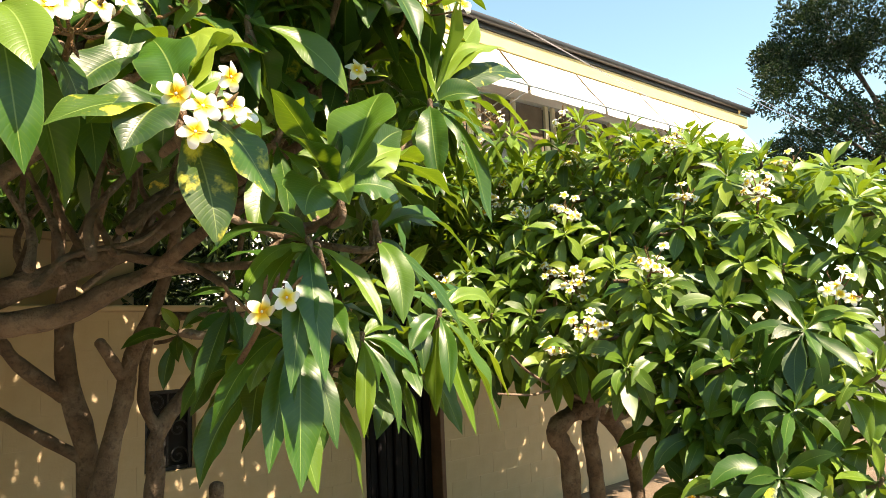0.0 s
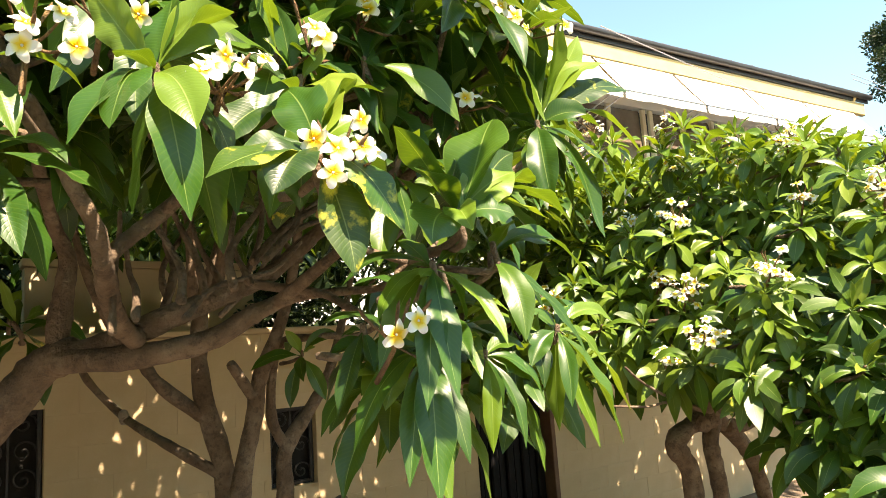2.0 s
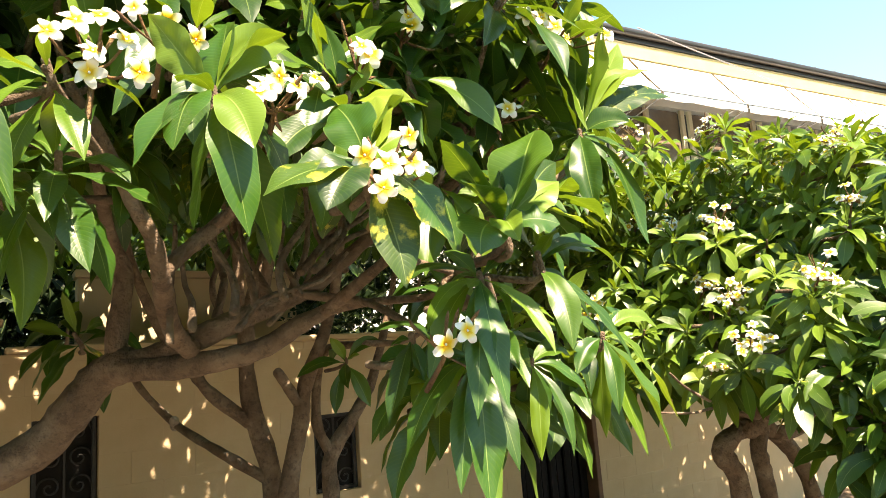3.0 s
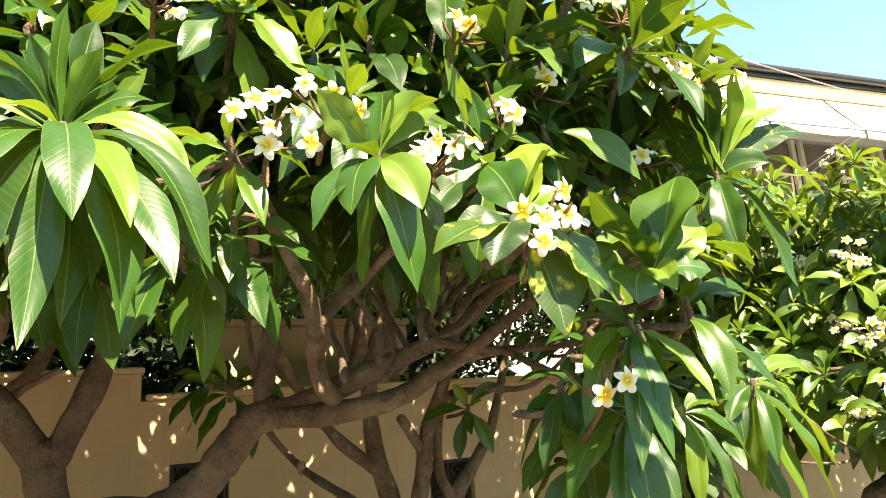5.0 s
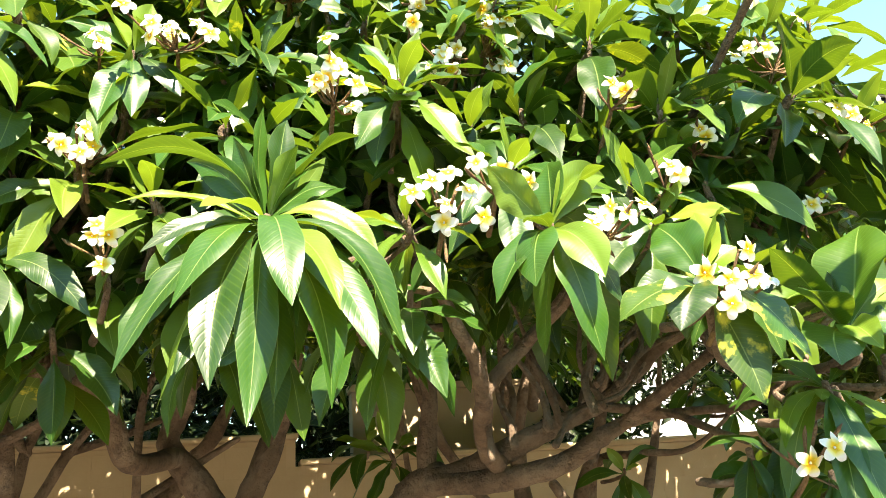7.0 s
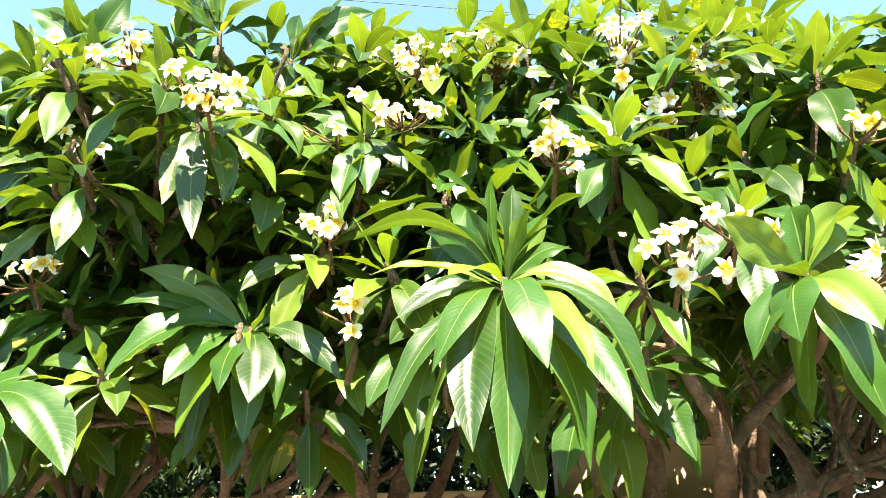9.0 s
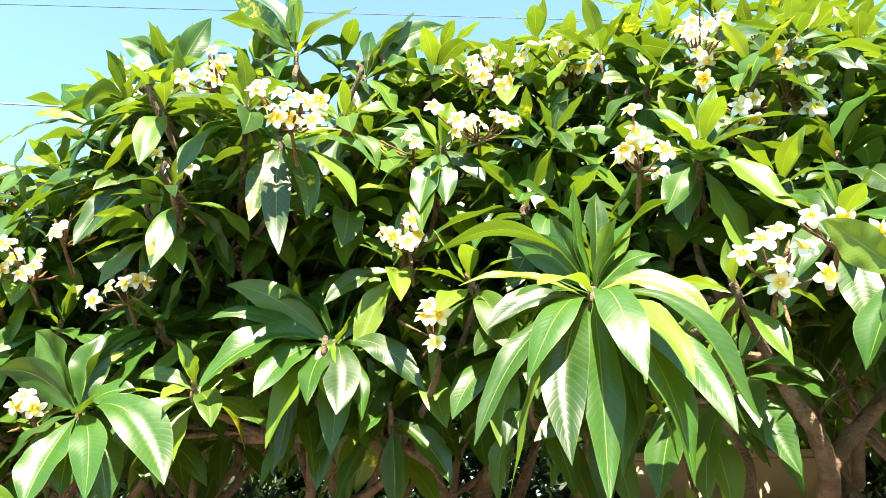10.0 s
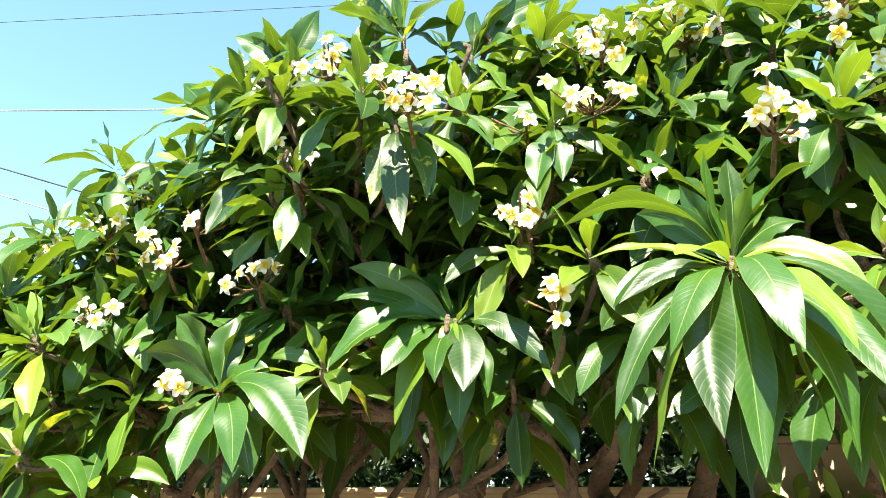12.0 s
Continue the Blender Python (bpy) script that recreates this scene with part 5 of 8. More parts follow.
shoot(TREE_B, (0.272, 1.953, 3.224), (-0.15, -0.2, 1), 15, 0.28, 170)
shoot(TREE_B, (0.431, 1.930, 3.188), (-0.16, -0.2, 1), 15, 0.28, 171, green=LEAF_PALE)
shoot(TREE_B, (0.630, 2.036, 3.192), (0.04, -0.2, 1), 15, 0.28, 172)
shoot(TREE_A, (-0.762, 2.229, 3.472), (0.06, -0.2, 1), 14, 0.28, 175, green=LEAF_PALE)
shoot(TREE_B, (-0.388, 2.271, 3.544), (0.11, -0.2, 1), 14, 0.28, 176)
shoot(TREE_B, (0.002, 2.236, 3.587), (0.03, -0.2, 1), 15, 0.28, 177, green=LEAF_PALE)
shoot(TREE_B, (0.269, 2.214, 3.568), (-0.06, -0.2, 1), 15, 0.28, 178)
shoot(TREE_B, (0.534, 2.260, 3.585), (0.05, -0.2, 1), 16, 0.28, 179, green=LEAF_PALE)
shoot(TREE_B, (0.727, 2.256, 3.534), (-0.06, -0.2, 1), 16, 0.28, 180)
shoot(TREE_B, (0.966, 1.726, 2.932), (-0.01, -0.2, 1), 13, 0.28, 181, green=LEAF_PALE)
shoot(TREE_B, (1.148, 1.682, 2.942), (0.16, -0.2, 1), 13, 0.28, 182)
shoot(TREE_B, (1.375, 1.814, 2.970), (0.05, -0.2, 1), 14, 0.28, 183, green=LEAF_PALE)
shoot(TREE_B, (1.454, 1.752, 2.868), (-0.13, -0.2, 1), 13, 0.28, 184)
shoot(TREE_B, (1.121, 1.722, 3.057), (-0.19, -0.2, 1), 13, 0.28, 185, green=LEAF_PALE)
shoot(TREE_B, (0.807, 1.686, 2.970), (-0.15, -0.2, 1), 15, 0.28, 186)
shoot(TREE_B, (1.402, 1.736, 3.056), (0.08, -0.2, 1), 13, 0.28, 187, green=LEAF_PALE)
shoot(TREE_A, (-1.508, 1.66, 2.88), (-0.15, -0.45, 0.9), 13, 0.24, 360, green=LEAF_PALE)
shoot(TREE_A, (-1.445, 1.68, 2.6), (-0.15, -0.45, 0.9), 13, 0.24, 361)
shoot(TREE_A, (-1.521, 1.75, 2.55), (-0.15, -0.45, 0.9), 13, 0.24, 362, green=LEAF_PALE)
shoot(TREE_A, (-1.694, 1.79, 2.95), (-0.15, -0.45, 0.9), 13, 0.24, 363)
shoot(TREE_A, (-1.501, 1.75, 2.99), (-0.15, -0.45, 0.9), 13, 0.24, 364, green=LEAF_PALE)
shoot(TREE_A, (-1.466, 1.8, 2.843), (0.1, -0.6, 0.7), 13, 0.24, 365)
shoot(TREE_A, (-1.386, 1.86, 2.709), (-0.1, -0.6, 0.7), 13, 0.24, 366, green=LEAF_PALE)
shoot(TREE_A, (-1.513, 1.88, 2.593), (0.0, -0.6, 0.7), 13, 0.24, 367)
shoot(TREE_A, (-1.3, 1.84, 2.761), (0.1, -0.6, 0.7), 13, 0.24, 368, green=LEAF_PALE)
shoot(TREE_A, (-1.382, 1.92, 2.57), (-0.1, -0.6, 0.7), 13, 0.24, 369)
shoot(TREE_A, (-1.659, 1.86, 2.792), (0.0, -0.6, 0.7), 13, 0.24, 370, green=LEAF_PALE)
shoot(TREE_A, (-1.49, 1.86, 3.001), (0.1, -0.6, 0.7), 13, 0.24, 371)
shoot(TREE_A, (-1.256, 1.93, 2.636), (-0.1, -0.6, 0.7), 13, 0.24, 372, green=LEAF_PALE)
shoot(TREE_A, (-1.618, 1.84, 2.909), (0.0, -0.6, 0.7), 13, 0.24, 373)
shoot(TREE_A, (-1.266, 1.9, 2.985), (0.1, -0.6, 0.7), 13, 0.24, 374, green=LEAF_PALE)
shoot(TREE_B, (-0.118, 1.425, 2.160), (-0.25, -0.5, 0.8), 11, 0.18, 396, fresh=0.4, green=LEAF_PALE)
# crown carried on unseen over the street, added to shade what hangs below
shoot(TREE_B, (0.709, 0.574, 2.725), (0.05, -0.3, 1), 11, 0.21, 391)
shoot(TREE_B, (0.594, 0.516, 2.600), (0.05, -0.3, 1), 11, 0.21, 393)
part("branch", tube([(0.75, 1.62, 2.55), (0.72, 1.2, 2.72), (0.68, 0.85, 2.72), (0.66, 0.62, 2.62)], [0.012, 0.010, 0.009, 0.008], 8, 0.16, 1030), BARK, TREE_B)

# ---- the blossoms ----
bunch_at(TREE_A, (-1.056, 1.483, 2.577), [(-1.098, 1.419, 2.646), (-1.081, 1.445, 2.712), (-1.049, 1.418, 2.654), (-1.030, 1.447, 2.697), (-1.079, 1.430, 2.626), (-1.005, 1.434, 2.668), (-1.047, 1.441, 2.629)], 700, 4)
bunch_at(TREE_A, (-1.325, 1.621, 2.827), [(-1.339, 1.581, 2.915), (-1.296, 1.572, 2.940), (-1.357, 1.568, 2.887), (-1.306, 1.563, 2.905)], 701, 4)
bunch_at(TREE_A, (-1.696, 1.830, 2.990), [(-1.733, 1.790, 3.111), (-1.677, 1.778, 3.127), (-1.687, 1.766, 3.018), (-1.658, 1.795, 3.068), (-1.724, 1.771, 3.049)], 702, 4)
bunch_at(TREE_A, (-1.437, 1.678, 2.564), [(-1.471, 1.627, 2.679), (-1.379, 1.622, 2.629), (-1.462, 1.635, 2.638)], 703)
bunch_at(TREE_A, (-0.817, 1.745, 2.361), [(-0.858, 1.699, 2.444), (-0.799, 1.700, 2.479), (-0.793, 1.687, 2.415)], 704)
bunch_at(TREE_A, (-0.733, 1.690, 2.100), [(-0.749, 1.641, 2.193), (-0.716, 1.640, 2.197), (-0.726, 1.643, 2.131), (-0.741, 1.636, 2.218)], 705)
bunch_at(TREE_A, (-1.571, 1.799, 2.266), [(-1.601, 1.737, 2.342), (-1.578, 1.769, 2.370), (-1.544, 1.768, 2.376), (-1.640, 1.738, 2.311), (-1.490, 1.731, 2.356)], 706)
bunch_at(TREE_A, (-1.897, 1.828, 2.358), [(-1.914, 1.768, 2.468), (-1.862, 1.788, 2.472), (-1.962, 1.791, 2.435), (-1.878, 1.761, 2.407), (-1.870, 1.783, 2.434)], 707, 4)
bunch_at(TREE_A, (-1.776, 1.770, 2.431), [(-1.772, 1.710, 2.502), (-1.780, 1.731, 2.531)], 708)
bunch_at(TREE_A, (-2.229, 1.937, 2.531), [(-2.290, 1.886, 2.613), (-2.233, 1.899, 2.604), (-2.136, 1.870, 2.602), (-2.259, 1.892, 2.645)], 709, 4)
bunch_at(TREE_A, (-2.224, 2.033, 2.728), [(-2.274, 1.995, 2.808), (-2.212, 1.997, 2.780), (-2.159, 1.960, 2.811), (-2.250, 1.979, 2.854)], 710, 4)
bunch_at(TREE_A, (-2.676, 2.137, 2.556), [(-2.698, 2.099, 2.679), (-2.607, 2.076, 2.650), (-2.758, 2.093, 2.646), (-2.586, 2.082, 2.685), (-2.640, 2.091, 2.591), (-2.768, 2.079, 2.596)], 711, 4)
bunch_at(TREE_A, (-2.104, 1.841, 2.189), [(-2.135, 1.781, 2.299), (-2.074, 1.783, 2.244), (-2.028, 1.784, 2.285), (-2.149, 1.790, 2.250), (-2.134, 1.819, 2.294)], 712)
bunch_at(TREE_A, (-1.738, 1.757, 1.952), [(-1.757, 1.705, 2.032), (-1.714, 1.713, 2.025), (-1.743, 1.703, 2.053)], 713)
bunch_at(TREE_B, (-0.573, 1.856, 2.957), [(-0.626, 1.805, 3.067), (-0.586, 1.812, 3.055), (-0.542, 1.817, 3.094), (-0.543, 1.817, 2.978), (-0.518, 1.813, 2.992), (-0.575, 1.784, 3.082), (-0.620, 1.794, 3.025)], 714, 4)
bunch_at(TREE_A, (-0.611, 1.723, 2.669), [(-0.667, 1.661, 2.756), (-0.631, 1.682, 2.765), (-0.603, 1.692, 2.759), (-0.538, 1.662, 2.745), (-0.558, 1.668, 2.770), (-0.670, 1.675, 2.729)], 715, 4)
bunch_at(TREE_B, (-0.331, 1.881, 2.986), [(-0.409, 1.820, 3.125), (-0.373, 1.842, 3.149), (-0.365, 1.824, 3.015), (-0.314, 1.836, 3.037), (-0.276, 1.830, 3.035), (-0.249, 1.833, 3.065)], 716, 4)
bunch_at(TREE_A, (-0.794, 1.748, 2.642), [(-0.784, 1.698, 2.716), (-0.804, 1.698, 2.737)], 717)
bunch_at(TREE_B, (-0.006, 1.676, 2.848), [(-0.059, 1.614, 2.961), (-0.015, 1.644, 3.013), (0.020, 1.624, 2.981), (0.055, 1.614, 2.989), (0.025, 1.625, 2.924), (-0.022, 1.630, 2.895), (0.002, 1.648, 2.879), (-0.023, 1.625, 2.807), (-0.033, 1.610, 2.945)], 718, 4)
bunch_at(TREE_B, (0.191, 1.680, 2.704), [(0.183, 1.644, 2.888), (0.191, 1.614, 2.834), (0.248, 1.629, 2.850), (0.274, 1.644, 2.815), (0.250, 1.631, 2.761), (0.235, 1.628, 2.699), (0.098, 1.642, 2.747), (0.049, 1.611, 2.719)], 719, 4)
bunch_at(TREE_B, (0.029, 1.629, 2.553), [(0.001, 1.583, 2.643), (0.057, 1.576, 2.634)], 720)
bunch_at(TREE_B, (-0.257, 1.460, 2.389), [(-0.290, 1.429, 2.469), (-0.271, 1.422, 2.484), (-0.252, 1.392, 2.485), (-0.213, 1.398, 2.457)], 721, 4)
bunch_at(TREE_B, (0.453, 1.533, 2.482), [(0.433, 1.478, 2.552), (0.473, 1.488, 2.581)], 722)
bunch_at(TREE_B, (-0.050, 1.389, 2.093), [(-0.124, 1.328, 2.180), (-0.083, 1.329, 2.208), (-0.042, 1.352, 2.236), (-0.002, 1.353, 2.200), (-0.057, 1.331, 2.159), (-0.059, 1.351, 2.128), (0.015, 1.328, 2.132)], 723)
bunch_at(TREE_B, (0.056, 1.357, 2.137), [(0.102, 1.293, 2.195), (0.005, 1.311, 2.239), (0.060, 1.316, 2.233)], 724)
bunch_at(TREE_B, (0.223, 1.243, 2.007), [(0.194, 1.196, 2.083), (0.216, 1.199, 2.108), (0.245, 1.191, 2.090), (0.283, 1.190, 2.109), (0.177, 1.188, 2.069)], 725)
bunch_at(TREE_B, (0.437, 1.339, 2.152), [(0.427, 1.288, 2.244), (0.447, 1.291, 2.231)], 726)
bunch_at(TREE_B, (0.382, 1.150, 1.857), [(0.334, 1.124, 1.956), (0.365, 1.100, 1.936), (0.348, 1.088, 1.891), (0.409, 1.095, 1.944), (0.407, 1.094, 1.990), (0.429, 1.100, 1.935)], 727)
bunch_at(TREE_B, (0.516, 1.207, 1.559), [(0.501, 1.172, 1.634), (0.530, 1.142, 1.655)], 728)
bunch_at(TREE_A, (-0.796, 1.716, 2.339), [(-0.785, 1.668, 2.459), (-0.774, 1.683, 2.426), (-0.833, 1.661, 2.415), (-0.792, 1.653, 2.395)], 729)
bunch_at(TREE_B, (0.110, 1.702, 2.658), [(0.085, 1.650, 2.742), (0.011, 1.643, 2.667), (0.249, 1.672, 2.786), (0.225, 1.647, 2.706), (-0.020, 1.648, 2.813)], 730, 4)
bunch_at(TREE_B, (0.372, 1.393, 2.378), [(0.359, 1.343, 2.473), (0.385, 1.342, 2.454)], 731)
bunch_at(TREE_B, (0.623, 1.460, 2.316), [(0.624, 1.404, 2.386), (0.622, 1.417, 2.416)], 732)
bunch_at(TREE_B, (1.081, 1.429, 2.376), [(0.993, 1.362, 2.470), (1.067, 1.399, 2.481), (1.097, 1.383, 2.442), (1.165, 1.372, 2.451)], 733, 4)
bunch_at(TREE_B, (0.998, 1.536, 2.634), [(0.845, 1.493, 2.696), (0.950, 1.486, 2.724), (1.080, 1.499, 2.732), (1.117, 1.464, 2.723)], 734, 4)
bunch_at(TREE_B, (0.940, 1.501, 2.163), [(0.955, 1.453, 2.255), (0.924, 1.449, 2.240)], 735)

# ---- trunks, limbs and branches ----
part("trunk", tube([(-0.47, 2.68, 1.30), (-0.36, 2.66, 1.385), (-0.19, 2.62, 1.385), (-0.055, 2.58, 1.447), (0.03, 2.54, 1.545), (0.10, 2.50, 1.64), (0.17, 2.44, 1.678)], [0.060, 0.060, 0.060, 0.058, 0.056, 0.054, 0.050], 13, 0.14, 143), BARK, TREE_B)
part("limb", tube([(0.13, 2.48, 1.655), (0.215, 2.38, 1.678), (0.297, 2.27, 1.715), (0.413, 2.2, 1.767), (0.533, 2.17, 1.813), (0.64, 2.12, 1.862), (0.72, 2.08, 1.93), (0.79, 2.02, 2.0), (0.85, 1.92, 2.045), (0.917, 1.82, 2.093), (0.985, 1.76, 2.147)], [0.046, 0.042, 0.037, 0.033, 0.029, 0.026, 0.023, 0.021, 0.019, 0.017, 0.014], 11, 0.16, 144), BARK, TREE_B)
part("limb", tube([(0.14, 2.44, 1.655), (0.265, 2.28, 1.650), (0.396, 2.18, 1.664), (0.497, 2.14, 1.691), (0.596, 2.1, 1.752), (0.676, 2.08, 1.792), (0.70, 1.85, 1.86), (0.733, 1.6, 1.944)], [0.038, 0.036, 0.034, 0.032, 0.028, 0.022, 0.016, 0.012], 11, 0.16, 145), BARK, TREE_B)
part("limb", tube([(0.300, 2.22, 1.698), (0.245, 2.14, 1.731), (0.191, 2.0, 1.791), (0.150, 1.84, 1.846), (0.117, 1.78, 1.934), (0.065, 1.745, 2.014), (0.031, 1.72, 2.082), (-0.021, 1.65, 2.15)], [0.029, 0.028, 0.026, 0.0235, 0.019, 0.016, 0.0145, 0.0127], 11, 0.16, 146), BARK, TREE_B)
part("limb", tube([(0.045, 1.73, 2.045), (-0.01, 1.619, 2.068), (-0.06, 1.53, 2.105), (-0.122, 1.42, 2.155)], [0.012, 0.010, 0.008, 0.006], 9, 0.16, 147), BARK, TREE_B)
part("limb", tube([(0.140, 1.82, 1.85), (0.201, 1.85, 1.912), (0.281, 1.86, 1.982), (0.355, 1.84, 2.057), (0.408, 1.8, 2.128)], [0.019, 0.0185, 0.018, 0.0168, 0.014], 11, 0.16, 148), BARK, TREE_B)
part("limb", tube([(0.281, 1.86, 1.982), (0.335, 1.70, 2.05), (0.309, 1.567, 2.077), (0.249, 1.4, 2.103)], [0.013, 0.012, 0.011, 0.009], 9, 0.16, 149), BARK, TREE_B)
part("limb", tube([(0.14, 2.48, 1.649), (0.138, 2.46, 1.75), (0.149, 2.45, 1.853), (0.159, 2.45, 1.956), (0.115, 2.4, 2.047), (0.05, 2.12, 2.12), (-0.013, 1.8, 2.197), (-0.065, 1.7, 2.254)], [0.038, 0.033, 0.030, 0.025, 0.020, 0.016, 0.013, 0.010], 11, 0.16, 150), BARK, TREE_B)
part("limb", tube([(0.665, 2.08, 1.784), (0.725, 2.0, 1.797), (0.783, 1.85, 1.791), (0.773, 1.65, 1.778), (0.71, 1.45, 1.795), (0.665, 1.3, 1.805)], [0.0173, 0.0144, 0.0112, 0.0095, 0.009, 0.009], 9, 0.16, 151), BARK, TREE_B)
part("limb", tube([(0.590, 2.13, 1.848), (0.685, 2.05, 1.82), (0.721, 1.9, 1.789), (0.727, 1.75, 1.734), (0.676, 1.55, 1.689)], [0.0148, 0.0137, 0.0121, 0.0105, 0.007], 9, 0.16, 167), BARK, TREE_B)
part("trunk", tube([(1.045, 3.7, -0.35), (1.045, 3.7, 0.401), (1.037, 3.7, 1.068), (0.933, 3.7, 1.496), (0.929, 3.7, 1.895), (1.009, 3.6, 2.263), (1.06, 3.536, 2.699), (1.131, 3.51, 3.144)], [0.068, 0.059, 0.053, 0.044, 0.038, 0.030, 0.021, 0.009], 11, 0.2, 152), BARK, TREE_C)
part("limb", tube([(1.009, 3.7, 1.1), (0.789, 3.8, 1.26), (0.666, 4.2, 1.401), (0.465, 4.2, 1.655), (0.396, 4.1, 1.946), (0.341, 4.021, 2.377), (0.369, 3.989, 2.819)], [0.030, 0.024, 0.021, 0.018, 0.015, 0.010, 0.009], 11, 0.2, 153), BARK, TREE_C)
part("limb", tube([(0.931, 3.7, 1.385), (0.741, 3.7, 1.541), (0.637, 3.7, 1.684), (0.467, 3.6, 1.898), (0.321, 3.514, 2.282), (0.313, 3.48, 2.705)], [0.033, 0.030, 0.027, 0.024, 0.016, 0.009], 11, 0.2, 154), BARK, TREE_C)
part("trunk", tube([(1.012, 3.5, -0.35), (1.012, 3.5, 0.707), (1.052, 3.5, 1.085), (1.119, 3.5, 1.37), (1.156, 3.5, 1.56), (1.247, 3.4, 1.859), (1.279, 3.3, 2.16), (1.304, 3.222, 2.596), (1.364, 3.19, 3.04)], [0.061, 0.053, 0.047, 0.041, 0.036, 0.030, 0.024, 0.016, 0.009], 11, 0.2, 155), BARK, TREE_C)
part("limb", tube([(1.136, 3.5, 1.423), (1.068, 3.5, 1.539), (1.013, 3.5, 1.625)], [0.027, 0.025, 0.024], 11, 0.2, 156), BARK, TREE_C)
part("trunk", tube([(1.293, 3.6, -0.35), (1.293, 3.6, 0.628), (1.309, 3.6, 0.981), (1.318, 3.6, 1.176), (1.473, 3.6, 1.389), (1.583, 3.6, 1.56), (1.718, 3.6, 1.97), (1.822, 3.6, 2.404)], [0.051, 0.044, 0.041, 0.038, 0.033, 0.027, 0.018, 0.009], 11, 0.2, 157), BARK, TREE_C)
part("limb", tube([(1.333, 3.6, 1.174), (1.248, 3.6, 1.354), (1.252, 3.5, 1.695), (1.331, 3.2, 1.729), (1.5, 3, 1.736), (1.661, 2.809, 1.943), (1.776, 2.733, 2.295)], [0.030, 0.027, 0.024, 0.018, 0.012, 0.008, 0.009], 11, 0.2, 158), BARK, TREE_C)
part("limb", tube([(0.948, 3.5, 1.994), (0.994, 3.4, 2.328), (1.101, 3.3, 2.606)], [0.030, 0.027, 0.024], 11, 0.2, 159), BARK, TREE_C)
part("limb", tube([(0.859, 3.6, 1.98), (0.815, 3.5, 2.347), (0.645, 3.4, 2.585)], [0.027, 0.024, 0.021], 11, 0.2, 160), BARK, TREE_C)
part("trunk", tube([(-0.465, 2.7, -0.35), (-0.465, 2.7, 1.233), (-0.489, 2.7, 1.53), (-0.501, 2.7, 1.599)], [0.07475, 0.065, 0.058, 0.055], 11, 0.2, 161), BARK, TREE_A)
part("limb", tube([(-0.499, 2.7, 1.564), (-0.603, 2.7, 1.726), (-0.69, 2.7, 1.852), (-0.626, 2.6, 1.997), (-0.644, 2.4, 2.165)], [0.052, 0.047, 0.038, 0.028, 0.02], 11, 0.2, 162), BARK, TREE_A)
part("limb", tube([(-0.475, 2.7, 1.562), (-0.4, 2.7, 1.714), (-0.323, 2.7, 1.912), (-0.273, 2.5, 2.123)], [0.047, 0.043, 0.039, 0.024], 11, 0.2, 163), BARK, TREE_A)
part("limb", tube([(-1.76, 3.1, 1.13), (-0.812, 3.2, 1.636), (-0.678, 3.2, 1.789), (-0.563, 3.1, 1.902), (-0.456, 3, 2.14)], [0.044000000000000004, 0.04, 0.034, 0.028, 0.014], 11, 0.2, 164), BARK, TREE_A)
part("limb", tube([(-1.31, 2.75, 0.98), (-1.083, 2.4, 1.675), (-1.118, 2.3, 1.949), (-1.15, 2.2, 2.053), (-1.148, 2.1, 2.238)], [0.033, 0.03, 0.028, 0.025, 0.02], 11, 0.2, 165), BARK, TREE_A)
part("limb", tube([(-0.66, 2.68, 1.8), (-0.746, 2.3, 1.769), (-0.797, 2.2, 1.899), (-0.911, 2.1, 1.996), (-1.368, 2.2, 2.033)], [0.033, 0.03, 0.028, 0.024, 0.02], 11, 0.2, 166), BARK, TREE_A)

part("trunk", tube([(3.128, 2.5, -0.35), (3.128, 2.5, 0.637), (3.116, 2.5, 0.906), (3.019, 2.5, 1.054), (3.151, 2.5, 1.129), (3.335, 2.5, 1.164)], [0.057499999999999996, 0.05, 0.048, 0.054, 0.047, 0.05], 11, 0.2, 168), BARK, TREE_D)
part("trunk", tube([(3.299, 2.45, -0.35), (3.299, 2.45, 0.611), (3.278, 2.45, 0.888), (3.26, 2.45, 1.059), (3.364, 2.45, 1.22), (3.431, 2.4, 1.44), (3.411, 2.3, 1.727)], [0.05175, 0.045, 0.042, 0.046, 0.04, 0.022, 0.012], 11, 0.2, 169), BARK, TREE_D)
part("trunk", tube([(3.884, 2.55, -0.35), (3.884, 2.55, 0.485), (3.834, 2.55, 0.782), (3.716, 2.55, 0.967), (3.418, 2.5, 1.143)], [0.05175, 0.045, 0.041, 0.045, 0.045], 11, 0.2, 170), BARK, TREE_D)
part("trunk", tube([(4.769, 2.75, -0.35), (4.769, 2.75, 0.289), (4.918, 2.75, 0.585), (5.099, 2.7, 0.687), (5.561, 2.6, 0.853), (5.957, 2.5, 1.185)], [0.046, 0.04, 0.038, 0.036, 0.025, 0.012], 11, 0.2, 171), BARK, TREE_D)
part("limb", tube([(3.493, 2.48, 1.095), (3.661, 2.45, 1.102), (3.859, 2.4, 1.248), (4.255, 2.3, 1.474)], [0.038, 0.035, 0.024, 0.012], 11, 0.2, 172), BARK, TREE_D)
part("limb", tube([(3.314, 2.45, 1.187), (2.938, 2.4, 1.287), (2.629, 2.35, 1.4), (2.449, 2.3, 1.485)], [0.012, 0.008, 0.006, 0.005], 11, 0.2, 173), BARK, TREE_D)
part("limb", tube([(3.313, 2.45, 1.178), (2.913, 2.4, 1.283), (2.641, 2.35, 1.287), (2.344, 2.3, 1.318)], [0.011, 0.007, 0.006, 0.005], 11, 0.2, 174), BARK, TREE_D)
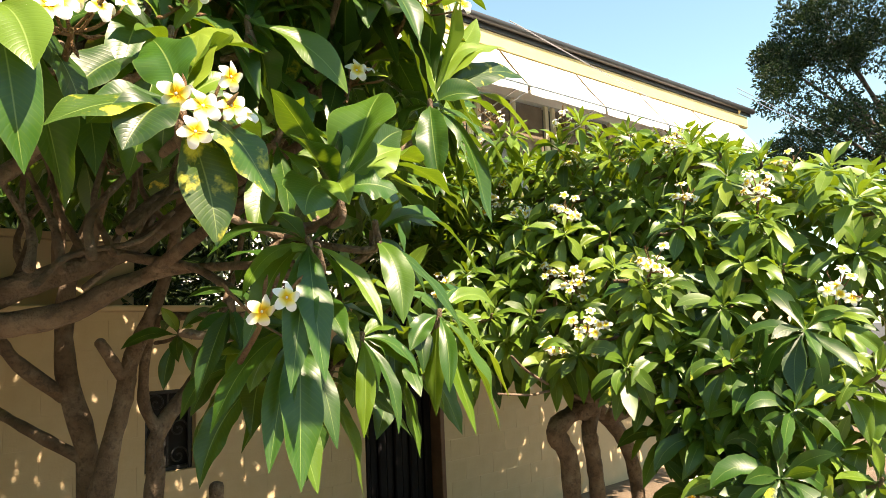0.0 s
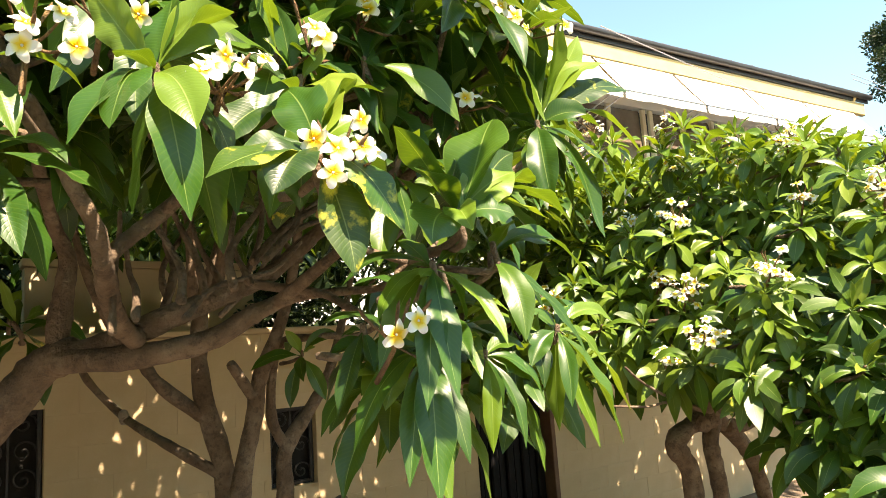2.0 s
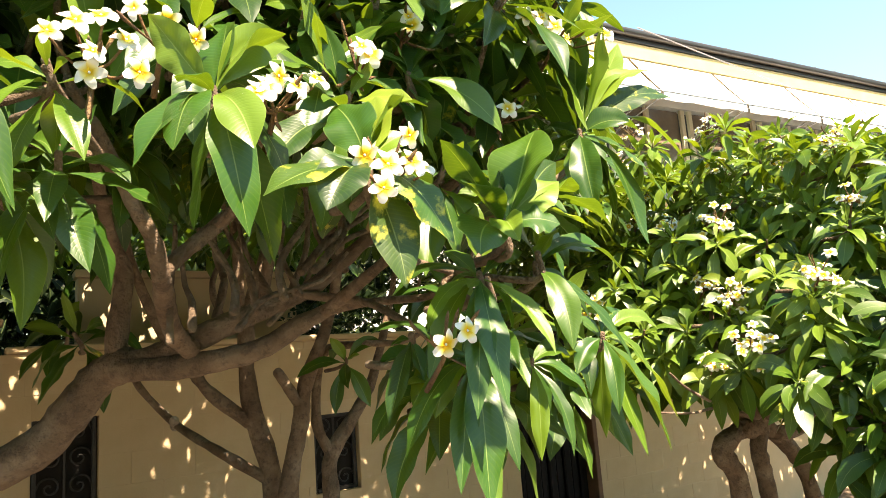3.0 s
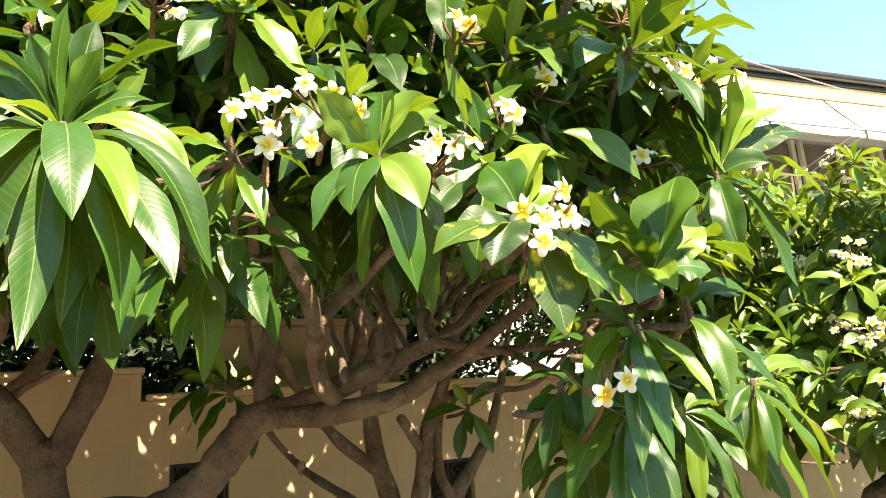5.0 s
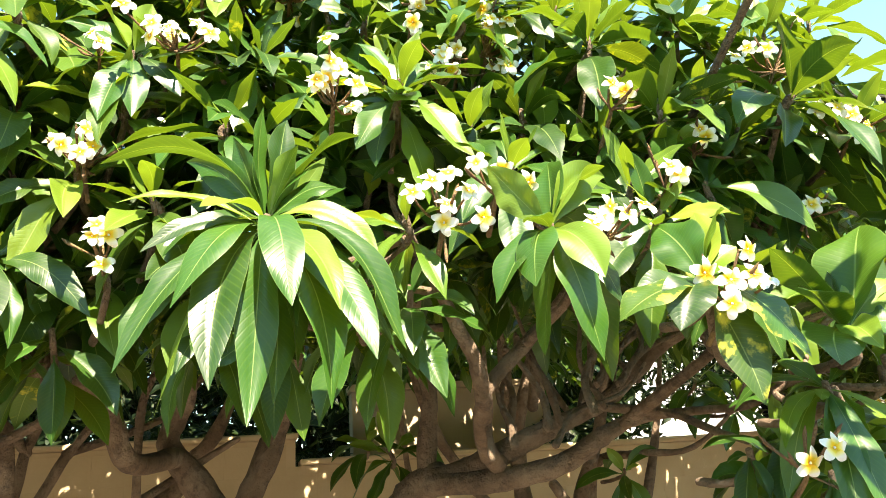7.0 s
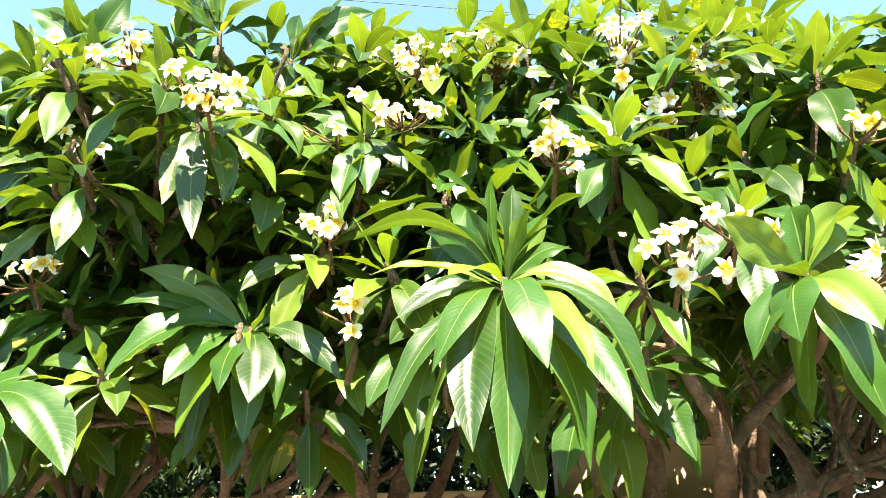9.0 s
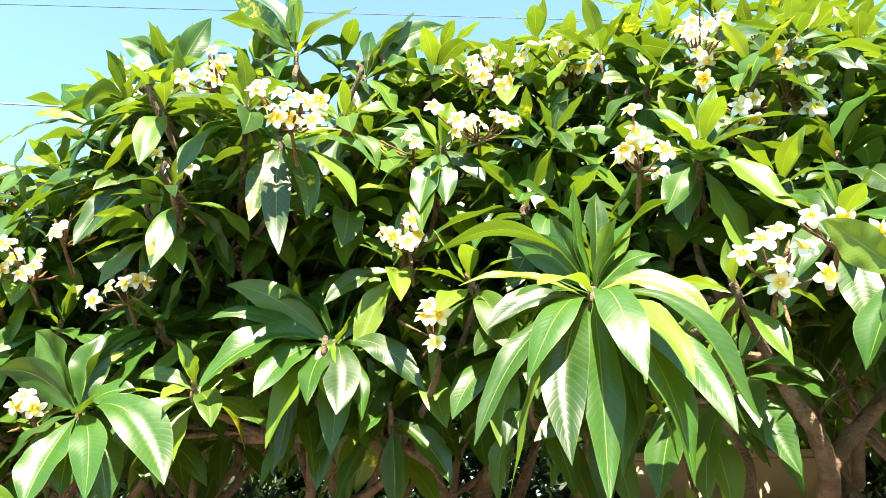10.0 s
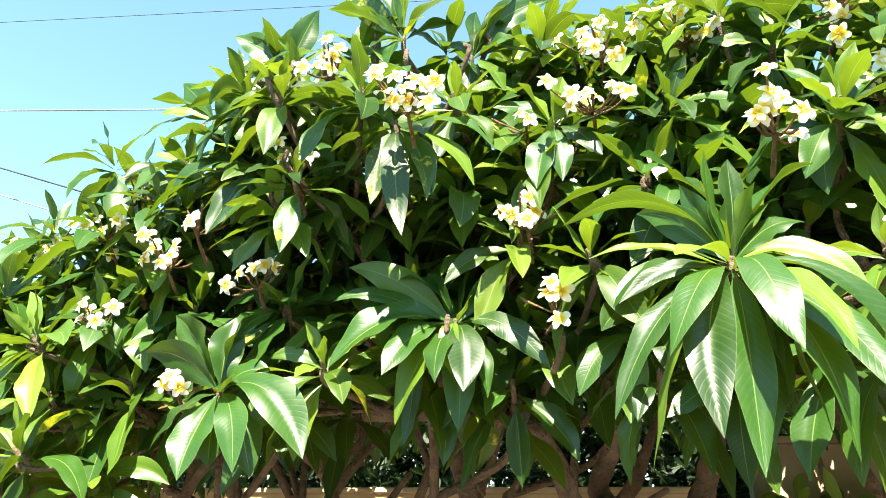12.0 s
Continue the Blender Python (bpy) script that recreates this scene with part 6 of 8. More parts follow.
part("limb", tube([(3.536, 2.4, 1.24), (3.578, 2.3, 1.4), (3.743, 2.2, 1.522)], [0.016, 0.012, 0.008], 11, 0.2, 175), BARK, TREE_D)
part("burl", tube([(3.198, 2.46, 1.141), (3.248, 2.46, 1.161), (3.308, 2.47, 1.151)], [.05, .068, .05], 12, 0.3, 8), BARK, TREE_D)
part("twig", tube([(0.322, 1.82, 1.721), (0.412, 1.87, 1.803), (0.586, 1.92, 1.855), (0.671, 1.92, 1.937)], [0.0094, 0.0075, 0.0061, 0.0047], 7, 0.25, 400), BARK, TREE_B)
part("twig", tube([(0.179, 1.9, 1.701), (0.191, 1.95, 1.819), (0.214, 2, 1.961), (0.215, 2, 2.011)], [0.0103, 0.0082, 0.0067, 0.0051], 7, 0.25, 401), BARK, TREE_B)
part("twig", tube([(0.597, 2.088, 1.906), (0.717, 2.138, 2.021), (0.916, 2.188, 2.142), (1.014, 2.188, 2.213)], [0.0143, 0.0114, 0.0093, 0.0071], 7, 0.25, 402), BARK, TREE_B)
part("twig", tube([(0.524, 1.82, 1.867), (0.637, 1.87, 1.961), (0.826, 1.92, 2.04), (0.92, 1.92, 2.116)], [0.0110, 0.0088, 0.0071, 0.0055], 7, 0.25, 403), BARK, TREE_B)
part("twig", tube([(0.515, 1.897, 1.817), (0.483, 1.947, 1.939), (0.523, 1.997, 2.082), (0.506, 1.997, 2.131)], [0.0097, 0.0078, 0.0063, 0.0048], 7, 0.25, 404), BARK, TREE_B)
part("twig", tube([(0.657, 2.569, 1.789), (0.815, 2.619, 1.936), (0.906, 2.669, 2.099), (0.979, 2.669, 2.179)], [0.0116, 0.0093, 0.0075, 0.0058], 7, 0.25, 405), BARK, TREE_C)
part("twig", tube([(0.213, 1.82, 1.724), (0.225, 1.87, 1.791), (0.221, 1.92, 1.841), (0.214, 1.92, 1.896)], [0.0111, 0.0089, 0.0072, 0.0056], 7, 0.25, 406), BARK, TREE_B)
part("twig", tube([(0.451, 2.504, 1.81), (0.495, 2.554, 1.944), (0.479, 2.604, 2.038), (0.48, 2.604, 2.156)], [0.0154, 0.0124, 0.0100, 0.0077], 7, 0.25, 407), BARK, TREE_C)
part("twig", tube([(0.645, 2.318, 1.869), (0.733, 2.368, 2.052), (0.756, 2.418, 2.264), (0.776, 2.418, 2.35)], [0.0123, 0.0098, 0.0080, 0.0061], 7, 0.25, 408), BARK, TREE_C)
part("twig", tube([(0.441, 1.82, 1.795), (0.453, 1.87, 1.897), (0.552, 1.92, 2.025), (0.571, 1.92, 2.06)], [0.0130, 0.0104, 0.0084, 0.0065], 7, 0.25, 409), BARK, TREE_B)
part("twig", tube([(0.489, 2.563, 1.796), (0.471, 2.613, 1.95), (0.561, 2.663, 2.1), (0.574, 2.663, 2.195)], [0.0139, 0.0111, 0.0090, 0.0070], 7, 0.25, 410), BARK, TREE_C)
part("twig", tube([(0.436, 2.028, 1.783), (0.433, 2.078, 1.895), (0.397, 2.128, 2.009), (0.37, 2.128, 2.069)], [0.0126, 0.0101, 0.0082, 0.0063], 7, 0.25, 411), BARK, TREE_B)
part("twig", tube([(0.795, 1.82, 1.929), (0.969, 1.87, 2.048), (1.058, 1.92, 2.133), (1.136, 1.92, 2.242)], [0.0118, 0.0095, 0.0077, 0.0059], 7, 0.25, 412), BARK, TREE_B)
part("twig", tube([(0.759, 2.12, 1.918), (0.687, 2.17, 2.038), (0.695, 2.22, 2.165), (0.653, 2.22, 2.222)], [0.0108, 0.0086, 0.0070, 0.0054], 7, 0.25, 413), BARK, TREE_C)
part("twig", tube([(1.385, 2.637, 2.06), (1.61, 2.687, 2.245), (1.881, 2.737, 2.374), (2.054, 2.737, 2.559)], [0.0132, 0.0106, 0.0086, 0.0066], 7, 0.25, 414), BARK, TREE_C)
part("twig", tube([(0.528, 1.82, 1.872), (0.638, 1.87, 1.977), (0.668, 1.92, 2.044), (0.704, 1.92, 2.145)], [0.0098, 0.0078, 0.0064, 0.0049], 7, 0.25, 415), BARK, TREE_B)
part("twig", tube([(0.325, 1.858, 1.769), (0.338, 1.908, 1.857), (0.292, 1.958, 1.97), (0.266, 1.958, 1.996)], [0.0128, 0.0102, 0.0083, 0.0064], 7, 0.25, 416), BARK, TREE_B)
part("twig", tube([(0.676, 2.174, 1.874), (0.78, 2.224, 2.05), (0.967, 2.274, 2.211), (1.059, 2.274, 2.349)], [0.0114, 0.0091, 0.0074, 0.0057], 7, 0.25, 417), BARK, TREE_C)
part("twig", tube([(0.807, 1.82, 1.987), (0.93, 1.87, 2.076), (1.154, 1.92, 2.13), (1.265, 1.92, 2.226)], [0.0103, 0.0082, 0.0067, 0.0051], 7, 0.25, 418), BARK, TREE_B)
part("twig", tube([(0.568, 2.24, 1.829), (0.499, 2.29, 1.988), (0.486, 2.34, 2.101), (0.447, 2.34, 2.238)], [0.0104, 0.0084, 0.0068, 0.0052], 7, 0.25, 419), BARK, TREE_C)
part("sawn_stub", tube([(0.679, 4.23, 1.372), (0.659, 4.15, 1.412)], [.024, .027], 11, 0.15, 6), CUT_WOOD, TREE_C, "pale sawn branch stub")
part("trunk", tube([(1.595, 3.550, -0.35), (1.595, 3.550, 0.6), (1.595, 3.55, 0.888)], [0.056, 0.044, 0.037], 11, 0.25, 7), BARK, TREE_C)
shoot(TREE_C, (1.245, 3.2, 1.658), (-0.2, -0.5, 0.3), 8, 0.26, 300)
shoot(TREE_A, (0.075, 3.3, 1.847), (0, -0.4, 0.8), 8, 0.24, 301)
shoot(TREE_B, (0.04, 2.6, 1.773), (-0.4, -0.4, 0.6), 8, 0.26, 302)
shoot(TREE_C, (1.708, 2.9, 1.915), (0.1, -0.4, 0.7), 11, 0.27, 303)
shoot(TREE_C, (1.567, 3, 2.027), (0, -0.4, 0.7), 11, 0.27, 304)
# two overhanging shoots out of view, added to shade the crown below
shoot(TREE_B, (0.705, 1.201, 3.024), (0.1, -0.4, 0.9), 13, 0.28, 320)
shoot(TREE_B, (0.767, 1.057, 2.983), (0.1, -0.4, 0.9), 13, 0.28, 321)

part("branch", tube([(-1.149, 2.133, 2.177), (-1.335, 2.013, 2.462), (-1.508, 1.629, 2.842), (-1.508, 1.62, 2.901)], [0.013, 0.010, 0.008, 0.007], 8, 0.16, 900), BARK, TREE_A)
part("branch", tube([(-1.335, 2.013, 2.462), (-1.205, 2.026, 2.713), (-0.981, 1.809, 3.024), (-0.981, 1.8, 3.083)], [0.008, 0.008, 0.008, 0.007], 8, 0.16, 901), BARK, TREE_A)
part("branch", tube([(-1.335, 2.013, 2.462), (-1.318, 2.082, 2.801), (-1.312, 1.909, 3.212), (-1.312, 1.9, 3.271)], [0.008, 0.008, 0.008, 0.007], 8, 0.16, 902), BARK, TREE_A)
part("branch", tube([(-1.318, 2.082, 2.801), (-1.049, 2.156, 2.944), (-0.766, 2.009, 3.137), (-0.766, 2, 3.196)], [0.005, 0.008, 0.008, 0.007], 8, 0.16, 903), BARK, TREE_A)
part("branch", tube([(-0.013, 1.8, 2.197), (-0.131, 1.961, 2.584), (-0.233, 1.859, 3.064), (-0.233, 1.85, 3.123)], [0.010, 0.008, 0.008, 0.007], 8, 0.16, 904), BARK, TREE_B)
part("branch", tube([(-0.048, 1.733, 2.235), (-0.084, 1.732, 2.368), (-0.086, 1.592, 2.519), (-0.086, 1.55, 2.561)], [0.008, 0.008, 0.008, 0.007], 8, 0.16, 905), BARK, TREE_B)
part("branch", tube([(-0.131, 1.961, 2.584), (-0.034, 1.919, 2.692), (0.123, 1.689, 2.818), (0.123, 1.68, 2.877)], [0.006, 0.008, 0.008, 0.007], 8, 0.16, 906), BARK, TREE_B)
part("branch", tube([(0.309, 1.567, 2.077), (0.385, 1.673, 2.357), (0.437, 1.559, 2.687), (0.437, 1.55, 2.746)], [0.008, 0.008, 0.008, 0.007], 8, 0.16, 907), BARK, TREE_B)
part("branch", tube([(-1.149, 2.133, 2.177), (-1.009, 2.068, 2.252), (-0.83, 1.842, 2.368), (-0.83, 1.8, 2.41)], [0.013, 0.010, 0.008, 0.007], 8, 0.16, 908), BARK, TREE_A)
part("branch", tube([(-1.149, 2.133, 2.177), (-1.364, 2.114, 2.205), (-1.533, 1.942, 2.265), (-1.533, 1.9, 2.307)], [0.013, 0.010, 0.008, 0.007], 8, 0.16, 909), BARK, TREE_A)
part("branch", tube([(-1.217, 2.167, 2.021), (-1.275, 2.075, 2.024), (-1.358, 1.842, 2.049), (-1.358, 1.8, 2.091)], [0.013, 0.010, 0.008, 0.007], 8, 0.16, 910), BARK, TREE_A)
part("branch", tube([(-0.131, 1.961, 2.584), (-0.295, 2.066, 2.798), (-0.464, 1.959, 3.053), (-0.464, 1.95, 3.112)], [0.006, 0.008, 0.008, 0.007], 8, 0.16, 911), BARK, TREE_B)
part("branch", tube([(-0.034, 1.919, 2.692), (0.123, 1.905, 2.677), (0.352, 1.742, 2.692), (0.352, 1.7, 2.734)], [0.004, 0.008, 0.008, 0.007], 8, 0.16, 912), BARK, TREE_B)
part("branch", tube([(-1.318, 2.082, 2.801), (-1.331, 1.949, 2.829), (-1.346, 1.629, 2.875), (-1.346, 1.62, 2.934)], [0.005, 0.008, 0.008, 0.007], 8, 0.16, 913), BARK, TREE_A)
part("branch", tube([(-1.318, 2.082, 2.801), (-1.192, 2.013, 2.789), (-1.002, 1.792, 2.808), (-1.002, 1.75, 2.85)], [0.005, 0.008, 0.008, 0.007], 8, 0.16, 914), BARK, TREE_A)
part("branch", tube([(-0.034, 1.919, 2.692), (-0.047, 1.942, 2.793), (-0.118, 1.842, 2.897), (-0.118, 1.8, 2.939)], [0.004, 0.008, 0.008, 0.007], 8, 0.16, 915), BARK, TREE_B)
part("branch", tube([(-1.335, 2.013, 2.462), (-1.354, 1.912, 2.519), (-1.445, 1.662, 2.606), (-1.445, 1.62, 2.648)], [0.008, 0.008, 0.008, 0.007], 8, 0.16, 916), BARK, TREE_A)
part("branch", tube([(-1.275, 2.075, 2.024), (-1.718, 2.123, 2.088), (-2.159, 1.942, 2.261), (-2.159, 1.9, 2.303)], [0.008, 0.008, 0.008, 0.007], 8, 0.16, 917), BARK, TREE_A)
part("branch", tube([(-1.275, 2.075, 2.024), (-1.75, 2.083, 2.03), (-2.263, 1.83, 2.166), (-2.293, 1.8, 2.208)], [0.008, 0.008, 0.008, 0.007], 8, 0.16, 918), BARK, TREE_A)
part("branch", tube([(-1.75, 2.083, 2.03), (-2.018, 2.023, 1.904), (-2.172, 1.78, 1.83), (-2.202, 1.75, 1.872)], [0.005, 0.008, 0.008, 0.007], 8, 0.16, 919), BARK, TREE_A)
part("branch", tube([(-1.75, 2.083, 2.03), (-1.891, 2.122, 2.223), (-2.004, 1.98, 2.465), (-2.034, 1.95, 2.507)], [0.005, 0.008, 0.008, 0.007], 8, 0.16, 920), BARK, TREE_A)
part("branch", tube([(-1.891, 2.122, 2.223), (-2.186, 2.229, 2.421), (-2.364, 2.13, 2.692), (-2.394, 2.1, 2.734)], [0.003, 0.008, 0.008, 0.007], 8, 0.16, 921), BARK, TREE_A)
part("branch", tube([(-1.891, 2.122, 2.223), (-2.101, 2.234, 2.494), (-2.267, 2.13, 2.848), (-2.297, 2.1, 2.89)], [0.003, 0.008, 0.008, 0.007], 8, 0.16, 922), BARK, TREE_A)
part("branch", tube([(-2.101, 2.234, 2.494), (-2.09, 2.19, 2.642), (-1.967, 1.98, 2.824), (-1.997, 1.95, 2.866)], [0.002, 0.008, 0.008, 0.007], 8, 0.16, 923), BARK, TREE_A)
part("branch", tube([(-1.318, 2.082, 2.801), (-1.64, 2.076, 2.824), (-1.857, 1.88, 2.906), (-1.887, 1.85, 2.948)], [0.005, 0.008, 0.008, 0.007], 8, 0.16, 924), BARK, TREE_A)
part("branch", tube([(-1.64, 2.076, 2.824), (-1.657, 2.003, 2.875), (-1.664, 1.78, 2.942), (-1.694, 1.75, 2.984)], [0.003, 0.008, 0.008, 0.007], 8, 0.16, 925), BARK, TREE_A)
part("branch", tube([(-2.101, 2.234, 2.494), (-2.53, 2.395, 2.564), (-2.874, 2.33, 2.729), (-2.904, 2.3, 2.771)], [0.002, 0.008, 0.008, 0.007], 8, 0.16, 926), BARK, TREE_A)
part("branch", tube([(-2.53, 2.395, 2.564), (-2.569, 2.331, 2.518), (-2.5, 2.13, 2.477), (-2.53, 2.1, 2.519)], [0.001, 0.008, 0.008, 0.007], 8, 0.16, 927), BARK, TREE_A)
part("branch", tube([(-2.53, 2.395, 2.564), (-2.785, 2.446, 2.582), (-2.955, 2.33, 2.634), (-2.985, 2.3, 2.676)], [0.001, 0.008, 0.008, 0.007], 8, 0.16, 928), BARK, TREE_A)
part("branch", tube([(-1.891, 2.122, 2.223), (-1.997, 2.12, 2.283), (-2.072, 1.992, 2.349), (-2.072, 1.95, 2.391)], [0.003, 0.008, 0.008, 0.007], 8, 0.16, 929), BARK, TREE_A)
part("branch", tube([(-1.75, 2.083, 2.03), (-2.016, 2.096, 2), (-2.276, 1.942, 2.017), (-2.276, 1.9, 2.059)], [0.005, 0.008, 0.008, 0.007], 8, 0.16, 930), BARK, TREE_A)
part("branch", tube([(-1.354, 1.912, 2.519), (-1.326, 1.861, 2.635), (-1.238, 1.629, 2.762), (-1.238, 1.62, 2.821)], [0.005, 0.008, 0.008, 0.007], 8, 0.16, 931), BARK, TREE_A)
part("branch", tube([(-1.64, 2.076, 2.824), (-1.556, 1.984, 2.889), (-1.501, 1.709, 2.966), (-1.501, 1.7, 3.025)], [0.003, 0.008, 0.008, 0.007], 8, 0.16, 932), BARK, TREE_A)
part("branch", tube([(-1.354, 1.912, 2.519), (-1.439, 1.889, 2.532), (-1.521, 1.742, 2.548), (-1.521, 1.7, 2.59)], [0.005, 0.008, 0.008, 0.007], 8, 0.16, 933), BARK, TREE_A)
part("branch", tube([(-2.016, 2.096, 2), (-2.27, 2.151, 2.011), (-2.496, 2.03, 2.064), (-2.526, 2, 2.106)], [0.003, 0.008, 0.008, 0.007], 8, 0.16, 934), BARK, TREE_A)
part("branch", tube([(-1.335, 2.013, 2.462), (-1.42, 2.056, 2.487), (-1.483, 1.992, 2.498), (-1.483, 1.95, 2.54)], [0.008, 0.008, 0.008, 0.007], 8, 0.16, 935), BARK, TREE_A)
part("branch", tube([(-2.016, 2.096, 2), (-2.032, 2.082, 1.875), (-2.107, 1.942, 1.756), (-2.107, 1.9, 1.798)], [0.003, 0.008, 0.008, 0.007], 8, 0.16, 936), BARK, TREE_A)
part("branch", tube([(-1.192, 2.013, 2.789), (-1.15, 1.929, 2.848), (-1.124, 1.669, 2.913), (-1.124, 1.66, 2.972)], [0.003, 0.008, 0.008, 0.007], 8, 0.16, 937), BARK, TREE_A)
part("branch", tube([(-1.192, 2.013, 2.789), (-1.096, 2.057, 2.956), (-0.932, 1.909, 3.144), (-0.932, 1.9, 3.203)], [0.003, 0.008, 0.008, 0.007], 8, 0.16, 938), BARK, TREE_A)
part("branch", tube([(0.309, 1.567, 2.077), (0.463, 1.635, 2.254), (0.577, 1.509, 2.454), (0.577, 1.5, 2.513)], [0.008, 0.008, 0.008, 0.007], 8, 0.16, 939), BARK, TREE_B)
part("branch", tube([(0.917, 1.82, 2.093), (0.972, 1.728, 2.268), (0.902, 1.445, 2.496), (0.934, 1.42, 2.54)], [0.012, 0.009, 0.008, 0.007], 8, 0.16, 940), BARK, TREE_B)
part("branch", tube([(0.972, 1.728, 2.268), (1.058, 1.679, 2.337), (1.112, 1.475, 2.422), (1.144, 1.45, 2.466)], [0.007, 0.008, 0.008, 0.007], 8, 0.16, 941), BARK, TREE_B)
part("branch", tube([(-0.048, 1.733, 2.235), (0.064, 1.752, 2.332), (0.097, 1.642, 2.438), (0.097, 1.6, 2.48)], [0.008, 0.008, 0.008, 0.007], 8, 0.16, 942), BARK, TREE_B)
part("branch", tube([(0.064, 1.752, 2.332), (-0.019, 1.784, 2.43), (-0.069, 1.659, 2.515), (-0.069, 1.65, 2.574)], [0.005, 0.008, 0.008, 0.007], 8, 0.16, 943), BARK, TREE_B)
part("branch", tube([(0.064, 1.752, 2.332), (0.17, 1.787, 2.423), (0.264, 1.659, 2.506), (0.264, 1.65, 2.565)], [0.005, 0.008, 0.008, 0.007], 8, 0.16, 944), BARK, TREE_B)
part("branch", tube([(-0.048, 1.733, 2.235), (-0.276, 1.845, 2.348), (-0.49, 1.759, 2.489), (-0.49, 1.75, 2.548)], [0.008, 0.008, 0.008, 0.007], 8, 0.16, 945), BARK, TREE_B)
part("branch", tube([(0.309, 1.567, 2.077), (0.364, 1.649, 2.227), (0.433, 1.592, 2.397), (0.433, 1.55, 2.439)], [0.008, 0.008, 0.008, 0.007], 8, 0.16, 946), BARK, TREE_B)
part("branch", tube([(0.917, 1.82, 2.093), (0.928, 1.792, 2.151), (0.931, 1.642, 2.21), (0.931, 1.6, 2.252)], [0.012, 0.009, 0.008, 0.007], 8, 0.16, 948), BARK, TREE_B)
part("branch", tube([(0.278, 1.482, 2.09), (0.263, 1.573, 2.191), (0.157, 1.542, 2.293), (0.157, 1.5, 2.335)], [0.007, 0.008, 0.008, 0.007], 8, 0.16, 949), BARK, TREE_B)
part("branch", tube([(0.278, 1.482, 2.09), (0.349, 1.529, 2.156), (0.41, 1.462, 2.215), (0.41, 1.42, 2.257)], [0.007, 0.008, 0.008, 0.007], 8, 0.16, 950), BARK, TREE_B)
part("branch", tube([(0.364, 1.649, 2.227), (0.412, 1.657, 2.277), (0.544, 1.542, 2.329), (0.544, 1.5, 2.371)], [0.005, 0.008, 0.008, 0.007], 8, 0.16, 951), BARK, TREE_B)
part("branch", tube([(0.972, 1.728, 2.268), (0.894, 1.724, 2.355), (0.843, 1.592, 2.449), (0.843, 1.55, 2.491)], [0.007, 0.008, 0.008, 0.007], 8, 0.16, 952), BARK, TREE_B)
part("branch", tube([(0.894, 1.724, 2.355), (1.021, 1.697, 2.395), (1.045, 1.525, 2.443), (1.077, 1.5, 2.487)], [0.004, 0.008, 0.008, 0.007], 8, 0.16, 953), BARK, TREE_B)
part("branch", tube([(0.928, 1.792, 2.151), (0.807, 1.759, 2.185), (0.705, 1.592, 2.234), (0.705, 1.55, 2.276)], [0.007, 0.008, 0.008, 0.007], 8, 0.16, 954), BARK, TREE_B)
part("branch", tube([(0.972, 1.728, 2.268), (0.958, 1.737, 2.295), (1.007, 1.625, 2.305), (1.039, 1.6, 2.349)], [0.007, 0.008, 0.008, 0.007], 8, 0.16, 955), BARK, TREE_B)
part("branch", tube([(0.698, 1.64, 1.917), (0.695, 1.647, 1.977), (0.742, 1.542, 2.03), (0.742, 1.5, 2.072)], [0.011, 0.009, 0.008, 0.007], 8, 0.16, 956), BARK, TREE_B)
part("branch", tube([(0.698, 1.64, 1.917), (0.819, 1.66, 1.947), (0.994, 1.525, 1.994), (1.026, 1.5, 2.038)], [0.011, 0.009, 0.008, 0.007], 8, 0.16, 957), BARK, TREE_B)
part("branch", tube([(0.972, 1.728, 2.268), (1.067, 1.744, 2.345), (1.063, 1.642, 2.419), (1.063, 1.6, 2.461)], [0.007, 0.008, 0.008, 0.007], 8, 0.16, 958), BARK, TREE_B)
part("branch", tube([(0.278, 1.482, 2.09), (0.395, 1.492, 2.106), (0.418, 1.392, 2.112), (0.418, 1.35, 2.154)], [0.007, 0.008, 0.008, 0.007], 8, 0.16, 959), BARK, TREE_B)
part("branch", tube([(-2.101, 2.234, 2.494), (-2.121, 2.239, 2.544), (-2.216, 2.123, 2.581), (-2.201, 2.09, 2.629)], [0.002, 0.008, 0.008, 0.007], 8, 0.16, 960), BARK, TREE_A)
part("branch", tube([(-2.27, 2.151, 2.011), (-2.493, 2.194, 2.08), (-2.735, 2.066, 2.185), (-2.736, 2.032, 2.234)], [0.002, 0.008, 0.008, 0.007], 8, 0.16, 961), BARK, TREE_A)
part("branch", tube([(-1.009, 2.068, 2.252), (-0.854, 2.041, 2.395), (-0.744, 1.846, 2.571), (-0.752, 1.812, 2.62)], [0.008, 0.008, 0.008, 0.007], 8, 0.16, 962), BARK, TREE_A)
part("branch", tube([(-1.75, 2.083, 2.03), (-1.794, 2.089, 2.071), (-1.79, 1.98, 2.091), (-1.773, 1.947, 2.139)], [0.005, 0.008, 0.008, 0.007], 8, 0.16, 963), BARK, TREE_A)
part("branch", tube([(-0.854, 2.041, 2.395), (-0.954, 2.06, 2.5), (-1.003, 1.938, 2.611), (-1.012, 1.904, 2.66)], [0.005, 0.008, 0.008, 0.007], 8, 0.16, 964), BARK, TREE_A)
part("branch", tube([(0.123, 1.905, 2.677), (0.276, 1.892, 2.774), (0.426, 1.719, 2.894), (0.425, 1.685, 2.943)], [0.002, 0.008, 0.008, 0.007], 8, 0.16, 965), BARK, TREE_B)
part("branch", tube([(-2.27, 2.151, 2.011), (-2.569, 2.214, 2.014), (-2.843, 2.098, 2.061), (-2.839, 2.064, 2.11)], [0.002, 0.008, 0.008, 0.007], 8, 0.16, 966), BARK, TREE_A)
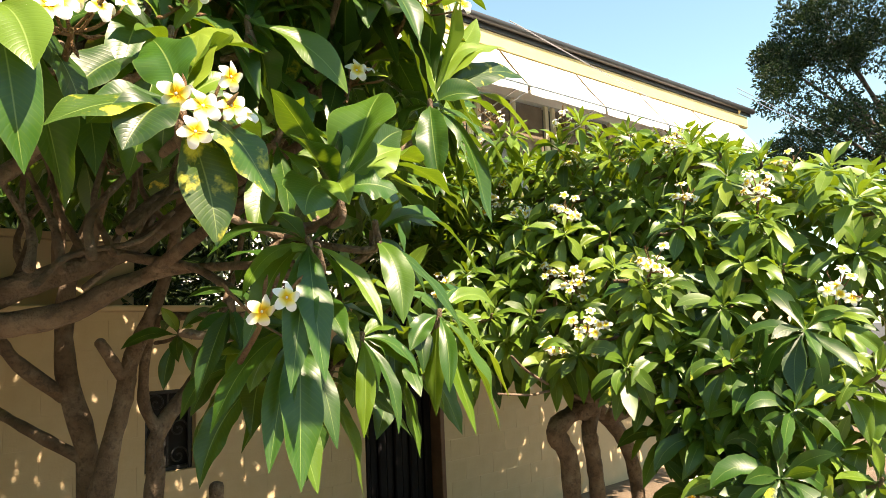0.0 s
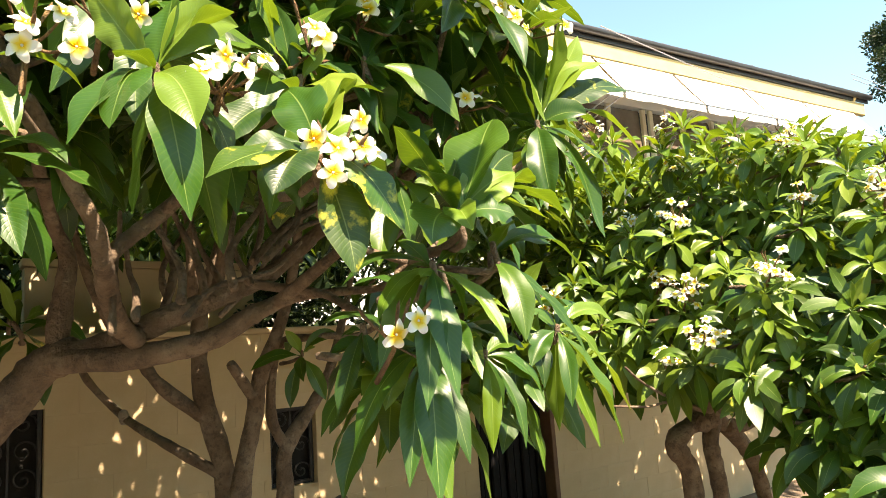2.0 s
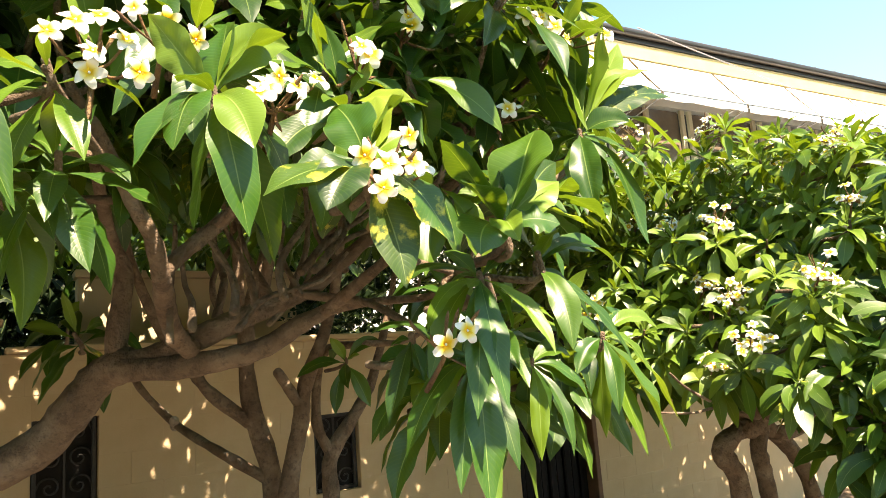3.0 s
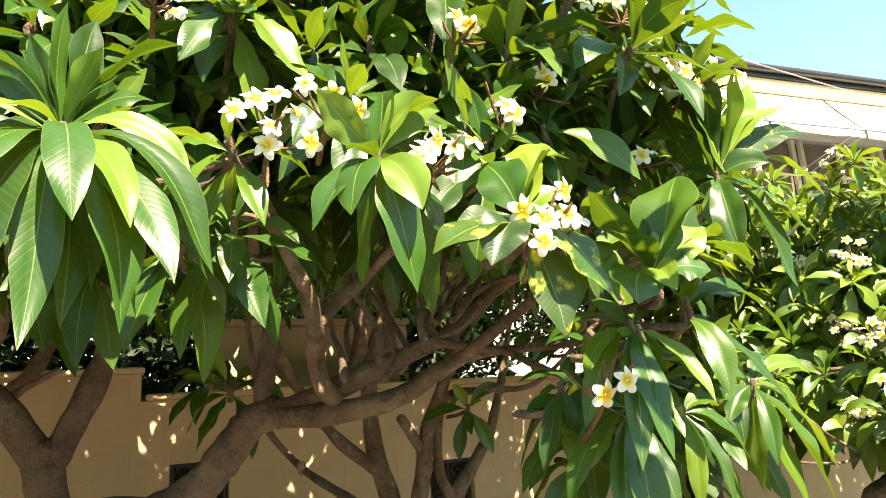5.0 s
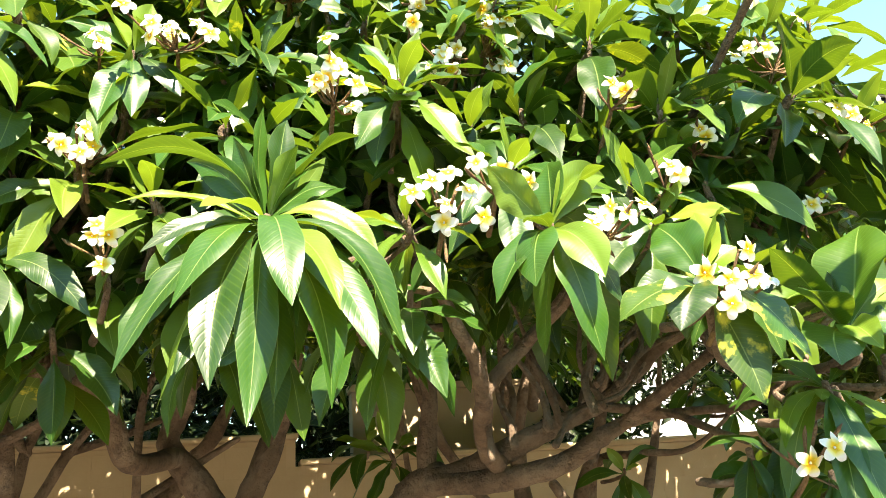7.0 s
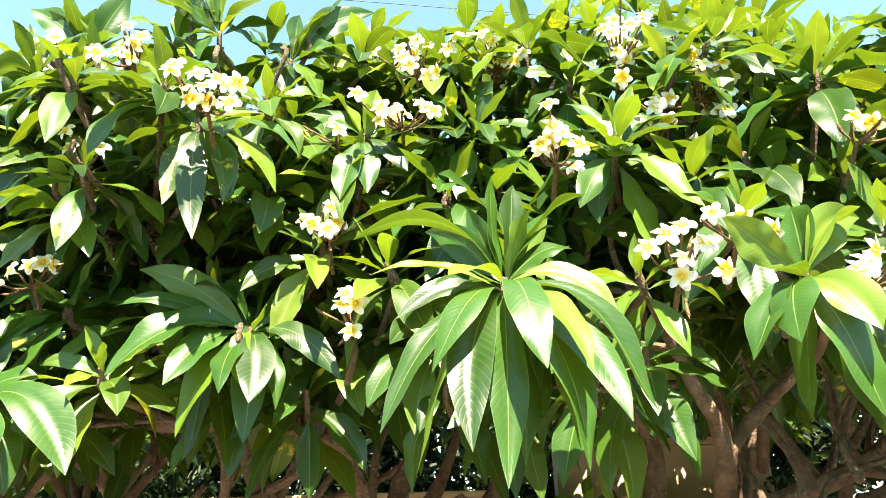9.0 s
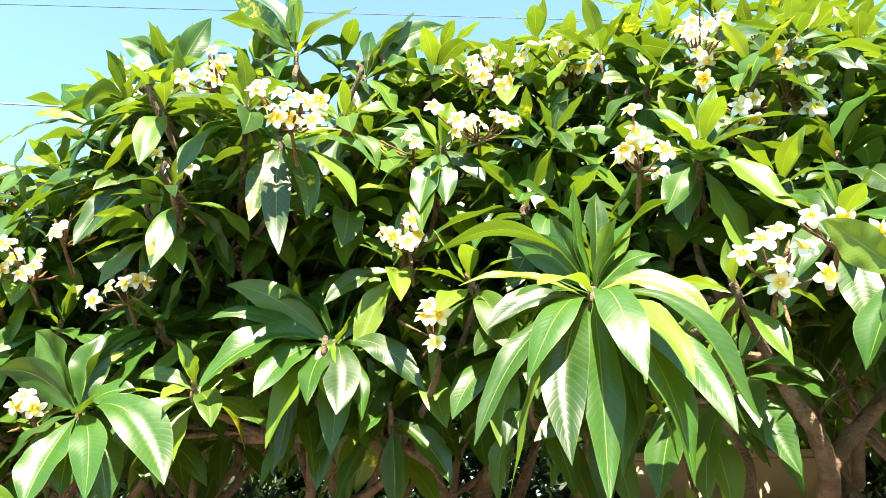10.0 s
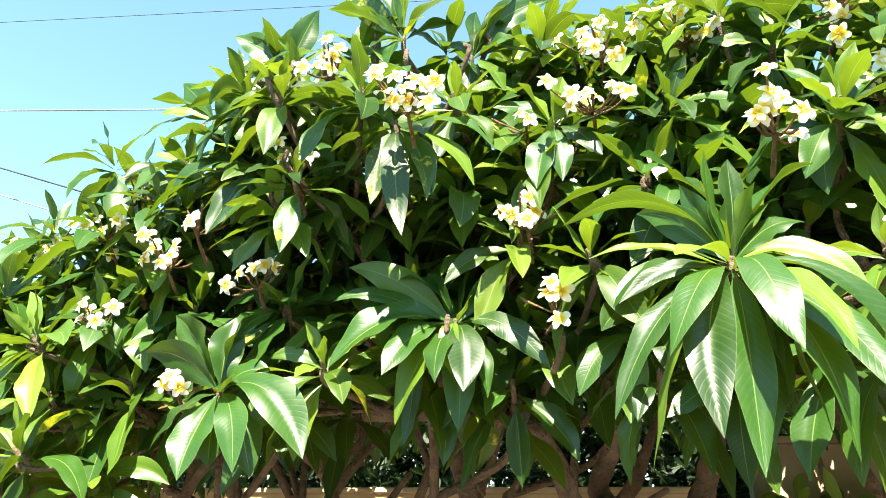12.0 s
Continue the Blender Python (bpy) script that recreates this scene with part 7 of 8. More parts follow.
part("branch", tube([(0.894, 1.724, 2.355), (0.806, 1.763, 2.477), (0.806, 1.664, 2.603), (0.808, 1.63, 2.652)], [0.004, 0.008, 0.008, 0.007], 8, 0.16, 967), BARK, TREE_B)
part("branch", tube([(-2.101, 2.234, 2.494), (-2.157, 2.293, 2.486), (-2.317, 2.233, 2.462), (-2.31, 2.199, 2.511)], [0.002, 0.008, 0.008, 0.007], 8, 0.16, 968), BARK, TREE_A)
part("branch", tube([(-2.569, 2.214, 2.014), (-2.768, 2.322, 2.109), (-2.94, 2.268, 2.231), (-2.956, 2.235, 2.279)], [0.001, 0.008, 0.008, 0.007], 8, 0.16, 969), BARK, TREE_A)
part("branch", tube([(-1.192, 2.013, 2.789), (-0.964, 2.113, 2.835), (-0.723, 2.049, 2.911), (-0.737, 2.016, 2.959)], [0.003, 0.008, 0.008, 0.007], 8, 0.16, 970), BARK, TREE_A)
part("branch", tube([(-1.75, 2.083, 2.03), (-1.687, 2.097, 2.024), (-1.583, 1.992, 2.002), (-1.59, 1.958, 2.051)], [0.005, 0.008, 0.008, 0.007], 8, 0.16, 971), BARK, TREE_A)
part("branch", tube([(-1.009, 2.068, 2.252), (-1.036, 2.089, 2.34), (-0.998, 1.985, 2.42), (-1.015, 1.952, 2.467)], [0.008, 0.008, 0.008, 0.007], 8, 0.16, 972), BARK, TREE_A)
part("branch", tube([(-1.354, 1.912, 2.519), (-1.547, 1.973, 2.592), (-1.705, 1.878, 2.684), (-1.716, 1.845, 2.733)], [0.005, 0.008, 0.008, 0.007], 8, 0.16, 973), BARK, TREE_A)
part("branch", tube([(-2.032, 2.082, 1.875), (-1.998, 2.091, 1.953), (-2.015, 1.976, 2.02), (-2.03, 1.943, 2.068)], [0.002, 0.008, 0.008, 0.007], 8, 0.16, 974), BARK, TREE_A)
part("branch", tube([(0.894, 1.724, 2.355), (0.906, 1.818, 2.605), (0.854, 1.729, 2.904), (0.87, 1.696, 2.952)], [0.004, 0.008, 0.008, 0.007], 8, 0.16, 975), BARK, TREE_B)
part("branch", tube([(-0.034, 1.919, 2.692), (-0.063, 1.944, 2.724), (-0.058, 1.862, 2.727), (-0.068, 1.829, 2.776)], [0.004, 0.008, 0.008, 0.007], 8, 0.16, 976), BARK, TREE_B)
part("branch", tube([(-1.149, 2.133, 2.177), (-1.203, 2.138, 2.242), (-1.158, 2.022, 2.294), (-1.16, 1.988, 2.343)], [0.013, 0.010, 0.008, 0.007], 8, 0.16, 977), BARK, TREE_A)
part("branch", tube([(-0.911, 2.1, 1.996), (-0.751, 2.029, 2.119), (-0.635, 1.783, 2.281), (-0.651, 1.75, 2.329)], [0.013, 0.010, 0.008, 0.007], 8, 0.16, 978), BARK, TREE_A)
part("branch", tube([(-1.275, 2.075, 2.024), (-1.231, 2.084, 2.073), (-1.148, 1.968, 2.111), (-1.141, 1.934, 2.16)], [0.008, 0.008, 0.008, 0.007], 8, 0.16, 979), BARK, TREE_A)
part("branch", tube([(-2.569, 2.214, 2.014), (-2.513, 2.205, 2.116), (-2.486, 2.056, 2.224), (-2.473, 2.023, 2.272)], [0.001, 0.008, 0.008, 0.007], 8, 0.16, 980), BARK, TREE_A)
part("branch", tube([(-2.569, 2.214, 2.014), (-2.842, 2.268, 2.035), (-3.008, 2.16, 2.084), (-3.02, 2.127, 2.132)], [0.001, 0.008, 0.008, 0.007], 8, 0.16, 981), BARK, TREE_A)
part("branch", tube([(-0.131, 1.961, 2.584), (-0.316, 2.086, 2.705), (-0.524, 2.042, 2.86), (-0.533, 2.008, 2.909)], [0.006, 0.008, 0.008, 0.007], 8, 0.16, 982), BARK, TREE_B)
part("branch", tube([(-1.335, 2.013, 2.462), (-1.326, 2.008, 2.446), (-1.287, 1.892, 2.406), (-1.295, 1.858, 2.455)], [0.008, 0.008, 0.008, 0.007], 8, 0.16, 983), BARK, TREE_A)
part("branch", tube([(-2.785, 2.446, 2.582), (-2.847, 2.471, 2.494), (-2.919, 2.376, 2.393), (-2.907, 2.343, 2.441)], [0.001, 0.008, 0.008, 0.007], 8, 0.16, 984), BARK, TREE_A)
part("branch", tube([(-0.954, 2.06, 2.5), (-0.822, 2.105, 2.621), (-0.68, 1.996, 2.761), (-0.674, 1.962, 2.81)], [0.003, 0.008, 0.008, 0.007], 8, 0.16, 985), BARK, TREE_A)
part("branch", tube([(0.123, 1.905, 2.677), (0.396, 1.95, 2.779), (0.713, 1.8, 2.939), (0.7, 1.767, 2.987)], [0.002, 0.008, 0.008, 0.007], 8, 0.16, 986), BARK, TREE_B)
part("branch", tube([(-1.891, 2.122, 2.223), (-1.886, 2.13, 2.269), (-1.906, 2.021, 2.295), (-1.89, 1.988, 2.343)], [0.003, 0.008, 0.008, 0.007], 8, 0.16, 987), BARK, TREE_A)
part("branch", tube([(-2.101, 2.234, 2.494), (-1.955, 2.209, 2.533), (-1.904, 2.046, 2.574), (-1.904, 2.012, 2.623)], [0.002, 0.008, 0.008, 0.007], 8, 0.16, 988), BARK, TREE_A)
part("branch", tube([(-0.316, 2.086, 2.705), (-0.38, 2.099, 2.742), (-0.368, 1.999, 2.756), (-0.367, 1.965, 2.805)], [0.004, 0.008, 0.008, 0.007], 8, 0.16, 989), BARK, TREE_B)
part("branch", tube([(-0.013, 1.8, 2.197), (-0.179, 1.929, 2.299), (-0.301, 1.908, 2.417), (-0.308, 1.874, 2.466)], [0.010, 0.008, 0.008, 0.007], 8, 0.16, 990), BARK, TREE_B)
part("branch", tube([(-0.01, 1.619, 2.063), (-0.222, 1.723, 2.136), (-0.358, 1.676, 2.224), (-0.342, 1.643, 2.272)], [0.010, 0.008, 0.008, 0.007], 8, 0.16, 991), BARK, TREE_B)
part("branch", tube([(-2.513, 2.205, 2.116), (-2.575, 2.296, 2.239), (-2.68, 2.245, 2.369), (-2.684, 2.211, 2.418)], [0.001, 0.008, 0.008, 0.007], 8, 0.16, 992), BARK, TREE_A)
part("branch", tube([(-1.891, 2.122, 2.223), (-1.78, 2.122, 2.353), (-1.709, 1.969, 2.501), (-1.7, 1.935, 2.55)], [0.003, 0.008, 0.008, 0.007], 8, 0.16, 993), BARK, TREE_A)
part("branch", tube([(0.17, 1.787, 2.423), (0.14, 1.842, 2.535), (0.16, 1.767, 2.643), (0.166, 1.733, 2.692)], [0.003, 0.008, 0.008, 0.007], 8, 0.16, 994), BARK, TREE_B)
part("branch", tube([(0.075, 1.85, 2.035), (-0.237, 1.926, 2.05), (-0.528, 1.815, 2.117), (-0.533, 1.781, 2.166)], [0.011, 0.009, 0.008, 0.007], 8, 0.16, 995), BARK, TREE_B)
part("branch", tube([(0.894, 1.724, 2.355), (0.756, 1.832, 2.482), (0.582, 1.782, 2.631), (0.589, 1.748, 2.68)], [0.004, 0.008, 0.008, 0.007], 8, 0.16, 996), BARK, TREE_B)
part("branch", tube([(-0.751, 2.029, 2.119), (-0.752, 2.07, 2.156), (-0.784, 2.006, 2.162), (-0.785, 1.972, 2.211)], [0.008, 0.008, 0.008, 0.007], 8, 0.16, 997), BARK, TREE_A)
part("branch", tube([(0.756, 1.832, 2.482), (0.708, 1.938, 2.626), (0.725, 1.902, 2.778), (0.726, 1.868, 2.827)], [0.003, 0.008, 0.008, 0.007], 8, 0.16, 998), BARK, TREE_B)
part("branch", tube([(-0.751, 2.029, 2.119), (-0.81, 2.091, 2.152), (-0.959, 2.03, 2.174), (-0.946, 1.997, 2.222)], [0.008, 0.008, 0.008, 0.007], 8, 0.16, 999), BARK, TREE_A)
part("branch", tube([(-0.316, 2.086, 2.705), (-0.306, 2.119, 2.82), (-0.342, 2.017, 2.934), (-0.352, 1.984, 2.983)], [0.004, 0.008, 0.008, 0.007], 8, 0.16, 1000), BARK, TREE_B)
part("branch", tube([(-1.354, 1.912, 2.519), (-1.305, 1.999, 2.563), (-1.183, 1.966, 2.592), (-1.183, 1.932, 2.641)], [0.005, 0.008, 0.008, 0.007], 8, 0.16, 1001), BARK, TREE_A)
part("branch", tube([(-0.911, 2.1, 1.996), (-0.876, 2.143, 2.009), (-0.924, 2.092, 1.982), (-0.915, 2.058, 2.031)], [0.013, 0.010, 0.008, 0.007], 8, 0.16, 1002), BARK, TREE_A)
part("branch", tube([(-0.131, 1.961, 2.584), (-0.214, 1.994, 2.585), (-0.331, 1.901, 2.577), (-0.347, 1.868, 2.625)], [0.006, 0.008, 0.008, 0.007], 8, 0.16, 1003), BARK, TREE_B)
part("branch", tube([(-1.275, 2.075, 2.024), (-1.265, 2.096, 2.126), (-1.316, 1.986, 2.224), (-1.315, 1.952, 2.273)], [0.008, 0.008, 0.008, 0.007], 8, 0.16, 1004), BARK, TREE_A)
part("branch", tube([(-2.575, 2.296, 2.239), (-2.831, 2.418, 2.256), (-3.107, 2.368, 2.31), (-3.096, 2.335, 2.359)], [0.000, 0.008, 0.008, 0.007], 8, 0.16, 1005), BARK, TREE_A)
part("branch", tube([(-0.179, 1.929, 2.299), (-0.182, 1.937, 2.329), (-0.141, 1.831, 2.338), (-0.128, 1.798, 2.386)], [0.006, 0.008, 0.008, 0.007], 8, 0.16, 1006), BARK, TREE_B)
part("branch", tube([(0.396, 1.95, 2.779), (0.372, 1.912, 2.852), (0.248, 1.732, 2.934), (0.263, 1.699, 2.982)], [0.001, 0.008, 0.008, 0.007], 8, 0.16, 1007), BARK, TREE_B)
part("branch", tube([(-0.1, 1.463, 2.14), (-0.229, 1.495, 2.094), (-0.377, 1.38, 2.04), (-0.377, 1.36, 2.097)], [0.009, 0.008, 0.008, 0.007], 8, 0.16, 1008), BARK, TREE_B)
part("branch", tube([(0.681, 1.399, 1.8), (0.657, 1.397, 1.77), (0.681, 1.267, 1.71), (0.664, 1.25, 1.765)], [0.007, 0.008, 0.008, 0.007], 8, 0.16, 1009), BARK, TREE_B)
part("branch", tube([(0.681, 1.399, 1.8), (0.729, 1.41, 1.798), (0.83, 1.287, 1.769), (0.824, 1.27, 1.826)], [0.007, 0.008, 0.008, 0.007], 8, 0.16, 1010), BARK, TREE_B)
part("branch", tube([(0.681, 1.399, 1.8), (0.722, 1.376, 1.815), (0.697, 1.217, 1.809), (0.68, 1.2, 1.864)], [0.007, 0.008, 0.008, 0.007], 8, 0.16, 1011), BARK, TREE_B)
part("branch", tube([(0.729, 1.41, 1.798), (0.901, 1.489, 1.939), (1.1, 1.383, 2.106), (1.089, 1.366, 2.162)], [0.004, 0.008, 0.008, 0.007], 8, 0.16, 1012), BARK, TREE_B)
part("branch", tube([(0.681, 1.399, 1.8), (0.524, 1.374, 1.84), (0.369, 1.177, 1.892), (0.358, 1.16, 1.948)], [0.007, 0.008, 0.008, 0.007], 8, 0.16, 1013), BARK, TREE_B)
part("branch", tube([(0.278, 1.482, 2.09), (0.212, 1.453, 2.064), (0.134, 1.277, 2.026), (0.123, 1.26, 2.082)], [0.007, 0.008, 0.008, 0.007], 8, 0.16, 1014), BARK, TREE_B)
part("branch", tube([(0.349, 1.529, 2.156), (0.522, 1.575, 2.19), (0.641, 1.467, 2.219), (0.63, 1.45, 2.275)], [0.004, 0.008, 0.008, 0.007], 8, 0.16, 1015), BARK, TREE_B)
part("branch", tube([(-2.032, 2.082, 1.875), (-1.817, 2.014, 1.891), (-1.627, 1.76, 1.937), (-1.627, 1.74, 1.994)], [0.002, 0.008, 0.008, 0.007], 8, 0.16, 1016), BARK, TREE_A)
part("branch", tube([(-0.911, 2.1, 1.996), (-0.992, 2.013, 2.057), (-1.009, 1.76, 2.128), (-1.009, 1.74, 2.185)], [0.013, 0.010, 0.008, 0.007], 8, 0.16, 1017), BARK, TREE_A)
part("branch", tube([(-0.911, 2.1, 1.996), (-0.812, 2.006, 2.033), (-0.731, 1.74, 2.085), (-0.731, 1.72, 2.142)], [0.013, 0.010, 0.008, 0.007], 8, 0.16, 1018), BARK, TREE_A)
part("branch", tube([(-1.354, 1.912, 2.519), (-1.242, 1.85, 2.57), (-1.127, 1.62, 2.632), (-1.127, 1.6, 2.689)], [0.005, 0.008, 0.008, 0.007], 8, 0.16, 1019), BARK, TREE_A)
part("branch", tube([(-0.954, 2.06, 2.5), (-0.831, 2.044, 2.606), (-0.718, 1.86, 2.722), (-0.718, 1.84, 2.779)], [0.003, 0.008, 0.008, 0.007], 8, 0.16, 1020), BARK, TREE_A)
part("branch", tube([(-0.831, 2.044, 2.606), (-0.653, 2.034, 2.647), (-0.515, 1.86, 2.695), (-0.515, 1.84, 2.752)], [0.002, 0.008, 0.008, 0.007], 8, 0.16, 1021), BARK, TREE_A)

line("overhead_cable", (20.335, 8.2, 8.619), (84.647, 8.2, 9.191), 0.0, 0.009, CABLE_PALE, "thin pale overhead cable leaving the eave of the house")
line("overhead_cable", (20.217, 8.15, 8.438), (83.493, 8.15, 8.566), 0.0, 0.009, CABLE_PALE, "thin pale overhead cable leaving the eave of the house")
line("overhead_cable", (9.977, 8.3, 7.644), (22.133, 8.3, 6.805), 0.05, 0.012, CABLE_PALE, "thin pale overhead cable crossing the front of the house")
line("overhead_cable", (-17.246, 9, 12.218), (8.26, 9, 8.792), 0.0, 0.006, CABLE, "fine dark overhead wire against the sky", (9.4, 10.4, 8.2))
line("overhead_cable", (-14.806, 9, 9.71), (-4.188, 9, 8.27), 0.0, 0.015, CABLE_PALE, "pinkish pale overhead cable against the sky", (3.4, 10.62, 7.2))
line("overhead_cable", (-14.38, 10, 9.438), (-7.594, 10, 6.958), 0.0, 0.016, CABLE, "black overhead cable against the sky", (3.6, 10.60, 7.1))
line("overhead_cable", (-13.584, 10, 8.573), (-8.703, 10, 6.811), 0.0, 0.012, CABLE_PALE, "pale overhead cable against the sky", (3.5, 10.61, 6.95))


# ---- the depth of the canopy ----
def inner_crown(parent, spots, seed, count=12, length=0.27, mat=LEAF):
    """The uncounted shoots further in, as one mesh of leaves."""
    blades = []
    for i, (p, axis) in enumerate(spots):
        blades += [b for b, _ in whorl(p, axis, count, length, seed + i, 1.0, True)]
    ob = part("foliage", joined(blades), mat, parent, "dense green leaves deeper in the crown")
    tagged(ob, kind="stuff")


GAPS = [(g[0], g[1], 0.07 + 0.05 * g[2]) for g in np.random.RandomState(12).rand(44, 3) * (10.5, 2.6, 1.0) + (-4.5, 3.1, 0.0) if not -1.0 < g[0] < 0.9]


def in_gap(p):
    """Whether a shoot would close one of the gaps that let flecks of sun through the crown."""
    k = (p[2] - 2.5) / SUN_DIR.z
    x, y = p[0] - k * SUN_DIR.x, p[1] - k * SUN_DIR.y
    return any((x - a) ** 2 + (y - b) ** 2 < r * r for a, b, r in GAPS)


def canopy():
    rng, thin = np.random.RandomState(3), np.random.RandomState(5)
    near_a, near_b, back = [], [], []
    # the spreading top, two shoots deep, out to the garden wall
    for layer, z in enumerate((2.5, 2.85, 3.12, 2.67)):
        for x in np.arange(-6.0, 4.6, 0.27):
            for y in np.arange(2.0, 7.4, 0.29):
                if x > -0.3 + 1.08 * (y - 0.14):
                    continue
                slope = 0.16 * min(0.0, x + 1.2)
                # extra leaves past the wall at x 0 to 2.6, added to shade the back wall
                if (layer == 2 and (x < -1.9 or y > 4.6)) or y > (6.3 if 0.0 < x < 2.6 else 5.35):
                    continue
                if y > 3.2 and rng.rand() < (0.03 if x < 0.6 else 0.10):
                    continue
                p = (x + rng.uniform(-0.13, 0.13), y + rng.uniform(-0.13, 0.13), z + slope + (0.22 if y > 3.2 else 0.0) + 0.10 * math.sin(x * 1.3 + 1) * math.sin(y * 2) + rng.uniform(-0.16, 0.16))
                if y > 3.2 and in_gap(p):
                    continue
                s = (p, (rng.uniform(-0.3, 0.3), rng.uniform(-0.4, 0.1), 1.0))
                (back if y > 3.2 else near_a if x < -0.6 else near_b).append(s)
    # behind the outer shoots of the street face
    for layer in range(2):
        for x in np.arange(-4.6, 1.0, 0.19):
            for z in np.arange(2.06, 3.3, 0.21):
                top = 3.25 + 0.34 * min(0.0, x + 1.2)
                if z > top or x > 0.75 + 0.2 * layer:
                    continue
                y = (1.68 if x > -0.5 else 1.98) + 0.22 * (z - 2.0) + 0.30 * layer + rng.uniform(-0.08, 0.12)
                p = (x + rng.uniform(-0.09, 0.09), y, z + rng.uniform(-0.09, 0.09))
                if (-0.2 < x < 0.75 and z < 2.15) or (-1.5 < x < -0.2 and z < 2.2) or (layer == 0 and -1.9 < x < -1.0 and 2.25 < z < 2.56):
                    continue
                s = (p, (rng.uniform(-0.4, 0.4), -0.6, 0.7))
                if x > -0.6 and thin.rand() < 0.2:
                    continue
                (near_a if x < -0.6 else near_b).append(s)
    inner_crown(TREE_A, near_a, 2000)
    inner_crown(TREE_B, near_b, 3000)
    inner_crown(TREE_C, back, 4000)


canopy()


def fan_branches(tree, x, y, seed, fork=1.05):
    """A short trunk that forks again and again into slender bare branches under the crown."""
    rng = np.random.RandomState(seed)
    part("trunk", tube([(x, y, -0.35), (x + 0.03, y, 0.5), (x - 0.03, y, fork)], [0.07, 0.058, 0.05], 11, 0.2, seed), BARK, tree)

    def grow(p, way, r, depth):
        length = rng.uniform(0.34, 0.5) if depth else rng.uniform(0.45, 0.6)
        q = p + unit(way) * length
        m = (p + q) / 2 + rng.normal(0, 0.035, 3)
        part("limb", tube([p - unit(way) * r, m, q], [r, r * 0.86, r * 0.74], 9, 0.2, int(abs(1000 * q[0]))), BARK, tree)
        if depth < 2:
            for sgn in (-1, 1):
                grow(q, unit(way) + np.array((sgn * rng.uniform(0.35, 0.75), rng.uniform(-0.5, 0.35), 0.25)), r * 0.68, depth + 1)

    for a in (-0.75, 0.05, 0.8):
        grow(np.array((x - 0.03, y, fork)), np.array((a + rng.uniform(-0.2, 0.2), rng.uniform(-0.55, 0.1), 0.9)), 0.032, 0)


for i, (x, y, fork) in enumerate(((-1.30, 2.75, 1.0), (-1.75, 3.1, 1.15), (-2.35, 2.7, 1.05), (-3.1, 2.9, 1.1), (-4.0, 3.0, 1.1))):
    fan_branches(TREE_A, x, y, 60 + i, fork)


# ---- the tree beside the gate ----
def gate_tree():
    rng = np.random.RandomState(8)
    for i in range(14):
        a = rng.uniform(0, 6.28)
        part("limb", tube([(3.26, 2.48, 1.18), (3.5 + 0.35 * math.cos(a), 2.4 + 0.4 * math.sin(a), 1.35), (3.7 + 0.6 * math.cos(a), 2.3 + 0.6 * math.sin(a), 1.85)], [0.034, 0.022, 0.010], 7, 0.2, i + 30), BARK, TREE_D)
    inner, deep = [], []
    k = 0
    # the face towards the gate
    for y in np.arange(1.05, 3.6, 0.20):
        low = 0.92 if y < 1.72 else 1.52
        top = min(2.52, 1.98 + 0.45 * max(0.0, y - 0.8))
        for z in np.arange(low, top, 0.19):
            bulge = 0.34 - 0.75 * max(0.0, z - 1.45) ** 1.3 + 0.22 * max(0.0, 1.45 - z) + 0.10 * math.sin(y * 5 + z * 3)
            p = (3.12 - bulge + 0.12 * max(0, y - 2.0) + rng.uniform(-0.1, 0.1), y + rng.uniform(-0.1, 0.1), z + rng.uniform(-0.09, 0.09))
            axis = (-0.55 + rng.uniform(-0.3, 0.3), -0.55 + rng.uniform(-0.3, 0.3), 0.55 + 0.35 * (z - 1.2))
            # low and deep shoots keep the darker leaf: shade put into their colour
            if k % 4 == 0:
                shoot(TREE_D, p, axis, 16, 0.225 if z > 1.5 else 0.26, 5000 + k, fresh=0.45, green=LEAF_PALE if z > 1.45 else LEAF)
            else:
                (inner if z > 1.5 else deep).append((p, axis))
            if rng.rand() < (0.32 if z > 1.6 else 0.08):
                bunch(TREE_D, np.asarray(p) + 0.05 * unit(axis), axis, rng.randint(5, 13), 6000 + k, 0.055, toward=(-0.7, -0.45, 0.5))
            deep.append(((p[0] + 0.24, p[1] + 0.1, p[2]), axis))
            if k % 2:
                deep.append(((p[0] + 0.45, p[1] + 0.05, p[2]), axis))
            k += 1
    # its top
    for x in np.arange(3.40, 6.4, 0.22):
        for y in np.arange(0.7, 3.9, 0.22):
            p = (x + rng.uniform(-0.1, 0.1), y + rng.uniform(-0.1, 0.1), min(2.80, 2.08 + 0.45 * max(0.0, y - 0.8)) + rng.uniform(-0.12, 0.10))
            axis = (rng.uniform(-0.5, 0.1), rng.uniform(-0.4, 0.2), 1.0)
            if x < 4.2 and (k % 3 == 0):
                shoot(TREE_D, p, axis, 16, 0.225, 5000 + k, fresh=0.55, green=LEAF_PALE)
            else:
                inner.append((p, axis))
            if x < 4.6 and rng.rand() < 0.13:
                bunch(TREE_D, np.asarray(p) + 0.05 * unit(axis), axis, rng.randint(4, 10), 6000 + k, 0.055, toward=(-0.6, -0.4, 0.6))
            k += 1
    # its street face and the part towards the wall
    for x in np.arange(3.5, 6.2, 0.3):
        for z in np.arange(1.2, 1.95, 0.22):
            inner.append(((x, 1.0 + rng.uniform(-0.1, 0.1), z), (0.0, -0.7, 0.6)))
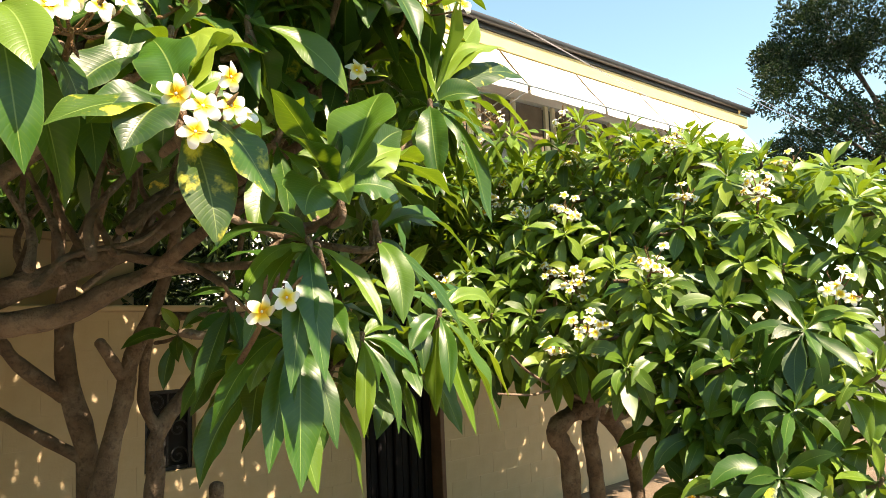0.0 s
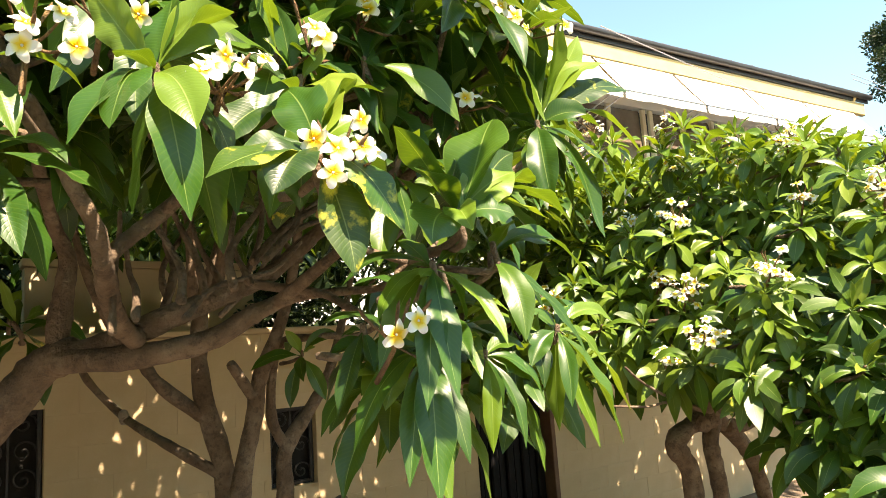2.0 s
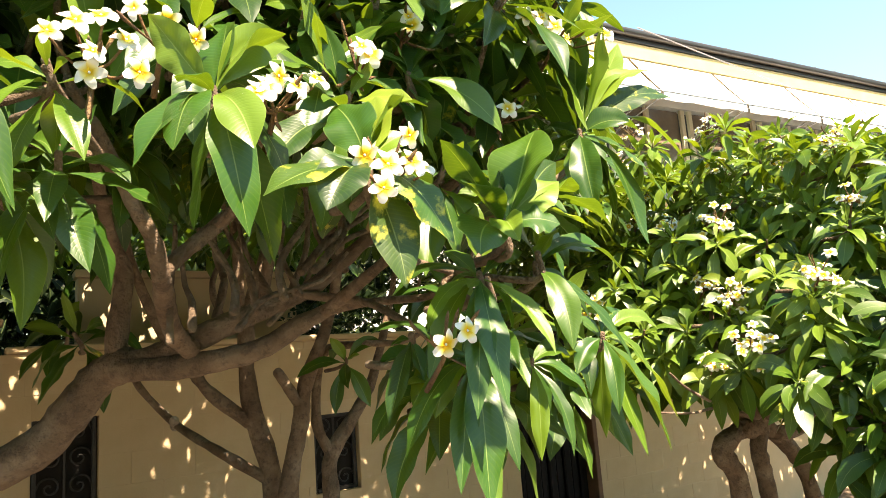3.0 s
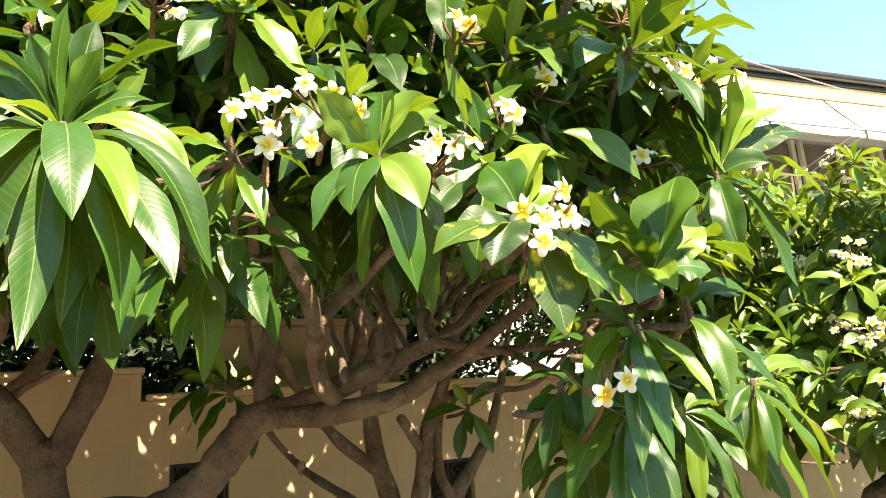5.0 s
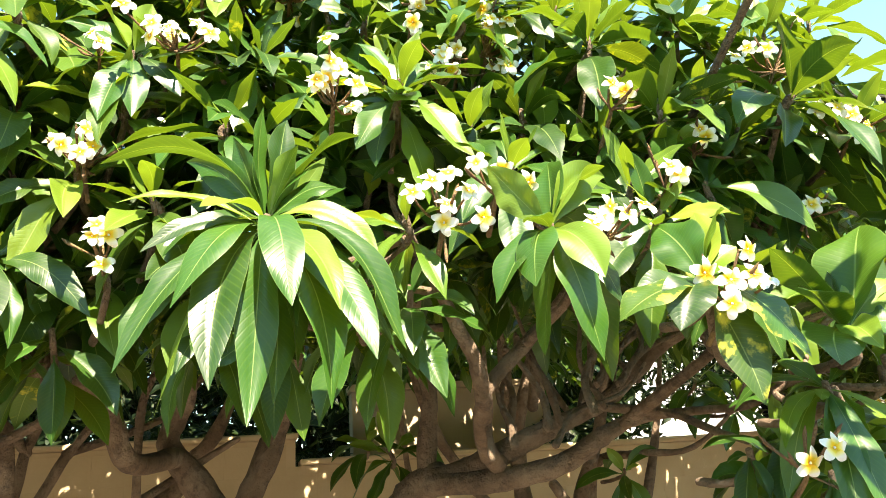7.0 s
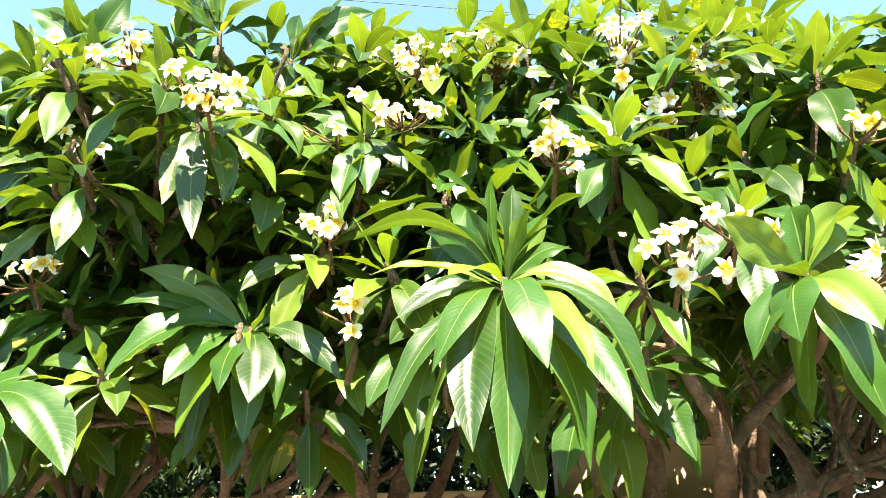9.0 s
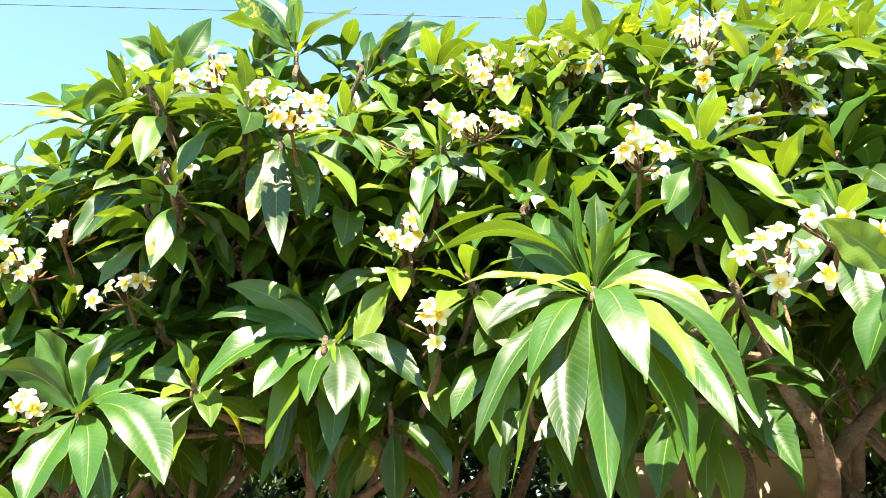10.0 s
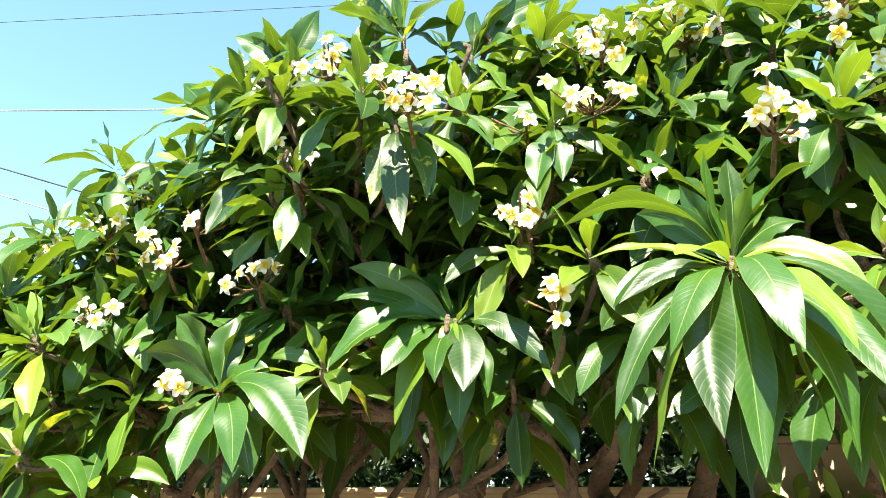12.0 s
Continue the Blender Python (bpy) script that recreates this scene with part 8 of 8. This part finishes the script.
    # leaf layers hidden behind the tree, added to shade the garden wall
    for x in np.arange(4.9, 9.0, 0.25):
        for y in np.arange(3.2, 5.3, 0.25):
            for z in (2.2, 2.4, 2.6):
                inner.append(((x + rng.uniform(-0.15, 0.15), y + rng.uniform(-0.15, 0.15), z + rng.uniform(-0.15, 0.15)), (0.0, 0.0, 1.0)))
    for x in np.arange(3.5, 5.5, 0.23):
        for y in np.arange(3.4, 5.05, 0.25):
            for z in (2.08, 2.34, 2.55):
                p = (x + rng.uniform(-0.12, 0.12), y + rng.uniform(-0.12, 0.12), z + rng.uniform(-0.1, 0.1))
                if not in_gap(p):
                    inner.append((p, (rng.uniform(-0.3, 0.3), 0.0, 1.0)))
    # the low shoots before its trunks, in the paler leaf to brighten them
    shoot(TREE_D, (2.780, 1.660, 1.476), (-0.45, -0.6, 0.75), 14, 0.25, 9000, spread=1.1, droop=1.2, fresh=0.25, green=LEAF_PALE)
    shoot(TREE_D, (2.780, 1.558, 1.262), (-0.45, -0.6, 0.75), 14, 0.25, 9001, spread=1.1, droop=1.2, fresh=0.25, green=LEAF_PALE)
    shoot(TREE_D, (2.780, 1.778, 1.339), (-0.45, -0.6, 0.75), 14, 0.25, 9002, spread=1.1, droop=1.2, fresh=0.25, green=LEAF_PALE)
    shoot(TREE_D, (2.780, 1.406, 1.434), (-0.45, -0.6, 0.75), 14, 0.25, 9003, spread=1.1, droop=1.2, fresh=0.25, green=LEAF_PALE)
    shoot(TREE_D, (2.780, 1.485, 1.126), (-0.45, -0.6, 0.75), 14, 0.25, 9004, spread=1.1, droop=1.2, fresh=0.25, green=LEAF_PALE)
    shoot(TREE_D, (2.780, 1.895, 1.583), (-0.45, -0.6, 0.75), 14, 0.25, 9006, spread=1.1, droop=1.2, fresh=0.25, green=LEAF_PALE)
    shoot(TREE_D, (2.850, 1.002, 1.325), (-0.45, -0.6, 0.75), 14, 0.25, 9010, spread=1.1, droop=1.2, fresh=0.25, green=LEAF_PALE)
    shoot(TREE_D, (2.950, 0.918, 1.382), (-0.45, -0.6, 0.75), 14, 0.25, 9011, spread=1.1, droop=1.2, fresh=0.25, green=LEAF_PALE)
    shoot(TREE_D, (2.850, 1.065, 1.093), (-0.45, -0.6, 0.75), 14, 0.25, 9012, spread=1.1, droop=1.2, fresh=0.25, green=LEAF_PALE)
    shoot(TREE_D, (2.950, 0.960, 1.171), (-0.45, -0.6, 0.75), 14, 0.25, 9013, spread=1.1, droop=1.2, fresh=0.25, green=LEAF_PALE)
    shoot(TREE_D, (2.850, 0.925, 1.005), (-0.45, -0.6, 0.75), 14, 0.25, 9014, spread=1.1, droop=1.2, fresh=0.25, green=LEAF_PALE)
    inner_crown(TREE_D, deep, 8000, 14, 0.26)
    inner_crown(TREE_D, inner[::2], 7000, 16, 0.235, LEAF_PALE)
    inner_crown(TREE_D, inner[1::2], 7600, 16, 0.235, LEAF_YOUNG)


gate_tree()
big_tree((31.0, 6.4, -0.47), 16.5, 5.0, 21)
